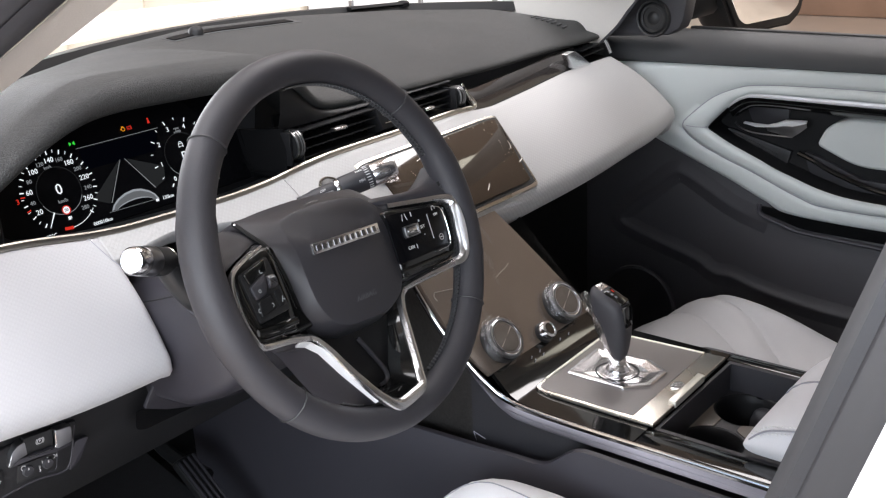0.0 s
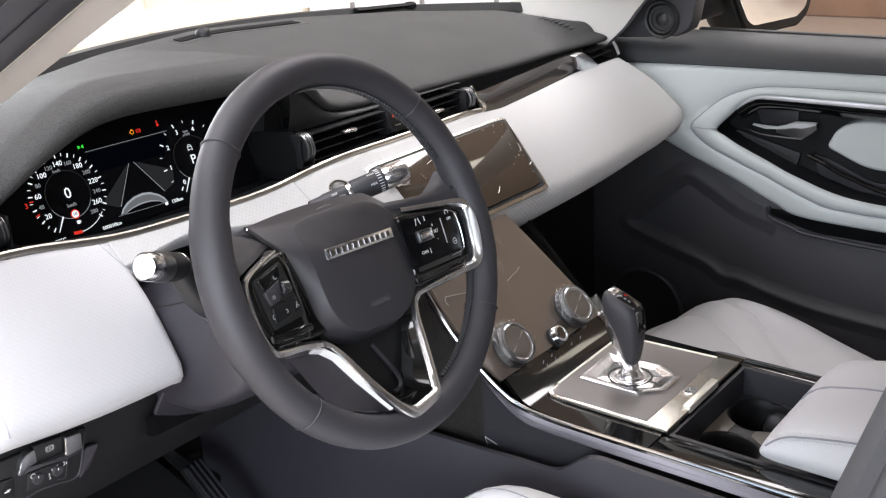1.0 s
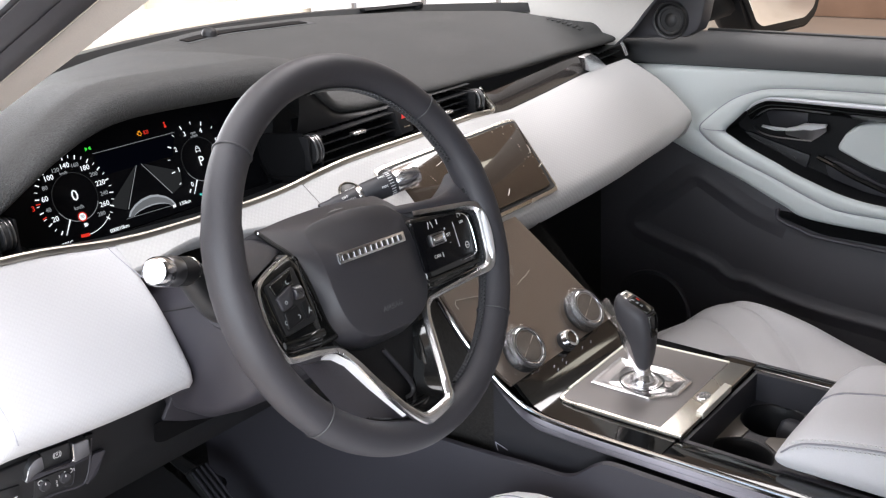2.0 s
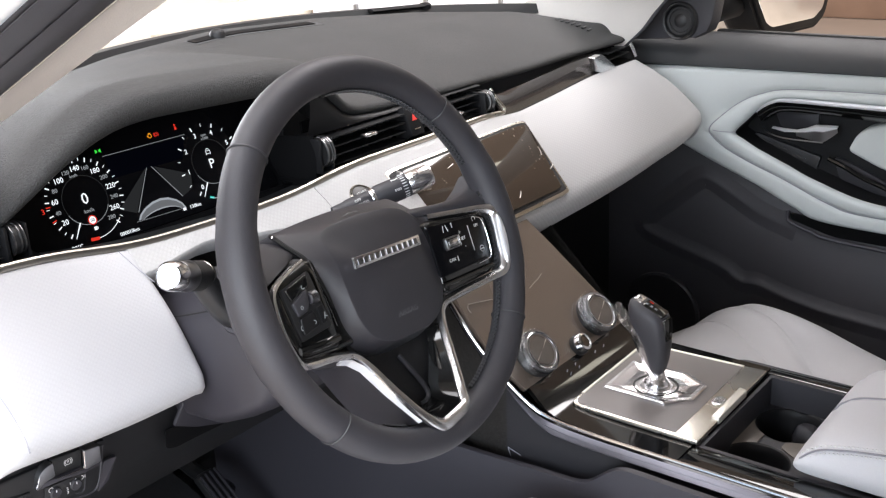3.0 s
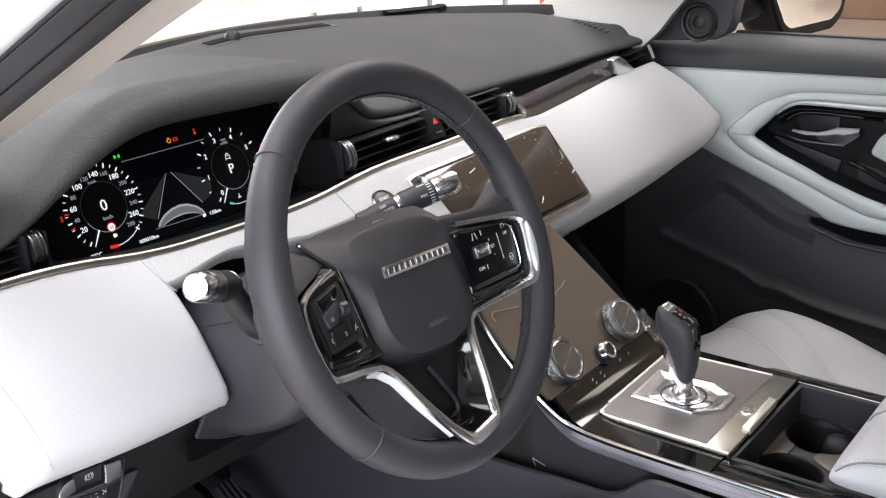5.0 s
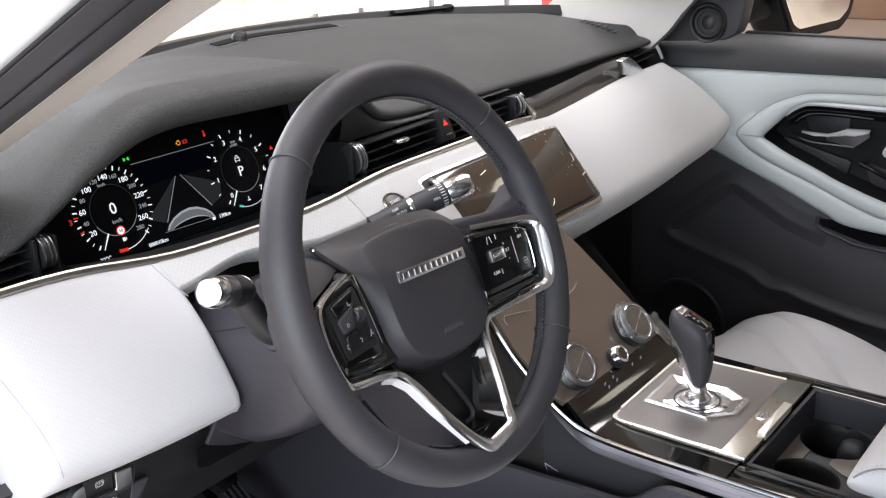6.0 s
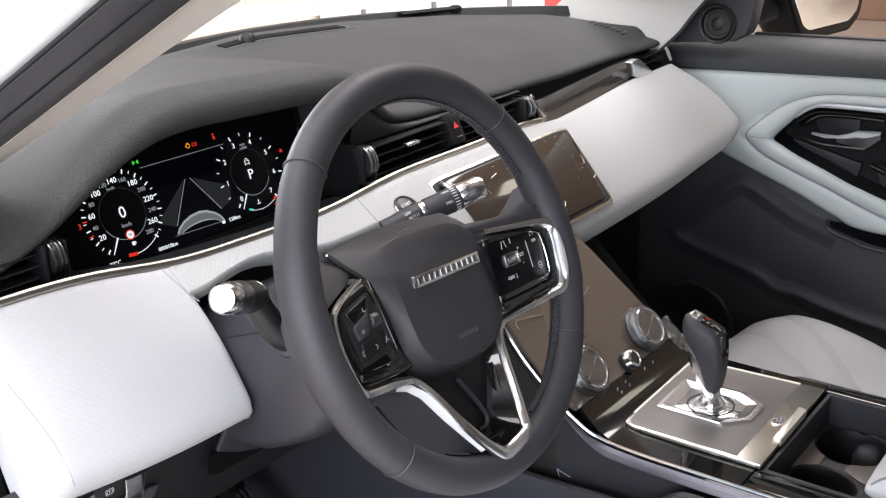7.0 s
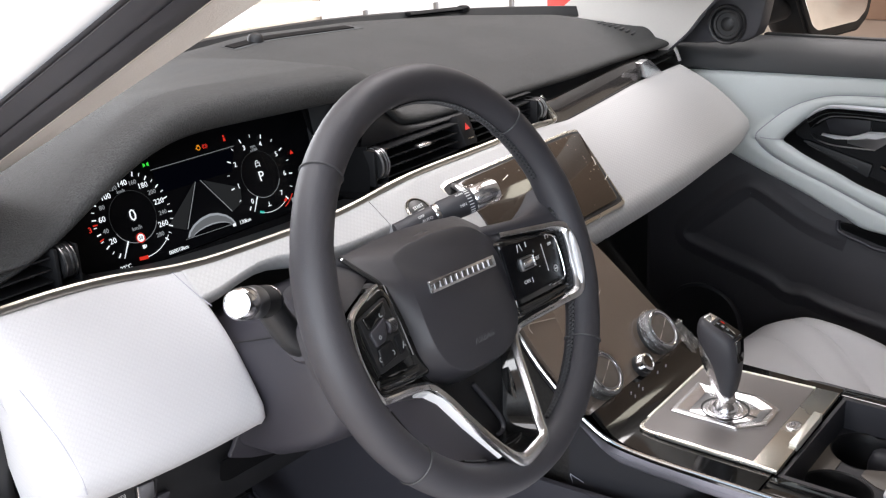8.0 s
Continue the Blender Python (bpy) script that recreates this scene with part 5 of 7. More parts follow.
# satin frame: right spoke, down to the lower bridge, and up the left spoke
FRAME = [(0.081, 0.021, -0.012, 0.0040), (0.123, 0.016, -0.004, 0.0042), (0.151, 0.012, 0.006, 0.0046), (0.1615, 0.006, 0.0105, 0.0058), (0.1625, -0.007, 0.0125, 0.0066), (0.1595, -0.025, 0.0132, 0.0068), (0.1560, -0.043, 0.0138, 0.0064), (0.1475, -0.0555, 0.0130, 0.0050), (0.133, -0.058, 0.008, 0.0042), (0.11, -0.06, 0.002, 0.0042), (0.083, -0.0635, -0.01, 0.0042), (0.070, -0.068, -0.016, 0.0044), (0.0605, -0.082, -0.014, 0.0044), (0.0515, -0.105, -0.007, 0.0044), (0.041, -0.1345, 0.002, 0.0046), (0.032, -0.1515, 0.0095, 0.0049), (0.0285, -0.1575, 0.0122, 0.0053), (0.0215, -0.1615, 0.0148, 0.0056), (0.006, -0.1635, 0.0175, 0.0058), (-0.0125, -0.1650, 0.0200, 0.0060), (-0.0205, -0.1640, 0.0208, 0.0060), (-0.0285, -0.1585, 0.0205, 0.0056)]
FRAME += [(-0.0375, -0.1475, 0.0180, 0.0050), (-0.0455, -0.1340, 0.0140, 0.0045), (-0.0565, -0.110, 0.006, 0.0042), (-0.0635, -0.0925, 0.0, 0.0040), (-0.0685, -0.0815, -0.005, 0.0040), (-0.0725, -0.0760, -0.008, 0.0040), (-0.080, -0.0725, -0.0095, 0.0038), (-0.1065, -0.0675, -0.004, 0.0042), (-0.1325, -0.0645, 0.001, 0.0045), (-0.146, -0.061, 0.005, 0.0042), (-0.152, -0.049, 0.006, 0.0030), (-0.157, -0.025, 0.007, 0.0026), (-0.156, -0.002, 0.007, 0.0024), (-0.147, 0.0085, 0.005, 0.0022), (-0.12, 0.0175, -0.002, 0.0020), (-0.100, 0.022, -0.009, 0.0016)]
wp("spoke_trim", band(FRAME, 260, 0.006), SPOKE, "satin metal spoke frame", angle=25)
BLADE = [(-0.0900, -0.0750, -0.0100), (-0.0800, -0.0785, -0.0090), (-0.0720, -0.0880, -0.0035), (-0.0583, -0.1155, 0.0035), (-0.0378, -0.1520, 0.0145)]
# Paler strip over the satin frame, standing in for its window reflection.
wp("spoke_sheen", band([(0.1612, 0.002, 0.0128, 0.0008), (0.1608, -0.004, 0.0148, 0.0026), (0.1590, -0.018, 0.0160, 0.0044), (0.1565, -0.032, 0.0164, 0.0044), (0.1540, -0.043, 0.0164, 0.0032), (0.1515, -0.050, 0.0146, 0.0008)], 30, 0.004), SHEEN_SILVER, "pale strip drawn for the window's reflection on the spoke frame", angle=25)
# Blade is paler than the frame so that it looks white with reflected light.
wp("spoke_blade", thick(grid([[(u, v, z) for u, v, z in BLADE], [(u - 0.0034, v - 0.0023, z - 0.0060) for u, v, z in BLADE]]), 0.002), SHEEN_SILVER, "bright lower spoke blade", angle=20)
wp("spoke_web", thick(grid([[(u - 0.0036, v - 0.0025, z - 0.0065) for u, v, z in BLADE], [(u - 0.004, v - 0.003, z - 0.032) for u, v, z in BLADE], [(u + 0.002, v + 0.001, -0.072) for u, v, z in BLADE]]), 0.004), GREY_PLASTIC, angle=20)
wp("lower_insert", slab(rounded([(-0.092, -0.066), (0.066, -0.058), (0.046, -0.120), (0.026, -0.160), (-0.014, -0.162), (-0.064, -0.100)], 0.006), flat((0, 0, -0.036)), 0.010, 0.003), DUSK, "black lower spoke insert")
wp("insert_wall", thick(grid([[(u, v, z) for u, v, z in curve_through([(0.058, -0.082, -0.018), (0.048, -0.112, -0.009), (0.034, -0.147, 0.004), (0.024, -0.158, 0.009), (0.004, -0.162, 0.013), (-0.017, -0.160, 0.014), (-0.032, -0.149, 0.010), (-0.056, -0.111, -0.002), (-0.068, -0.084, -0.010)], 60)], [(u, v, z) for u, v, z in curve_through([(0.046, -0.086, -0.027), (0.036, -0.112, -0.027), (0.022, -0.138, -0.026), (0.014, -0.147, -0.026), (0.002, -0.151, -0.026), (-0.012, -0.149, -0.026), (-0.022, -0.140, -0.026), (-0.046, -0.110, -0.027), (-0.060, -0.088, -0.027)], 60)]]), 0.0015), GLOSS, "glossy black sloping inner wall", angle=30)
wp("insert_rib", band([(-0.006, -0.095, -0.023, 0.0020), (0.005, -0.115, -0.022, 0.0021), (0.0142, -0.132, -0.022, 0.0022), (0.0168, -0.1415, -0.022, 0.0022), (0.0130, -0.1470, -0.022, 0.0020), (0.004, -0.1480, -0.022, 0.0016)], 40, 0.003), PLASTIC, "dark rib in the lower insert")
wp("insert_step", band([(0.042, -0.096, -0.019, 0.0015), (0.0385, -0.115, -0.016, 0.0035), (0.0355, -0.132, -0.0125, 0.0045), (0.0325, -0.146, -0.009, 0.0030)], 24, 0.010), GLOSS, "glossy facet of the lower insert")
wp("insert_step", band([(0.020, -0.1525, -0.006, 0.0018), (0.006, -0.1545, -0.004, 0.0032), (-0.012, -0.1530, -0.004, 0.0020)], 20, 0.010), GLOSS, "glossy facet of the lower insert")

# ---- column and stalks ----
col = thing("steering_column", (-0.40, 0.13, 0.86), "dark grey plastic steering column shroud", "steering column")
rows = []
for y, hw, zt, zb in ((0.060, 0.068, 0.985, 0.897), (0.068, 0.091, 0.992, 0.870), (0.09, 0.100, 0.990, 0.850), (0.13, 0.103, 0.975, 0.829), (0.17, 0.103, 0.960, 0.812), (0.24, 0.100, 0.940, 0.803)):
    prof = rounded([(-hw, zt - 0.03), (-hw * 0.75, zt), (hw * 0.75, zt), (hw, zt - 0.03), (hw * 0.86, zb + 0.02), (hw * 0.55, zb), (-hw * 0.72, zb + 0.001), (-hw * 0.92, zb + 0.010)], 0.016, 4)
    rows.append([(-0.400 + u, y + 0.18 * (v - 0.94), v) for u, v in prof])
part("shroud", grid(rows, close_v=True, caps=True), GREY_PLASTIC, col, angle=50)
part("joint", sweep([(-0.5015, 0.18, 0.933), (-0.5015, 0.150, 0.943), (-0.5000, 0.109, 0.957), (-0.4890, 0.082, 0.962), (-0.473, 0.068, 0.966)], 0.0007, 0.0007, 24, 6), GROOVE, col)
part("stalk_collar", lathe([(0.015, 0), (0.015, 0.008), (0.012, 0.011)], frame_on((-0.494, 0.088, 0.952), (0, 1, 0), (-1, -0.3, 0.15)), 24), GREY_PLASTIC, col)
ls = thing("indicator_stalk", (-0.508, 0.095, 0.965), "black indicator stalk with a bright round end", "stalk")
part("arm", sweep([(-0.490, 0.090, 0.948), (-0.506, 0.088, 0.962), (-0.517, 0.090, 0.980), (-0.524, 0.093, 0.996)], 0.0135, 0.0125, 24, 14), SHADE, ls)
barrel = frame_on((-0.5245, 0.094, 1.002), (0, 0, 1), (-0.055, -0.028, 0.024)) @ Matrix.Diagonal((0.92, 0.92, 0.97, 1))
part("barrel", lathe([(0.006, -0.010), (0.0125, -0.007), (0.0148, 0.0), (0.0148, 0.030), (0.0142, 0.034), (0.0142, 0.046), (0.0138, 0.050)], barrel, 32), SHADE, ls)
part("collar", lathe([(0.0148, 0.0300), (0.0152, 0.0310), (0.0147, 0.0485), (0.0140, 0.0500)], barrel, 32), DIM_METAL, ls, "dark satin metal collar")
part("ring", lathe([(0.0146, 0.001), (0.0152, 0.002), (0.0152, 0.003), (0.0146, 0.004)], barrel, 32), SATIN, ls)
part("end_cap", lathe([(0.0142, 0.050), (0.0145, 0.053), (0.0138, 0.064), (0.0120, 0.067), (0.0112, 0.0660)], barrel, 32), SATIN, ls, "bright satin end cap")
rs = thing("wiper_stalk", (-0.30, 0.10, 1.0), "black wiper stalk with a chrome end", "stalk")
axis = frame_on((-0.290, 0.140, 0.989), (0, 0, 1), (0.090, -0.050, 0.026))
part("arm", lathe([(0.010, -0.014), (0.0105, 0.0), (0.0115, 0.004), (0.0115, 0.028), (0.0105, 0.032)], axis, 28), PLASTIC, rs)
part("band", lathe([(0.0118, 0.030), (0.0122, 0.031), (0.0122, 0.0345), (0.0118, 0.0355)], axis, 28), SATIN, rs)
part("sleeve", lathe([(0.0115, 0.034), (0.0132, 0.038), (0.0134, 0.072), (0.0130, 0.075)], axis, 28), PLASTIC, rs)
part("end", lathe([(0.0131, 0.075), (0.0135, 0.076), (0.0131, 0.100), (0.0110, 0.104), (0.004, 0.1045)], axis, 28), SATIN, rs, "satin chrome end")
part("scale_marks", joined(*[moved(slab([(-0.0025, -0.0004), (0.0025, -0.0004), (0.0025, 0.0004), (-0.0025, 0.0004)], lid, 0.0004), axis @ Matrix.Rotation(radians(q), 4, "Z") @ flat((0.0134, 0, 0.069)) @ pose(0, 0, 0, 0, 90, 0)) for q in range(0, 360, 14)]), PRINT, rs, smooth=False)


STALK_TURN = 68


def round_text(words, size, angle, along):
    """Lettering wrapped on the stalk, reading along it."""
    m = axis @ Matrix.Rotation(radians(angle), 4, "Z") @ flat((0.0136, 0, along)) @ Matrix(((0, 0, 1, 0), (0, 1, 0, 0), (1, 0, 0, 0), (0, 0, 0, 1))) @ Matrix.Diagonal((1, -1, 1, 1))
    return text_bm(words, size, m)


for words, size, along, turn, ink in (("MIN", 0.0042, 0.060, 6, PRINT), ("MAX", 0.0040, 0.061, -50, PRINT), ("LO", 0.0042, 0.010, 22, PRINT), ("AUTO", 0.0044, 0.019, 0, PRINT), ("OFF", 0.0042, 0.014, -22, PRINT), ("OFF", 0.0036, 0.084, -6, SHADE), ("INT", 0.0036, 0.085, -26, SHADE), ("REAR", 0.0030, 0.094, 32, SHADE)):
    part("lettering", round_text(words, size, STALK_TURN + turn, along), ink, rs, smooth=False)

# ---- lower dashboard, driver side ----
low = thing("knee_panel", (-0.5, 0.3, 0.6), "black plastic knee panel below the dashboard", "panel")
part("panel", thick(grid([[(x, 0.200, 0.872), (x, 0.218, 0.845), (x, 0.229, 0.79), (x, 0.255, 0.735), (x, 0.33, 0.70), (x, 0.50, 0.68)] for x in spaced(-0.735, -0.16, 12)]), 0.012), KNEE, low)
part("end_cap", box(-0.735, -0.704, 0.215, 0.42, 0.70, 1.012, 0.012), SHADE, low)
# Flat black sheet on the panel, drawn for the shadow below the column.
part("column_gap_shade", slab(rounded([(-0.5150, 0.006), (-0.5070, 0.006), (-0.477, -0.0085), (-0.432, -0.0255), (-0.4772, -0.0230), (-0.5035, -0.0225), (-0.5150, -0.0170)], [0.002, 0.002, 0.004, 0.002, 0.006, 0.008, 0.004]), frame_on((0, 0.2045, 0.80), (1, 0, 0), (0, -1, -0.2)), 0.001), VOID, low, "black sheet for the shadow gap beside the column", smooth=False)
part("apron", slab(rounded([(-0.4860, 0.0480), (-0.5060, 0.0075), (-0.477, -0.0080), (-0.434, -0.0245), (-0.3968, -0.0330), (-0.36, -0.0390), (-0.36, 0.06)], 0.003), frame_on((0, 0.2045, 0.80), (1, 0, 0), (0, -1, -0.2)), 0.004, 0.0015), GREY_PLASTIC, low, "dark grey apron below the column")
br = thing("switch_panel", (-0.62, 0.2, 0.79), "black switch panel with a parking brake switch and lamp dimmer", "switch panel")
EPB = frame_on((-0.6248, 0.2073, 0.8245), (1, 0.0, -0.03), (0, -1, -0.12))
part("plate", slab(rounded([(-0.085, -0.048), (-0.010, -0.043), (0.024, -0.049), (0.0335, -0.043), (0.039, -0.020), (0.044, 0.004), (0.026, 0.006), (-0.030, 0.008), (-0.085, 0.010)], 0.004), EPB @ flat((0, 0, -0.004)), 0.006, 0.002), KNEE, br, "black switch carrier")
part("plate_edge", sweep([EPB @ Vector(q) for q in ((-0.060, -0.0455, 0.002), (-0.010, -0.0425, 0.002), (0.022, -0.0480, 0.002), (0.0315, -0.0420, 0.002), (0.037, -0.020, 0.002), (0.040, 0.0, 0.002))], 0.0009, 0.0011, 40, 6), SIDE_PLASTIC, br)
part("brake_switch", slab(rounded([(-0.0165, 0.0115), (0.0145, 0.0085), (0.0142, -0.0105), (-0.0155, -0.0080)], 0.0015), EPB, 0.005, 0.001), SHADE, br, "parking brake switch")
part("switch_lip", slab(rounded([(-0.0345, -0.0118), (-0.0300, -0.0050), (-0.0158, -0.0082), (0.0125, -0.0108), (0.0150, -0.0128), (0.0325, -0.0128), (0.0315, -0.0168), (0.0143, -0.0170), (-0.0100, -0.0130)], 0.001), EPB, 0.008, 0.002), SIDE_PLASTIC, br, "rounded lower lip of the switch")
part("switch_cap", slab(rounded([(-0.0350, -0.0110), (-0.0318, 0.0030), (-0.0268, 0.0085), (-0.0175, 0.0105), (-0.0162, -0.0045), (-0.0265, -0.0062)], [0.001, 0.004, 0.004, 0.002, 0.002, 0.002]), EPB, 0.009, 0.003, 3), DIM_METAL, br, "satin grey switch cap")
part("switch_cap", slab(rounded([(0.0150, 0.0080), (0.0328, 0.0062), (0.0332, -0.0128), (0.0150, -0.0140)], [0.002, 0.003, 0.002, 0.003]), EPB, 0.009, 0.003, 3), DIM_METAL, br, "satin grey switch cap")
part("lip_line", sweep([EPB @ Vector(q) for q in ((-0.0145, -0.0086, 0.0085), (0.0100, -0.0108, 0.0090), (0.0138, -0.0095, 0.0092), (0.0146, -0.004, 0.0094), (0.0148, 0.006, 0.0092))], 0.0005, 0.0005, 40, 6), CHROME, br, "thin bright line")
part("lip_line", sweep([EPB @ Vector(q) for q in ((-0.0352, -0.0100, 0.0070), (-0.0335, -0.0040, 0.0086), (-0.0320, 0.0015, 0.0088))], 0.0005, 0.0005, 20, 6), CHROME, br, "thin bright line")
part("brake_mark", moved(joined(arc(0, 0, 0.0026, 0.0032, 0, 360, 20), arc(0, 0, 0.0039, 0.0045, -50, 50, 10), arc(0, 0, 0.0039, 0.0045, 130, 230, 10), text_bm("P", 0.0038, flat((0, 0, 0)), 0.0003)), EPB @ flat((0, 0.0018, 0.0056))), PRINT, br, smooth=False)
part("dimmer_plate", slab(rounded([(-0.0240, -0.0165), (0.0190, -0.0200), (0.0150, -0.0395), (-0.0268, -0.0365)], 0.002), EPB, 0.0035, 0.0008), SHADE, br)
part("dimmer_frame", sweep([EPB @ Vector(q) for q in ((0.0180, -0.0200, 0.0036), (0.0150, -0.0392, 0.0036), (0.006, -0.0390, 0.0036))], 0.0005, 0.0005, 24, 6), SIDE_PLASTIC, br)
for u, v in ((-0.0150, -0.0260), (0.0064, -0.0278)):
    part("dimmer_knob", lathe([(0.0058, 0.002), (0.0058, 0.0055), (0.0050, 0.0065), (0.002, 0.0062)], EPB @ flat((u, v, 0)), 24), PLASTIC, br, "small round dimmer wheel")
    part("knob_notch", moved(box(-0.0004, 0.0004, 0.0015, 0.0040, 0.0058, 0.0066), EPB @ flat((u, v, 0))), PRINT, br, smooth=False)
part("dimmer_marks", moved(joined(text_bm("0", 0.0042, flat((0.0068, -0.0228, 0)), 0.0003), text_bm("1", 0.0042, flat((0.0008, -0.0242, 0)), 0.0003), text_bm("2", 0.0042, flat((-0.0024, -0.0284, 0)), 0.0003), text_bm("3", 0.0042, flat((-0.0021, -0.0325, 0)), 0.0003), arc(-0.0192, -0.0211, 0.0020, 0.0027, 0, 360, 16), arc(0.0130, -0.0236, 0.0018, 0.0025, -90, 90, 12), slab([(0.0165, -0.0252), (0.0171, -0.0252), (0.0171, -0.0222), (0.0165, -0.0222)], Matrix.Identity(4), 0.0003)), EPB @ flat((0, 0, 0.0042))), PRINT, br, "white dimmer marks", smooth=False)
part("side_button", slab(rounded([(-0.070, -0.0080), (-0.0385, -0.0130), (-0.0400, -0.0350), (-0.070, -0.0335)], 0.002), EPB, 0.004, 0.0012), SHADE, br)
part("side_mark", moved(joined(box(-0.0490, -0.0440, -0.0256, -0.0244, 0.004, 0.0045), box(-0.0465, -0.0430, -0.0242, -0.0234, 0.004, 0.0045)), EPB), PRINT, br, smooth=False)
part("knee_fold", slab(rounded([(0.0402, -0.0200), (0.0566, -0.0215), (0.0440, -0.0450), (0.0310, -0.0530)], 0.004), EPB @ flat((0, 0, -0.003)), 0.004, 0.002), SIDE_PLASTIC, br)

pd = thing("accelerator_pedal", (-0.27, 0.50, 0.30), "ribbed black accelerator pedal in the footwell", "pedal")
PED = frame_on((-0.246, 0.46, 0.475), (1, 0.05, 0.1), (0, -0.75, 0.66))
part("plate", slab(rounded([(-0.036, -0.110), (-0.001, -0.110), (-0.004, 0.062), (-0.037, 0.066)], 0.008), PED, 0.012, 0.003), SHADE, pd)
for i in range(4):
    part("rib", moved(box(-0.0335 + 0.0088 * i, -0.0295 + 0.0088 * i, -0.105, 0.060, 0.011, 0.0165, 0.002), PED), GREY_PLASTIC, pd)
part("arm", sweep([PED @ Vector((0, 0.02, 0)), (-0.24, 0.60, 0.5), (-0.24, 0.72, 0.62)], 0.012, 0.012, 10, 8), SHADE, pd)
mt = thing("floor_mat", (-0.4, 0.2, 0.30), "black carpet mat in the driver's footwell", "mat")
part("carpet", grid([[(x, y, 0.305 + 0.3 * max(0, y - 0.45) ** 1.0) for y in spaced(-0.35, 0.8, 24)] for x in spaced(-0.68, -0.17, 10)]), CARPET, mt)

# ---- centre console ----
con = thing("centre_console", (0, -0.15, 0.3), "centre console with glossy black deck, satin strips and dark grey sides", "console")
CLIM = [(0.16, 0.895, 0.054), (0.117, 0.844, 0.076), (0.079, 0.799, 0.093), (0.0415, 0.754, 0.110), (0.022, 0.732, 0.119)]
LEFT = [(0.022, -0.126), (0.0415, -0.136), (0.079, -0.144), (0.117, -0.142), (0.16, -0.136)]
part("climate_panel", thick(grid([[(x, y, z) for x in spaced(table(LEFT, y), w, 15)] for y, z, w in CLIM]), 0.006), FILM, con, "taupe glossy climate panel under protective film")
DECK = [(0.022, 0.732, 0.122), (0.008, 0.7195, 0.126), (-0.006, 0.711, 0.1295), (-0.022, 0.7065, 0.132), (-0.05, 0.705, 0.134), (-0.12, 0.7045, 0.134), (-0.181, 0.7045, 0.134)]
part("deck", thick(grid([[(w * k + 0.006 * (1 if z < 0.72 else 0.5), y, z) for k in spaced(-1, 1, 15)] for y, z, w in DECK]), 0.006), GLOSS, con, "glossy black console deck")
for s, x0, x1 in ((-1, -0.128, -0.090), (1, 0.124, 0.146)):
    part("deck_rail", box(x0, x1, -0.75, -0.1815, 0.690, 0.7045, 0.003), GLOSS, con)
EDGE = [(-0.139, 0.160, 0.884), (-0.145, 0.117, 0.834), (-0.147, 0.079, 0.789), (-0.141, 0.0415, 0.747), (-0.137, 0.015, 0.724), (-0.135, -0.010, 0.7110), (-0.135, -0.05, 0.7065), (-0.135, -0.12, 0.7055), (-0.134, -0.30, 0.7055), (-0.134, -0.70, 0.7055)]
part("strip_line", sweep([Vector((-0.0088, -0.003, -0.0070)) + Vector(p) for p in EDGE[5:]], 0.0006, 0.0007, 60, 6), STRIP, con, "fine line along the strip")
part("edge_strip", sweep([(x - 0.001, y, z + 0.001) for x, y, z in EDGE], 0.0022, 0.0022, 100, 8), CHROME, con, "bright edge strip")
part("gloss_edge", thick(grid([[(x - 0.002, y, z - 0.001) for x, y, z in curve_through(EDGE, 60)], [Vector((-0.0045, -0.001, -0.0035)) + p for p in curve_through(EDGE, 60)]]), 0.003), GLOSS, con)
taper_in = lambda p: max(0.12, min(1.0, (0.050 - p.y) / 0.075))
part("side_strip", thick(grid([[Vector((-0.004 - 0.0095 * k * taper_in(p), -0.002, -0.0028 - (0.0060 * k + 0.0022 * k * k) * taper_in(p))) + p for p in curve_through(EDGE[1:], 70)] for k in (0, 0.12, 0.35, 0.65, 0.9, 1)]), 0.003), STRIP, con, "satin metal side strip")
for s in (-1, 1):
    # Both wall lengths are coloured dark for the shade inside the pocket.
    for y0, y1, mat in ((0.42, 0.045, WEAVE), (0.045, -0.75, POCKET_SHADE)):
        part("inner_side", grid([[(s * 0.1355, y, 0.6935 if y < 0.0 else 0.6935 + 1.0 * min(y, 0.16)), (s * 0.137, y, 0.66), (s * 0.141, y, 0.62), (s * 0.15, y, 0.60)] for y in spaced(y0, y1, 20)]), mat, con, "inner wall of the console pocket, darkened for its shade")
    rows = []
    for y in spaced(0.60, -0.05, 30) + spaced(-0.055, -0.16, 36) + spaced(-0.17, -0.75, 12):
        zt = smooth_table([(-0.182, 0.696), (-0.150, 0.6965), (-0.131, 0.6955), (-0.120, 0.690), (-0.108, 0.681), (-0.096, 0.669), (-0.085, 0.6615), (-0.070, 0.6575), (-0.03, 0.6560), (0.03, 0.652), (0.10, 0.6486), (0.60, 0.61)], y, 0.004)
        rows.append([(s * 0.150, y, zt - 0.02), (s * 0.156, y, zt - 0.003), (s * 0.160, y, zt), (s * 0.166, y, zt - 0.002), (s * 0.169, y, zt - 0.02), (s * 0.172, y, 0.58), (s * 0.174, y, 0.30)])
    part("side_panel", grid(rows), SIDE_PLASTIC, con, "charcoal console side", angle=60)
part("pocket_tab", sweep([(-0.1385, 0.0377, 0.6380), (-0.1385, 0.0424, 0.6505), (-0.1385, 0.0390, 0.6500), (-0.1385, 0.0240, 0.6460)], 0.0006, 0.0006, 24, 6), THREAD, con, "pale fold line in the pocket")
part("deck_joint", box(-0.1335, -0.0935, -0.0365, -0.0355, 0.7040, 0.7056), GROOVE, con, "fine joint across the deck", smooth=False)
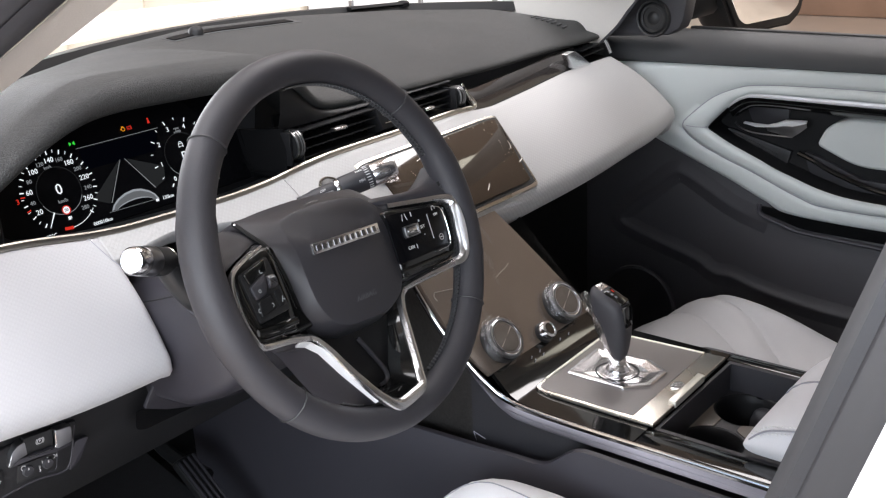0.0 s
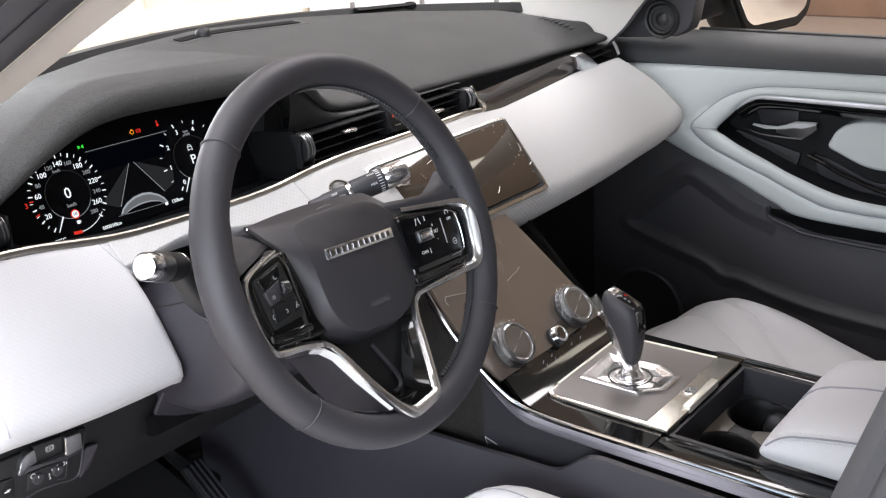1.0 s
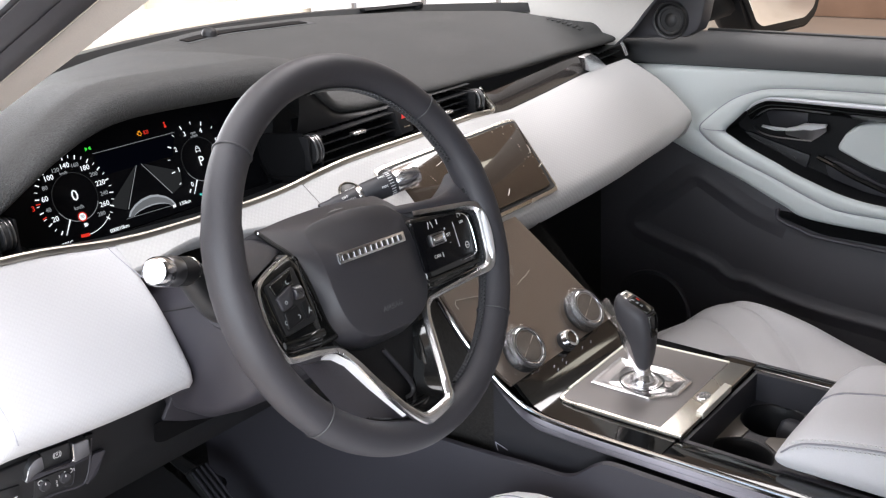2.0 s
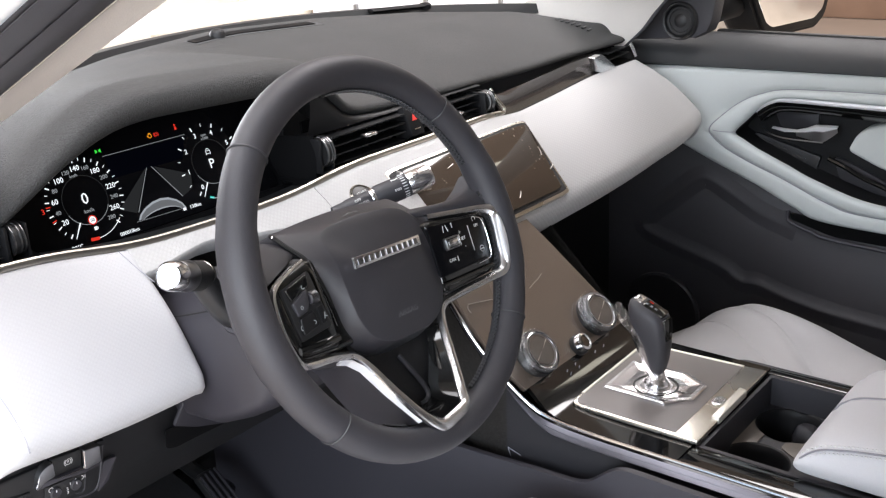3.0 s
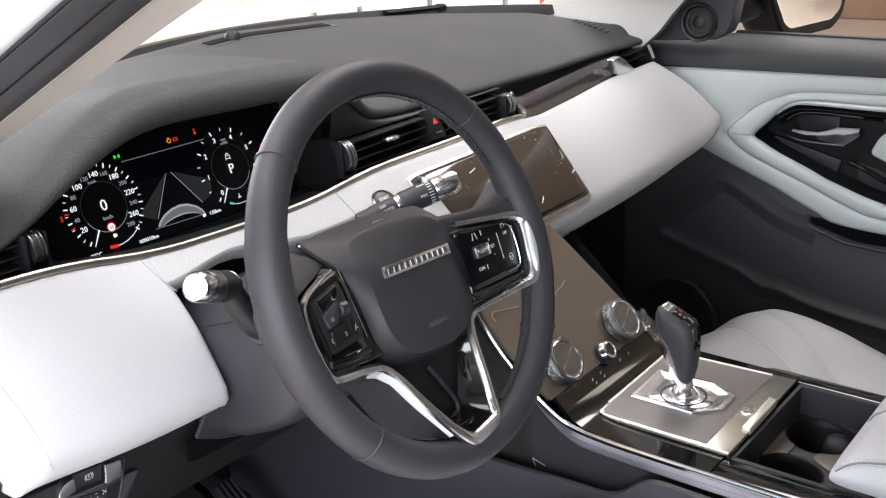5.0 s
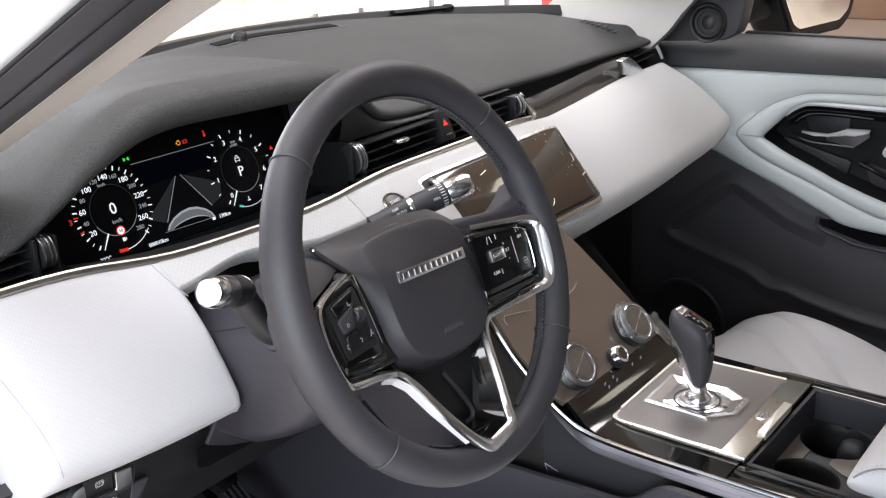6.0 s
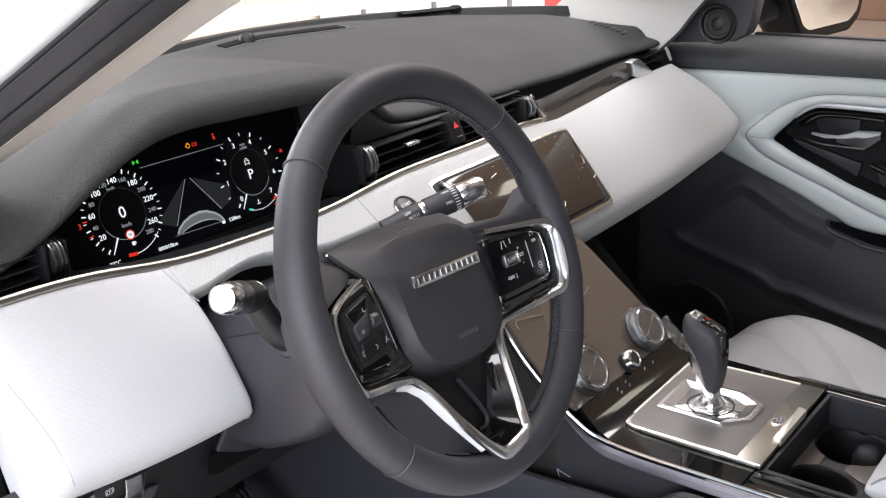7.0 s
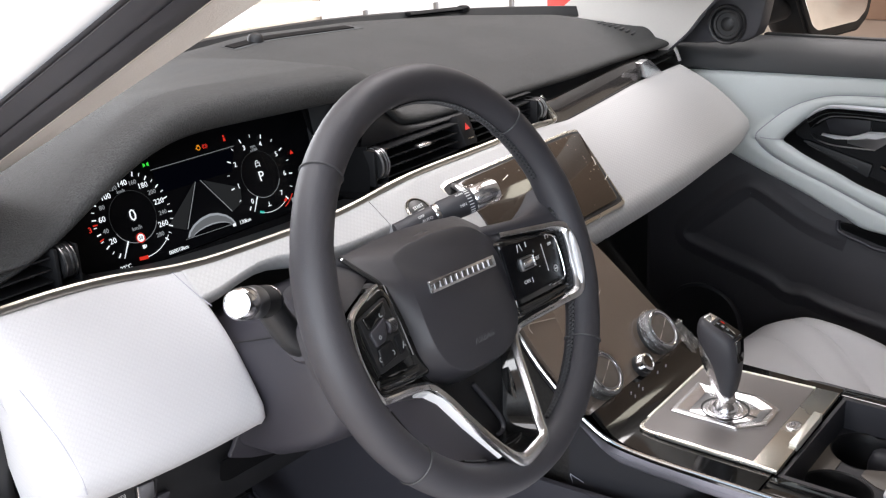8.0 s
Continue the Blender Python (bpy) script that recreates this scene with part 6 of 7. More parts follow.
for x in (-0.0800, 0.0650):
    DF = frame_on((x, 0.0415, 0.754), (1, 0, 0), (0, -0.76, 0.645)) @ flat((0, 0, 0.006))
    k = part("climate_dial", lathe([(0.0275, 0), (0.0280, 0.009), (0.0272, 0.0115), (0.0250, 0.0122), (0.0245, 0.0115)], DF, 44), DIM_METAL, con, "film-wrapped metal climate dial")
    part("dial_ring", lathe([(0.0250, 0.0105), (0.0250, 0.0124), (0.0240, 0.0130), (0.0228, 0.0126), (0.0224, 0.0105)], DF, 44), CHROME, k, "thin bright dial ring")
    part("dial_face", lathe([(0.0224, 0.008), (0.0224, 0.0114), (0.018, 0.0116)], DF, 36), DIAL_FACE, k, "dark dial display")
    part("dial_base", lathe([(0.0294, -0.006), (0.0294, 0.0055), (0.0280, 0.0070)], DF, 40), SHADE, k, "black dial base")
    part("dial_knurl", joined(*[moved(box(0.0274, 0.0286, -0.0007, 0.0007, 0.004, 0.0105), DF @ Matrix.Rotation(2 * math.pi * i / 48, 4, "Z")) for i in range(48)]), DIM_METAL, k, smooth=False)
CREASES = [[(-0.131, 0.102, 0.829), (-0.118, 0.1, 0.827), (-0.107, 0.099, 0.825), (-0.085, 0.096, 0.821)], [(-0.014, 0.089, 0.813), (-0.0, 0.091, 0.816), (0.01, 0.092, 0.817), (0.022, 0.095, 0.82)], [(-0.131, 0.102, 0.828), (-0.135, 0.099, 0.825), (-0.134, 0.095, 0.82)]]
rng = random.Random(11)
rows = [[(w * 0.985 * k, y, z) for k in spaced(-1, 1, 31)] for _, (y, z, w) in enumerate([(a * (1 - q) + c * q, b * (1 - q) + d * q, e * (1 - q) + f * q) for (a, b, e), (c, d, f) in zip(CLIM, CLIM[1:]) for q in (0, 0.25, 0.5, 0.75)])]
folds = [(rng.uniform(-0.08, 0.08), rng.uniform(0.03, 0.15), rng.uniform(0, 3.14), rng.uniform(0.6, 1.6)) for _ in range(16)]
lift = lambda x, y: 0.0016 + 0.0012 * sum(s * max(0, 1 - abs((x - a) * math.cos(q) + (y - b) * math.sin(q)) / 0.004) * math.exp(-(((x - a) ** 2 + (y - b) ** 2) / 0.0006)) for a, b, q, s in folds)
part("film", grid([[(x, y - 0.76 * lift(x, y), z + 0.645 * lift(x, y)) for x, y, z in row] for row in rows]), CLEAR, con, "clear protective film over the climate panel")
for x in (-0.0800, 0.0650):
    DF = frame_on((x, 0.0415, 0.754), (1, 0, 0), (0, -0.76, 0.645)) @ flat((0, 0, 0.006))
    ring = []
    for r, h in ((0.0268, 0.0136), (0.0292, 0.0128), (0.0318, 0.0070), (0.0345, 0.0026)):
        ring.append([DF @ Vector(((r + rng.uniform(-0.0009, 0.0009) * (r > 0.026)) * math.cos(2 * math.pi * j / 36), (r + rng.uniform(-0.0009, 0.0009)) * math.sin(2 * math.pi * j / 36), h + rng.uniform(-0.0006, 0.0006))) for j in range(36)])
    # Pale slivers laid on the face as painted glints.
    glints = [moved(slab([(0.002, -0.0002), (0.0195, -0.0011), (0.019, 0.0005)], Matrix.Identity(4), 0.0003), DF @ flat((0, 0, 0.0118)) @ Matrix.Rotation(radians(q), 4, "Z")) for q in (28, 206)]
    part("face_glints", joined(*glints), FILM_SCUFF, con, "pale slivers drawn as glints on the dial film", smooth=False)
    part("dial_film", grid(ring, close_v=True), WRAP, con, "crumpled clear film round the dial", angle=20)
part("film_crumple", grid([[(0.100 + 0.030 * b + 0.012 * a, 0.040 - 0.040 * a - rng.uniform(0.0005, 0.003), 0.751 - 0.043 * a + rng.uniform(0.0005, 0.003)) for b in spaced(0, 1, 7)] for a in spaced(0, 1, 12)]), CRUMPLE, con, "crumpled loose edge of the film", angle=10)
for line in CREASES:
    part("film_crease", sweep(line, 0.0005, 0.0006, 16, 6), FILM_SCUFF, con, "pale crease in the film")
KF = frame_on((0.002, 0.027, 0.7385), (1, 0, 0), (0, -0.76, 0.645))
part("centre_knob", lathe([(0.0125, 0), (0.0125, 0.012), (0.0115, 0.015), (0.0085, 0.016), (0.008, 0.0145)], KF, 36), CHROME, con, "small film-wrapped metal knob")
part("knob_face", lathe([(0.0079, 0.012), (0.0079, 0.0148), (0.006, 0.015)], KF, 28), SCREEN, con)
part("knob_base", lathe([(0.0140, 0.0), (0.0140, 0.006), (0.0126, 0.007)], KF, 36), SHADE, con)
MF = frame_on((0, 0.0125, 0.7245), (1, 0, 0), (0, -0.66, 0.75))
part("deck_marks", joined(*[slab([(u + d, v + 0.6 * d), (u + d + 0.0009, v + 0.6 * d), (u + d + 0.0009, v + e + 0.6 * d), (u + d, v + e + 0.6 * d)], MF, 0.0006) for u, v in ((-0.047, 0.000), (-0.045, -0.006), (-0.026, 0.001), (-0.024, -0.005), (0.021, -0.001), (0.043, -0.001)) for d, e in ((0.0, 0.0014), (0.0016, 0.0017), (0.0032, 0.0013))]), THREAD, con, "small pale marks", smooth=False)
# selector plate
sp = thing("selector_plate", (0.017, -0.1, 0.706), "warm grey gear selector plate framed in champagne metal", "selector plate")
up = flat((0, 0, 0.7055))
part("frame", slab(rounded([(-0.091, -0.017), (0.109, -0.012), (0.119, -0.1835), (-0.090, -0.1865)], [0.018, 0.012, 0.002, 0.002], 8), up, 0.0045, 0.0012), CHAMPAGNE, sp, "champagne metal frame")
part("field", slab(rounded([(-0.0865, -0.0215), (0.105, -0.0170), (0.112, -0.1545), (-0.0850, -0.1575)], [0.015, 0.010, 0.001, 0.001], 8), up, 0.0052, 0.0006), PLATE, sp, "warm grey lacquered field")
part("edge_strip", sweep([(-0.06, -0.0185, 0.7103), (0.098, -0.0148, 0.7103), (0.1065, -0.0205, 0.7103), (0.1085, -0.040, 0.7103), (0.1145, -0.1545, 0.7103)], 0.0019, 0.0012, 40, 8, straight=True), CREAM_METAL, sp, "bright raised edge round the field")
part("grip", slab(rounded([(-0.033, -0.1770), (0.052, -0.1755), (0.050, -0.1860), (-0.033, -0.1870)], 0.002), up, 0.0085, 0.002), CREAM_METAL, sp)
part("emblem", moved(lathe([(0.0110, 0.0), (0.0110, 0.0052), (0.0104, 0.0056), (0.0060, 0.0054), (0.001, 0.0054)], Matrix.Identity(4), 32), flat((0.011, -0.1665, 0.7055)) @ Matrix.Diagonal((1.1, 0.75, 1, 1))), SATIN, sp, "oval metal emblem")
part("emblem_marks", joined(*[slab([(a, b), (a + 0.0042, b), (a + 0.0042, b + 0.0014), (a, b + 0.0014)], flat((0.011, -0.1665, 0.7107)), 0.0007) for a, b in ((-0.0075, 0.0020), (-0.001, 0.0030), (0.0045, 0.0010), (-0.006, -0.0012), (0.0, -0.0015), (-0.0045, -0.0045), (0.0020, -0.0048))]), DIM_METAL, sp, "raised emblem bars", smooth=False)
GATE = [(-0.037, -0.034), (0.047, -0.030), (0.052, -0.110), (0.034, -0.142), (-0.011, -0.1425), (-0.0365, -0.117)]
shr = lambda q, k: [(0.006 + (u - 0.006) * k, -0.084 + (v + 0.084) * k) for u, v in q]
gt = part("gate", grid([[Vector((u, v, 0.7055 + h)) for u, v in rounded(shr(GATE, k), 0.0025 * k, 3)] for k, h in ((1.0, 0.0052), (0.995, 0.0078), (0.965, 0.0092), (0.875, 0.0094), (0.85, 0.0088))], close_v=True), SATIN, sp, "bright faceted selector gate surround", angle=22)
part("gate_slope", grid([[Vector((u, v, 0.7055 + h)) for u, v in rounded(shr(GATE, k), 0.0022, 3)] for k, h in ((0.852, 0.0089), (0.66, 0.0058), (0.64, 0.0062), (0.05, 0.0062))], close_v=True), SATIN, gt, "mirror-bright sloping gate", angle=22)
part("gate_slot", lathe([(0.0285, 0.0060), (0.0285, 0.0068), (0.0262, 0.0068), (0.0262, 0.0060)], flat((0.004, -0.086, 0.7055)), 40), SHADE, gt, "dark slot round the ball")
part("gate_slot", box(0.003, 0.0055, -0.136, -0.112, 0.7112, 0.7120), SHADE, gt, smooth=False)
part("boot_ring", lathe([(0.0235, 0.0058), (0.0235, 0.0072), (0.0215, 0.0080), (0.0190, 0.0072)], flat((0.004, -0.086, 0.7055)), 40), SATIN, gt)
gl = thing("gear_lever", (0.006, -0.083, 0.713), "black and chrome gear lever standing on the selector plate", "gear lever")
part("ball", lathe([(0.0160, 0.002), (0.0168, 0.006), (0.0150, 0.011), (0.0115, 0.015), (0.009, 0.018)], flat((0.003, -0.087, 0.708)), 30), SATIN, gl)


def stack(sections, m=Matrix.Identity(4), n=24, power=2.6):
    """A body lofted through level sections (x, y, z, half width, half depth)."""
    rows = []
    for x, y, z, a, b in sections:
        row = []
        for j in range(n):
            q = 2 * math.pi * j / n
            c, s = math.cos(q), math.sin(q)
            row.append(m @ Vector((x + a * math.copysign(abs(c) ** (2 / power), c), y + b * math.copysign(abs(s) ** (2 / power), s), z)))
        rows.append(row)
    return grid(rows, close_v=True, caps=True)


def tilted_stack(sections, n=24, power=2.6):
    """A body lofted through sections (x, y, z, half width, half depth, degrees of backward tilt)."""
    rows = []
    for x, y, z, a, b, tilt in sections:
        m = flat((x, y, z)) @ Matrix.Rotation(radians(tilt), 4, "X")
        row = []
        for j in range(n):
            c, s = math.cos(2 * math.pi * j / n), math.sin(2 * math.pi * j / n)
            row.append(m @ Vector((a * math.copysign(abs(c) ** (2 / power), c), b * math.copysign(abs(s) ** (2 / power), s), 0)))
        rows.append(row)
    return grid(rows, close_v=True, caps=True)


part("neck", tilted_stack([(0.003, -0.088, 0.720, 0.0085, 0.009, 0), (0.003, -0.087, 0.727, 0.010, 0.011, 0), (0.003, -0.083, 0.738, 0.0098, 0.0120, 0), (0.002, -0.0770, 0.755, 0.0112, 0.0145, 5), (0.0015, -0.0705, 0.775, 0.0130, 0.0170, 10), (0.002, -0.0675, 0.788, 0.0135, 0.0150, 15), (0.003, -0.072, 0.800, 0.0110, 0.010, 20)]), SATIN, gl, "bright chrome lever neck")
part("grip", tilted_stack([(0.003, -0.0900, 0.7300, 0.0075, 0.0050, 0), (0.003, -0.0895, 0.7370, 0.0115, 0.0085, 0), (0.003, -0.0885, 0.7520, 0.0140, 0.0125, 4), (0.003, -0.0862, 0.7670, 0.0158, 0.0165, 8), (0.003, -0.0822, 0.7800, 0.0172, 0.0215, 12), (0.003, -0.0780, 0.7900, 0.0185, 0.0260, 16), (0.003, -0.0762, 0.7990, 0.0190, 0.0275, 19), (0.003, -0.0755, 0.8080, 0.0188, 0.0272, 21), (0.003, -0.0755, 0.8145, 0.0174, 0.0254, 22), (0.003, -0.0755, 0.8188, 0.0130, 0.0212, 22), (0.003, -0.0755, 0.8205, 0.0060, 0.0120, 22)], 28, 3.0), RIM, gl, "black hide lever grip", angle=80)
LT = flat((0.003, -0.0755, 0.8204)) @ Matrix.Rotation(radians(22), 4, "X")
part("top_display", slab(rounded([(-0.0095, -0.024), (0.0095, -0.024), (0.0095, 0.006), (-0.0095, 0.006)], 0.003), LT @ flat((0, 0, -0.003)), 0.0036, 0.001), GLOSS, gl, "glossy black selector display")
part("lock_button", slab(rounded([(-0.0085, 0.008), (0.0085, 0.008), (0.008, 0.019), (-0.008, 0.019)], 0.002), LT @ flat((0, 0, -0.004)), 0.0052, 0.001), SATIN, gl, "satin unlock button")
part("gear_mark", text_bm("P", 0.006, LT @ flat((0, 0.0135, 0.0014))), SHADE, gl, smooth=False)
for i, s in enumerate("RND"):
    part("gear_mark", text_bm(s, 0.005, LT @ flat((-0.003, 0.002 - 0.0065 * i, 0.0009))), LIT_DIM, gl, smooth=False)
part("red_mark", slab([(0.004, -0.003), (0.005, -0.003), (0.005, 0.002), (0.004, 0.002)], LT @ flat((0, 0, 0.0007)), 0.0003), LIT_RED, gl, smooth=False)
part("release", slab(rounded([(-0.0085, -0.016), (0.0085, -0.016), (0.010, 0.013), (-0.010, 0.013)], 0.004), frame_on((0.003, -0.0990, 0.7940), (1, 0, 0), (0, -0.98, 0.10)), 0.003, 0.001), GLOSS, gl, "glossy black rear inlay")
# cup holder well
cw = thing("cup_holder", (0.02, -0.25, 0.6), "dark cup holder well behind the selector plate", "cup holder")
for q in ((-0.0895, -0.083, -0.50, -0.1870, 0.60, 0.7035), (0.117, 0.1235, -0.50, -0.1870, 0.60, 0.7035), (-0.083, 0.117, -0.1915, -0.1870, 0.60, 0.703)):
    part("wall", box(*q), PLASTIC, cw, smooth=False)
part("base", box(-0.0895, 0.1235, -0.51, -0.1835, 0.592, 0.6), PLASTIC, cw, smooth=False)
CUPS = ((0.077, -0.2335, 0.0410), (-0.024, -0.228, 0.0400))
ring_of = lambda x, y, r: [(x + r * math.cos(q), y + r * math.sin(q)) for q in spaced(0, 2 * math.pi * 39 / 40, 40)]
bm = bmesh.new()
for loop in [[(-0.083, -0.50), (0.117, -0.50), (0.117, -0.1885), (-0.083, -0.1885)]] + [ring_of(*q) for q in CUPS]:
    vs = [bm.verts.new((x, y, 0.665)) for x, y in loop]
    for p, q in zip(vs, vs[1:] + vs[:1]):
        bm.edges.new((p, q))
bmesh.ops.triangle_fill(bm, edges=list(bm.edges), use_beauty=True, use_dissolve=False, normal=(0, 0, 1))
made = bmesh.ops.extrude_face_region(bm, geom=list(bm.faces))
bmesh.ops.translate(bm, verts=[v for v in made["geom"] if isinstance(v, bmesh.types.BMVert)], vec=(0, 0, -0.006))
bmesh.ops.recalc_face_normals(bm, faces=bm.faces)
part("divider", bm, PLASTIC, cw, "dark ledge with two cup openings", smooth=False)
far_arc = [(0.077 + 0.0425 * math.cos(radians(q)), -0.2335 + 0.0425 * math.sin(radians(q))) for q in spaced(96, 155, 10)]
near_arc = [(-0.024 + 0.0415 * math.cos(radians(q)), -0.228 + 0.0415 * math.sin(radians(q))) for q in spaced(18, 72, 10)]
part("rubber_mat", slab([(-0.011, -0.1890), (0.0735, -0.1890)] + far_arc + near_arc, flat((0, 0, 0.6652)), 0.0016, 0.0006), CUP, cw, "brown-tinted rubber mat")
part("rubber_mat", slab(rounded([(0.020, -0.243), (0.035, -0.243), (0.043, -0.262), (0.054, -0.274), (0.050, -0.295), (0.0, -0.295), (0.006, -0.264)], 0.004), flat((0, 0, 0.6652)), 0.0016, 0.0006), CUP, cw, "brown-tinted rubber mat")
for x, y, r in CUPS:
    prof = [(r - 0.0005, 0.0618), (r + 0.0015, 0.0632), (r - 0.0006, 0.0612), (r - 0.003, 0.050), (r - 0.006, 0.008), (r - 0.010, 0.003), (0.003, 0.003)]
    part("cup_ring", grid([[Vector((x + q * math.cos(a), y + q * math.sin(a), 0.603 + h)) for a in spaced(0, 2 * math.pi * 43 / 44, 44)] for q, h in prof], close_v=True), DUSK, cw)
part("cup_grip", stack([(0.104, -0.246, 0.607, 0.012, 0.019), (0.103, -0.246, 0.640, 0.012, 0.018), (0.104, -0.246, 0.652, 0.009, 0.014), (0.106, -0.246, 0.656, 0.005, 0.008)]), PLASTIC, cw, "rounded rubber cup grip")
ar = thing("armrest", (0.02, -0.40, 0.69), "pale grey stitched hide armrest on the console", "armrest")
ARM_TOP = [(-0.30, 0.733), (-0.305, 0.739), (-0.315, 0.747), (-0.325, 0.752), (-0.353, 0.759), (-0.38, 0.764), (-0.405, 0.768), (-0.50, 0.776), (-0.64, 0.780)]
arm_top = lambda y: table(ARM_TOP[::-1], y)
rows = []
for y, k in ((-0.294, 0.25), (-0.2945, 0.5), (-0.297, 0.72), (-0.301, 0.87), (-0.307, 0.96), (-0.316, 1.0), (-0.33, 1.0), (-0.36, 1.0), (-0.40, 1.0), (-0.46, 1.0), (-0.54, 1.0), (-0.62, 1.0)):
    top, bot = arm_top(y), 0.708
    row = []
    for u, v in rounded([(-0.086, bot), (-0.090, bot + 0.014), (-0.082, top - 0.005), (-0.05, top + 0.001), (0.10, top + 0.001), (0.132, top - 0.005), (0.142, bot + 0.014), (0.138, bot)], [0.004, 0.01, 0.014, 0.03, 0.03, 0.014, 0.01, 0.004], 4):
        row.append((0.026 + (u - 0.026) * (0.95 + 0.05 * k), y, 0.716 + (v - 0.716) * k))
    rows.append(row)
part("pad", grid(rows, close_v=True, caps=True), WINDOW_LIT_HIDE, ar, "pale grey hide pad", angle=80)
edge_at = lambda y: Vector((-0.0845, y, arm_top(y) - 0.0085))
part("seam", sweep([edge_at(y) for y in spaced(-0.300, -0.56, 30)], 0.0011, 0.0011, 60, 6), THREAD, ar)
for d in (-0.0042, 0.0042):
    part("stitching", joined(*[moved(box(-0.0007, 0.0007, -0.0012, 0.0012, -0.0007, 0.0007), Matrix.Translation(edge_at(-0.303 - 0.0046 * i) + Vector((0.0004 + 0.25 * d, 0, d)))) for i in range(54)]), PRINT, ar, "white stitching", smooth=False)
part("lid_joint", sweep([(0.027, -0.2945, 0.722)] + [(0.027, y, arm_top(y) + 0.0012) for y in (-0.303, -0.31, -0.325, -0.353, -0.38, -0.45, -0.56)], 0.0012, 0.0012, 50, 6), THREAD, ar)


# ---- seats ----
def seat_cushion(name, cx, yf, top, label, width=0.25, lift=0.03, fall=0.05, seams=(), mat=SEAT_HIDE):
    s = thing(name, (cx, yf - 0.25, 0.30), label, "car seat")
    rows = []
    for u in spaced(-1, 1, 41):
        row = []
        for v in spaced(0, 1, 30):
            x = cx + width * u * (0.86 + 0.14 * min(1, v * 3))
            y = yf - 0.50 * v - 0.03 * u * u * (1 - v)
            edge = max(0, abs(u) - 0.60) / 0.40
            z = top + lift * math.exp(-((abs(u) - 0.72) / 0.20) ** 2) - 0.12 * max(0, abs(u) - 0.86) ** 1.2 / 0.14 ** 0.2 * 1.6 - 0.008 * (abs(abs(u) - 0.55) < 0.03) - fall * v
            z -= 0.10 * max(0, 0.22 - v) ** 2 / 0.22 ** 2 * (1 if v < 0.22 else 0)
            z += 0.012 * math.cos(u * 1.4) - 0.006 * (abs(v - 0.32) < 0.02) * (abs(u) < 0.55)
            row.append((x, y, z))
        p0, p1 = row[0], row[-1]
        rows.append([(p0[0], p0[1] - 0.06, top - 0.27), (p0[0], p0[1] + 0.004, top - 0.18), (p0[0], p0[1] + 0.006, p0[2] - 0.03)] + row + [(p1[0], p1[1], top - 0.27)])
    bm = grid(rows)
    bmesh.ops.smooth_vert(bm, verts=bm.verts, factor=0.5, use_axis_x=True, use_axis_y=True, use_axis_z=True)
    tree = BVHTree.FromBMesh(bm)
    c = part("cushion", bm, mat, s, "", angle=80)
    for line in seams:
        pts = [(tree.ray_cast(Vector((x, y, 1.2)), Vector((0, 0, -1)))[0] or Vector((x, y, top))) + Vector((0, 0, 0.0006)) for x, y, _ in curve_through([(x, y, 0) for x, y in line], 30)]
        part("seam", sweep(pts, 0.0008, 0.0008, 60, 6), THREAD, c)
    part("base", box(cx - width * 0.8, cx + width * 0.8, yf - 0.5, yf - 0.06, 0.31, top - 0.20, 0.02), PLASTIC, s)
    return s


# passenger cushion: pan and bolster heights from the front edge to the rear, with sewn creases
PAN = [(0, 0.535), (0.05, 0.555), (0.12, 0.572), (0.2, 0.573), (0.35, 0.558), (0.6, 0.528), (1, 0.49)]
BOLSTER = [(0, 0.506), (0.05, 0.545), (0.10, 0.570), (0.18, 0.588), (0.26, 0.593), (0.36, 0.590), (0.48, 0.576), (0.60, 0.553), (0.74, 0.530), (1, 0.49)]
CREASE_LINES = [[(0.600, 0.090), (0.585, 0.030), (0.556, -0.040), (0.524, -0.092), (0.487, -0.135), (0.474, -0.150), (0.437, -0.152), (0.30, -0.150)], [(0.53, 0.108), (0.518, 0.036), (0.490, -0.022), (0.460, -0.066), (0.42, -0.105)], [(0.30, 0.118), (0.46, 0.104), (0.53, 0.090), (0.60, 0.055), (0.628, 0.0), (0.632, -0.10), (0.625, -0.25)]]
creases = [curve_through([(x - 0.012, y, 0) for x, y in q], 60) for q in CREASE_LINES]
ps = thing("passenger_seat", (0.40, -0.11, 0.30), "pale grey hide passenger seat cushion with sewn creases", "car seat")
rows = []
for u in spaced(-1, 1, 81):
    row = []
    for v in spaced(0, 1, 64):
        x, y = 0.388 + 0.262 * u * (0.96 + 0.04 * min(1, v * 4)), 0.140 - 0.50 * v - 0.022 * u * u * max(0, 1 - 3 * v)
        pan, crest = smooth_table(PAN, v, 0.02), smooth_table(BOLSTER, v, 0.02)
        z = pan + (crest - pan) * math.exp(-((abs(u) - 0.68) / 0.20) ** 2) - 0.115 * (max(0, abs(u) - 0.76) / 0.24) ** 2
        for q, deep in zip(creases, (0.0085, 0.0050, 0.0025)):
            d = min((p.x - x) ** 2 + (p.y - y) ** 2 for p in q)
            z -= deep * math.exp(-d / 0.00012)
        row.append((x, y, z))
    p0, p1 = row[0], row[-1]
    rows.append([(p0[0], p0[1] - 0.05, 0.30), (p0[0], p0[1] + 0.002, 0.42), (p0[0], p0[1] + 0.006, p0[2] - 0.025)] + row + [(p1[0], p1[1], 0.30)])
bm = grid(rows)
bmesh.ops.smooth_vert(bm, verts=bm.verts, factor=0.4, use_axis_x=True, use_axis_y=True, use_axis_z=True)
tree = BVHTree.FromBMesh(bm)
cushion = part("cushion", bm, SEAT_HIDE, ps, angle=80)
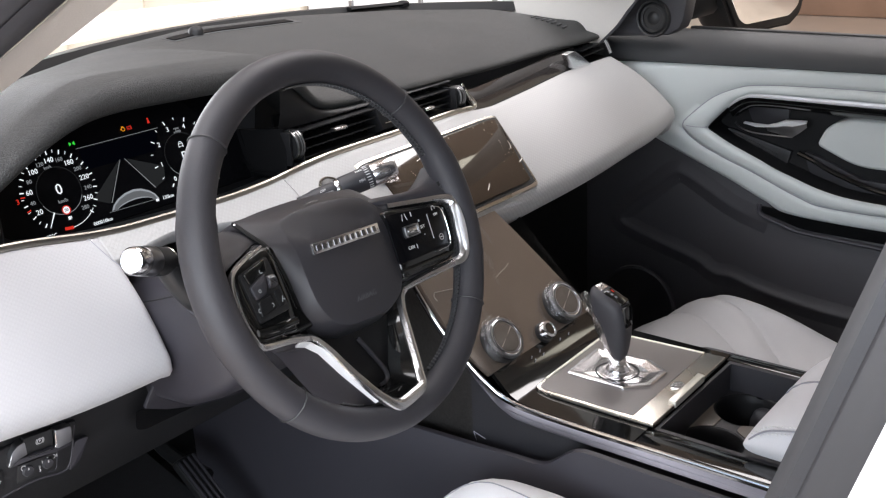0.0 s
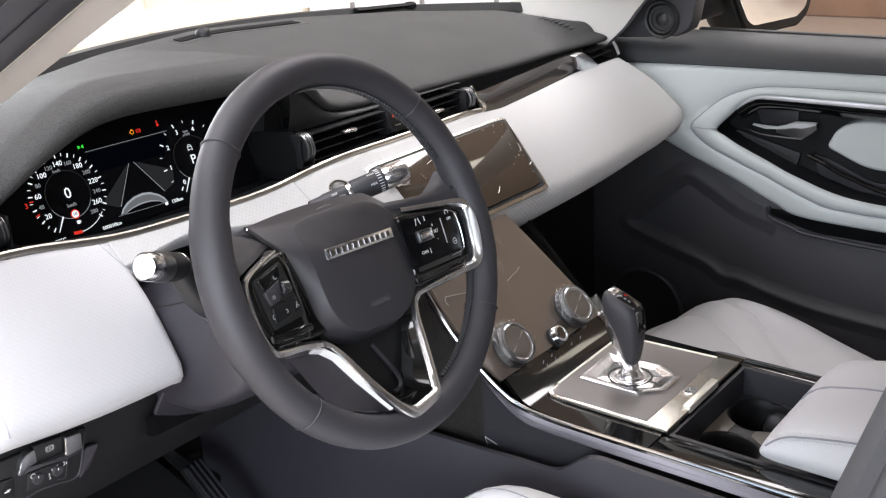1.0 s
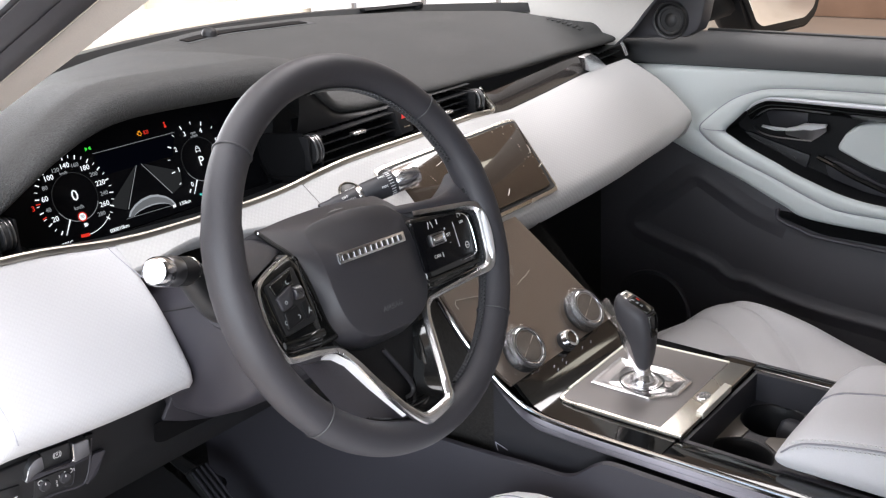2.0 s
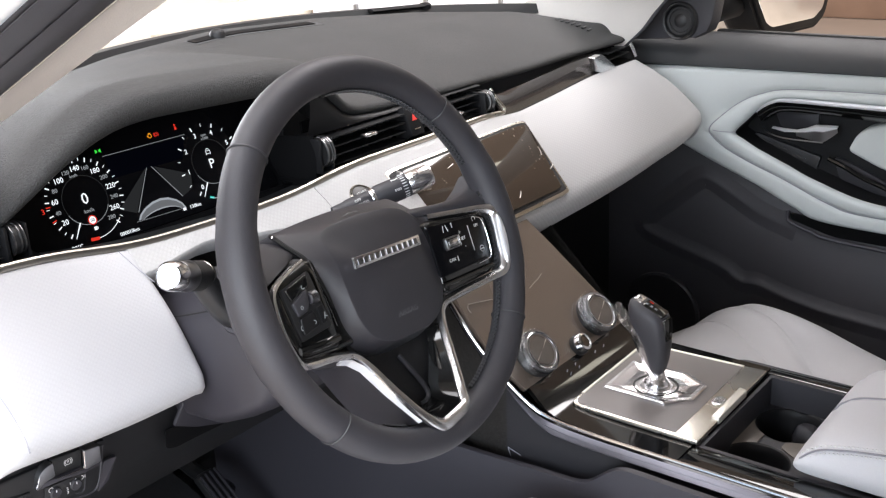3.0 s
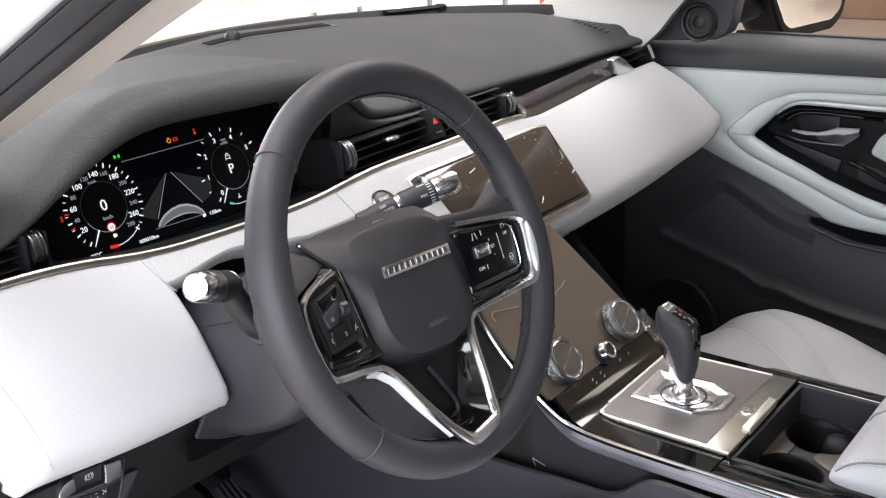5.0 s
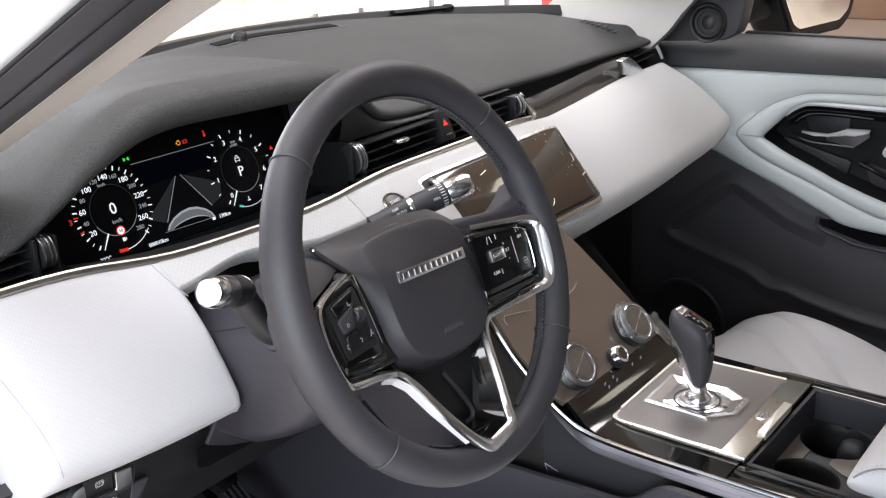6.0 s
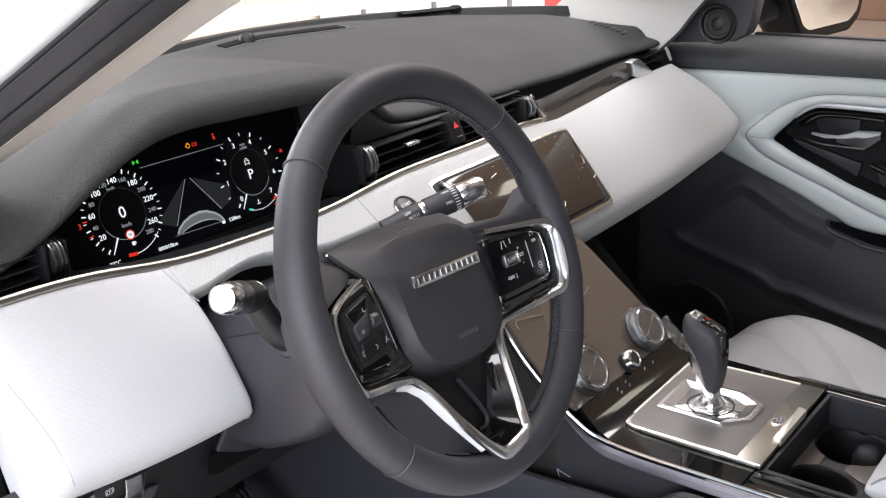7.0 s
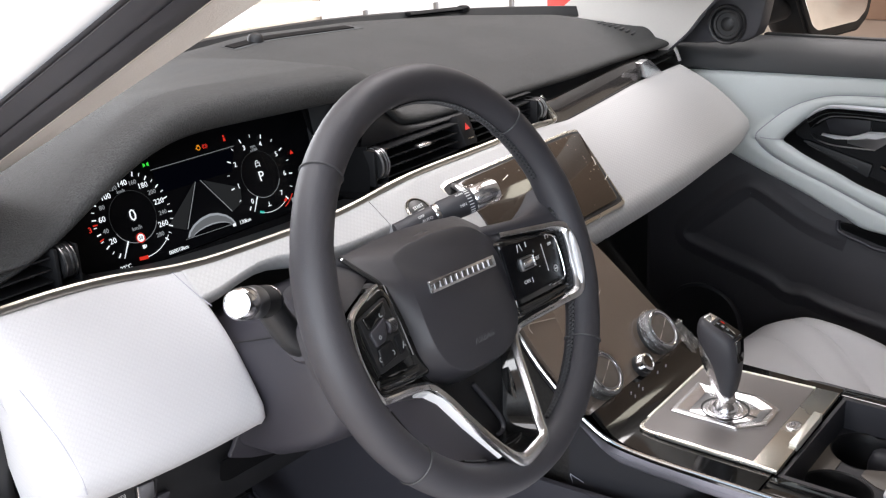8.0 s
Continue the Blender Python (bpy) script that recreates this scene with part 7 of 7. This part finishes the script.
for q in creases:
    pts = [(tree.ray_cast(Vector((p.x, p.y, 1.2)), Vector((0, 0, -1)))[0] or Vector((p.x, p.y, 0.5))) for p in q]
    part("seam", sweep(pts, 0.0007, 0.0007, 60, 6, straight=True), SEAT_HIDE, cushion)
# Backrest is out of view; added to dim reflections in the gloss pads.
part("backrest", stack([(0.415, -0.50, 0.46, 0.20, 0.05), (0.415, -0.53, 0.60, 0.23, 0.07), (0.415, -0.60, 0.85, 0.23, 0.07), (0.415, -0.67, 1.05, 0.20, 0.06), (0.415, -0.69, 1.10, 0.15, 0.05)]), SEAT_HIDE, ps)
seat_cushion("driver_seat", -0.430, 0.045, 0.651, "pale grey perforated hide driver's seat cushion", width=0.262, seams=[[(-0.41, 0.010), (-0.33, 0.002), (-0.290, -0.012), (-0.262, -0.04), (-0.250, -0.10), (-0.25, -0.25)], [(-0.41, -0.020), (-0.35, -0.026), (-0.310, -0.04), (-0.29, -0.09), (-0.29, -0.25)]], mat=WINDOW_LIT_HIDE)

# ---- passenger door ----
dr = thing("passenger_door", (0.8, -0.1, 0.30), "closed passenger door with cool grey hide trim and dark lower panel", "car door")


def on_door(poly, x, depth, bevel=0.0, **k):
    """A plate on the door's inside: outline (y, z), face at x - depth."""
    return slab([(-y, z) for y, z in poly], frame_on((x, 0, 0), (0, -1, 0), (-1, 0, 0)), depth, bevel, **k)


part("skin", box(0.845, 0.93, -0.62, 0.42, 0.28, 1.0, 0.02), PAINT, dr, "white outer door skin")
part("lower_panel", on_door(rounded([(0.4235, 0.33), (0.4235, 0.95), (0.33, 0.95), (0.25, 0.83), (0.16, 0.775), (0.03, 0.715), (-0.03, 0.70), (-0.62, 0.70), (-0.62, 0.33)], 0.015), 0.845, 0.075, 0.01), DOOR_PLASTIC, dr, "black plastic lower door panel")
rows = []
for y in spaced(0.42, -0.62, 30):
    zb = 0.966 + 0.014 * (0.30 - y) / 0.9
    rows.append([(0.765, y, zb - 0.006), (0.752, y, zb), (0.751, y, zb + 0.016), (0.762, y, 1.003), (0.795, y, 1.022), (0.815, y, 1.022), (0.83, y, 1.0)])
part("window_sill", grid(rows), SOFT, dr, "dark grey padded window sill", angle=60)
part("window_seal", box(0.816, 0.83, -0.62, 0.215, 1.0, 1.026, 0.003), SHADE, dr)
HIDE_OUT = [(-0.62, 0.976), (-0.2, 0.974), (-0.02, 0.972), (0.09, 0.969), (0.18, 0.967), (0.28, 0.964), (0.350, 0.955), (0.362, 0.92), (0.350, 0.856), (0.264, 0.816), (0.194, 0.786), (0.103, 0.750), (0.030, 0.717), (-0.04, 0.695), (-0.3, 0.692), (-0.62, 0.698)]
GRV = [(-0.62, 0.944), (-0.2, 0.941), (-0.05, 0.939), (0.052, 0.934), (0.100, 0.922), (0.140, 0.902), (0.180, 0.868), (0.196, 0.849), (0.190, 0.834), (0.159, 0.812), (0.105, 0.789), (0.047, 0.768), (-0.037, 0.734), (-0.10, 0.721), (-0.3, 0.722), (-0.62, 0.726)]
HIDE_IN = [(-0.62, 0.921), (-0.2, 0.921), (-0.05, 0.920), (0.045, 0.919), (0.078, 0.911), (0.100, 0.895), (0.125, 0.870), (0.143, 0.851), (0.1445, 0.842), (0.128, 0.833), (0.101, 0.819), (0.043, 0.795), (-0.013, 0.772), (-0.119, 0.744), (-0.3, 0.740), (-0.62, 0.744)]
N = 120
outs, grvs, ins = ([Vector((0, y, z)) for _, y, z in curve_through([(0, y, z) for y, z in q], N)] for q in (HIDE_OUT, GRV, HIDE_IN))
rows = []
for o, g, i in zip(outs, grvs, ins):
    og, gi = g - o, i - g
    rows.append([o + Vector((0.790, 0, 0)), o + Vector((0.766, 0, 0)), o + og * 0.05 + Vector((0.759, 0, 0)), o + og * 0.25 + Vector((0.756, 0, 0)), o + og * 0.75 + Vector((0.755, 0, 0)), o + og * 0.93 + Vector((0.7565, 0, 0)), g + Vector((0.7600, 0, 0)), g + gi * 0.06 + Vector((0.7560, 0, 0)), g + gi * 0.16 + Vector((0.7535, 0, 0)), g + gi * 0.3 + Vector((0.7515, 0, 0)), g + gi * 0.7 + Vector((0.7505, 0, 0)), g + gi * 0.9 + Vector((0.7525, 0, 0)), i + Vector((0.757, 0, 0)), i + gi * 0.02 + Vector((0.762, 0, 0))])
part("hide_trim", grid(rows), DOOR_HIDE, dr, "cool grey hide door trim", angle=80)
part("hide_seam", sweep([g + Vector((0.7588, 0, 0)) for g in grvs], 0.0012, 0.0012, 200, 6), THREAD, dr, "tight seam in the hide trim")
part("recess_wall", grid([[i + Vector((0.7615, 0, 0)) for i in ins], [i + Vector((0.790, 0, 0)) for i in ins], [i + Vector((0.826, 0, 0)) for i in ins]]), DUSK, dr, "glossy black recess wall", angle=60)
part("recess", on_door([(0.165, 0.70), (0.165, 0.935), (-0.62, 0.935), (-0.62, 0.70)], 0.836, 0.012), DUSK, dr, "black handle recess", smooth=False)
# Chrome line in pale silver: its bright reflection is put into the colour.
part("chrome_line", sweep([(0.762, 0.106, 0.890), (0.759, 0.098, 0.899), (0.758, 0.078, 0.911), (0.758, 0.052, 0.916), (0.758, -0.05, 0.916), (0.758, -0.111, 0.916), (0.758, -0.30, 0.916)], 0.0036, 0.0048, 60, 10), SHEEN_SILVER, dr, "bright chrome line")
part("gloss_rail", thick(grid([[(0.760, y, z), (0.764, y, z - 0.008), (0.776, y, z - 0.020), (0.80, y, z - 0.024)] for _, y, z in curve_through([(0, 0.104, 0.890), (0, 0.080, 0.9075), (0, 0.050, 0.9135), (0, -0.05, 0.9135), (0, -0.11, 0.9115), (0, -0.35, 0.910)], 40)]), 0.003), GLOSS, dr, "glossy black rail above the handle")
part("handle_back", on_door(rounded([(0.095, 0.884), (0.010, 0.884), (0.010, 0.842), (0.080, 0.850)], 0.006), 0.8235, 0.006, 0.002), PLASTIC, dr)
HANDLE = [(0.088, 0.8550, 0.8520, 0.0), (0.062, 0.8545, 0.8480, 0.5), (0.040, 0.8550, 0.8440, 0.8), (0.022, 0.8605, 0.8415, 1.0), (0.006, 0.8680, 0.8385, 1.0), (-0.009, 0.8690, 0.8370, 1.0), (-0.022, 0.8695, 0.8470, 1.0), (-0.034, 0.8700, 0.8580, 1.0)]
lower = lambda y, zt, zb: zt - (zt - zb) * (0.9 if y > 0.05 else 0.36)
# One metal handle in two tones: pale top as highlight, darker face as reflection.
hd = part("door_handle", thick(grid([[(0.800 - 0.008 * k, y, zt), (0.795 - 0.008 * k, y, zt - 0.0008), (0.7925 - 0.008 * k, y, zt - 0.0025), (0.7935 - 0.008 * k, y, lower(y, zt, zb)), (0.797 - 0.008 * k, y, lower(y, zt, zb) - 0.0006)] for y, zt, zb, k in HANDLE]), 0.002), SHEEN_SILVER, dr, "bright chrome inner door handle", angle=30)
part("handle_face", thick(grid([[(0.7945 - 0.008 * k, y, lower(y, zt, zb)), (0.796 - 0.008 * k, y, (zt + zb) / 2), (0.799 - 0.008 * k, y, zb)] for y, zt, zb, k in HANDLE[2:]]), 0.002), DIM_METAL, hd, "lower face, darkened for its dark reflection", angle=30)
part("cross_seam", sweep([(0.7585, 0.196, 0.8470), (0.7520, 0.182, 0.8465), (0.7502, 0.165, 0.8465), (0.7520, 0.150, 0.8470), (0.757, 0.1445, 0.8470)], 0.0008, 0.0008, 24, 6), THREAD, dr, "short seam across the trim's tip")
part("handle_rim", sweep([(0.812, 0.112, 0.848), (0.803, 0.098, 0.841), (0.796, 0.070, 0.8360), (0.792, 0.030, 0.8358), (0.790, -0.0085, 0.8365)], 0.0014, 0.0014, 40, 8), DIM_METAL, dr, "thin satin rim below the handle")
part("switch_bed", on_door(rounded([(0.158, 0.828), (0.121, 0.8345), (0.078, 0.8225), (0.0, 0.8026), (0.010, 0.766), (0.0645, 0.7834), (0.120, 0.809)], 0.004), 0.826, 0.012, 0.003), SHADE, dr, "dark switch bank")
for y, z in ((0.112, 0.8170), (0.078, 0.8060), (0.043, 0.7920)):
    part("window_switch", on_door(rounded([(y + 0.013, z + 0.004), (y + 0.008, z + 0.012), (y - 0.018, z + 0.003), (y - 0.012, z - 0.010)], 0.002), 0.8142, 0.002, 0.0010), SHADE, dr)
part("switch_mark", on_door([(0.046, 0.783), (0.045, 0.7865), (0.039, 0.785), (0.040, 0.7815)], 0.8121, 0.0008), PRINT, dr, smooth=False)
part("switch_mark", on_door([(0.090, 0.8015), (0.0855, 0.8085), (0.0825, 0.8075), (0.087, 0.8005)], 0.8121, 0.0008), SATIN, dr, smooth=False)
part("lower_tray", on_door(rounded([(-0.022, 0.806), (-0.06, 0.795), (-0.13, 0.765), (-0.40, 0.76), (-0.40, 0.735), (-0.12, 0.740), (-0.035, 0.765)], 0.01), 0.826, 0.010, 0.003), PLASTIC, dr)
part("elbow_rest", on_door(rounded([(-0.055, 0.828), (-0.072, 0.866), (-0.115, 0.884), (-0.60, 0.89), (-0.60, 0.80), (-0.13, 0.795)], [0.01, 0.02, 0.02, 0.01, 0.01, 0.03]), 0.824, 0.040, 0.012, segments=4), DOOR_HIDE, dr, "cool grey hide elbow rest", angle=70)
part("rest_edge", sweep([(0.790, -0.022, 0.808), (0.788, -0.05, 0.798), (0.788, -0.10, 0.776), (0.788, -0.2, 0.752), (0.788, -0.4, 0.75)], 0.005, 0.005, 24, 8), GLOSS, dr)
# Near-black plate at the pull pocket; the hide's shadow is in its colour.
part("pull_pocket_shade", on_door(rounded([(0.034, 0.703), (0.032, 0.690), (-0.048, 0.668), (-0.62, 0.660), (-0.62, 0.70), (-0.06, 0.700)], [0.004, 0.01, 0.02, 0.0, 0.0, 0.02]), 0.775, 0.008, 0.002), VOID, dr, "pull pocket, blackened for the shadow below the hide trim")
part("pocket_edge", sweep([(0.764, 0.036, 0.708), (0.762, 0.032, 0.688), (0.762, -0.01, 0.674), (0.762, -0.06, 0.664), (0.762, -0.3, 0.655)], 0.004, 0.004, 40, 8), GREY_PLASTIC, dr)
# moulded pocket: a rounded ridge round a shallow inset
RIDGE = [(0.02, 0.668), (0.09, 0.690), (0.150, 0.722), (0.196, 0.745), (0.222, 0.738), (0.27, 0.697), (0.318, 0.655), (0.334, 0.634), (0.328, 0.620), (0.308, 0.612), (0.281, 0.604), (0.2387, 0.592), (0.1856, 0.579), (0.1507, 0.566), (0.1365, 0.556), (0.116, 0.548), (0.083, 0.549), (0.028, 0.533), (-0.10, 0.515), (-0.40, 0.500)]
ridge = [Vector((0, y, z)) for _, y, z in curve_through([(0, y, z) for y, z in RIDGE], 110)]
rows = []
for i, p in enumerate(ridge):
    d = (ridge[min(i + 1, 109)] - ridge[max(i - 1, 0)]).normalized()
    n = Vector((0, d.z, -d.y))
    grow_in = min(1.0, 0.15 + i / 30)
    rows.append([p + n * u + Vector((0.7697 - x * grow_in, 0, 0)) for u, x in ((-0.026, 0.0), (-0.014, 0.0022), (-0.006, 0.0060), (-0.0015, 0.0082), (0.002, 0.0076), (0.006, 0.0048), (0.013, 0.0016), (0.022, 0.0))])
part("map_pocket", grid(rows), DOOR_PLASTIC, dr, "moulded black pocket ridge", angle=80)
part("door_speaker", lathe([(0.085, 0.0), (0.085, 0.008), (0.080, 0.011), (0.076, 0.008), (0.0, 0.006)][:4] + [(0.01, 0.007)], frame_on((0.771, 0.290, 0.445), (0, -1, 0), (-1, 0, 0)), 44), PLASTIC, dr, "round black door speaker grille")
tw = part("tweeter_panel", on_door([(0.415, 1.008), (0.375, 1.066), (0.17, 1.27), (0.115, 1.27), (0.177, 1.10), (0.186, 1.052), (0.194, 1.034), (0.218, 1.021)], 0.765, 0.038, 0.006), PLASTIC, dr, "black corner panel with a round tweeter")
part("corner_seal", sweep([(0.694, 0.348, 1.002), (0.693, 0.307, 1.038), (0.692, 0.279, 1.071), (0.690, 0.251, 1.101), (0.672, 0.128, 1.20)], 0.0036, 0.0036, 40, 8), SEAL, dr, "black rubber seal beside the pillar trim")
TWF = frame_on((0.727, 0.2465, 1.052), (0, -1, 0), (-1, 0, 0))
part("tweeter_ring", lathe([(0.0355, -0.004), (0.0355, 0.004), (0.0335, 0.0065), (0.0305, 0.005), (0.0285, 0.0)], TWF, 44), SHADE, tw)
part("tweeter_cone", lathe([(0.0285, 0.0010), (0.0255, 0.0035), (0.0215, 0.0030), (0.0190, -0.0010), (0.0130, 0.0005), (0.0115, 0.0025), (0.005, 0.0045), (0.001, 0.0048)], TWF, 36), SHADE, tw)
part("window_frame", on_door([(0.17, 1.10), (0.06, 1.27), (-0.1, 1.42), (-0.62, 1.46), (-0.62, 1.5), (-0.1, 1.46), (0.04, 1.33), (0.19, 1.10)], 0.80, 0.03), SHADE, dr, smooth=False)

# ---- far door mirror ----
mr = thing("door_mirror", (0.88, 0.22, 1.03), "black outside mirror on the far door reflecting the showroom", "mirror")
MR = frame_on((0, 0.18, 0), (1, 0.0, 0.0), (0, -1, 0))
MRO = rounded([(0.872, 1.10), (0.952, 1.014), (0.985, 1.000), (1.235, 0.987), (1.290, 1.004), (1.315, 1.06), (1.30, 1.20), (0.89, 1.20)], 0.015)
grow = lambda q, k: [(1.09 + (u - 1.09) * k, 1.09 + (v - 1.09) * (k + 0.06)) for u, v in q]
part("housing", moved(domed(grow(MRO, 1.09), 0.0, 0.09, 0.01, 0.04), MR @ pose(0, 0, -0.001) @ Matrix.Diagonal((1, 1, -1, 1))), VOID, mr)
part("rim", slab(grow(MRO, 1.03), MR, 0.006, 0.004), VOID, mr)
part("mirror_glass", slab([(1.083 + (u - 1.09) * 0.94, 1.092 + (v - 1.09) * 0.94) for u, v in MRO], MR, 0.0075, 0.001), MIRROR, mr, "reflecting mirror glass")
part("foot", sweep([(0.83, 0.26, 1.060), (0.88, 0.235, 1.066), (0.96, 0.22, 1.072)], 0.040, 0.034, 12, 12), VOID, mr)
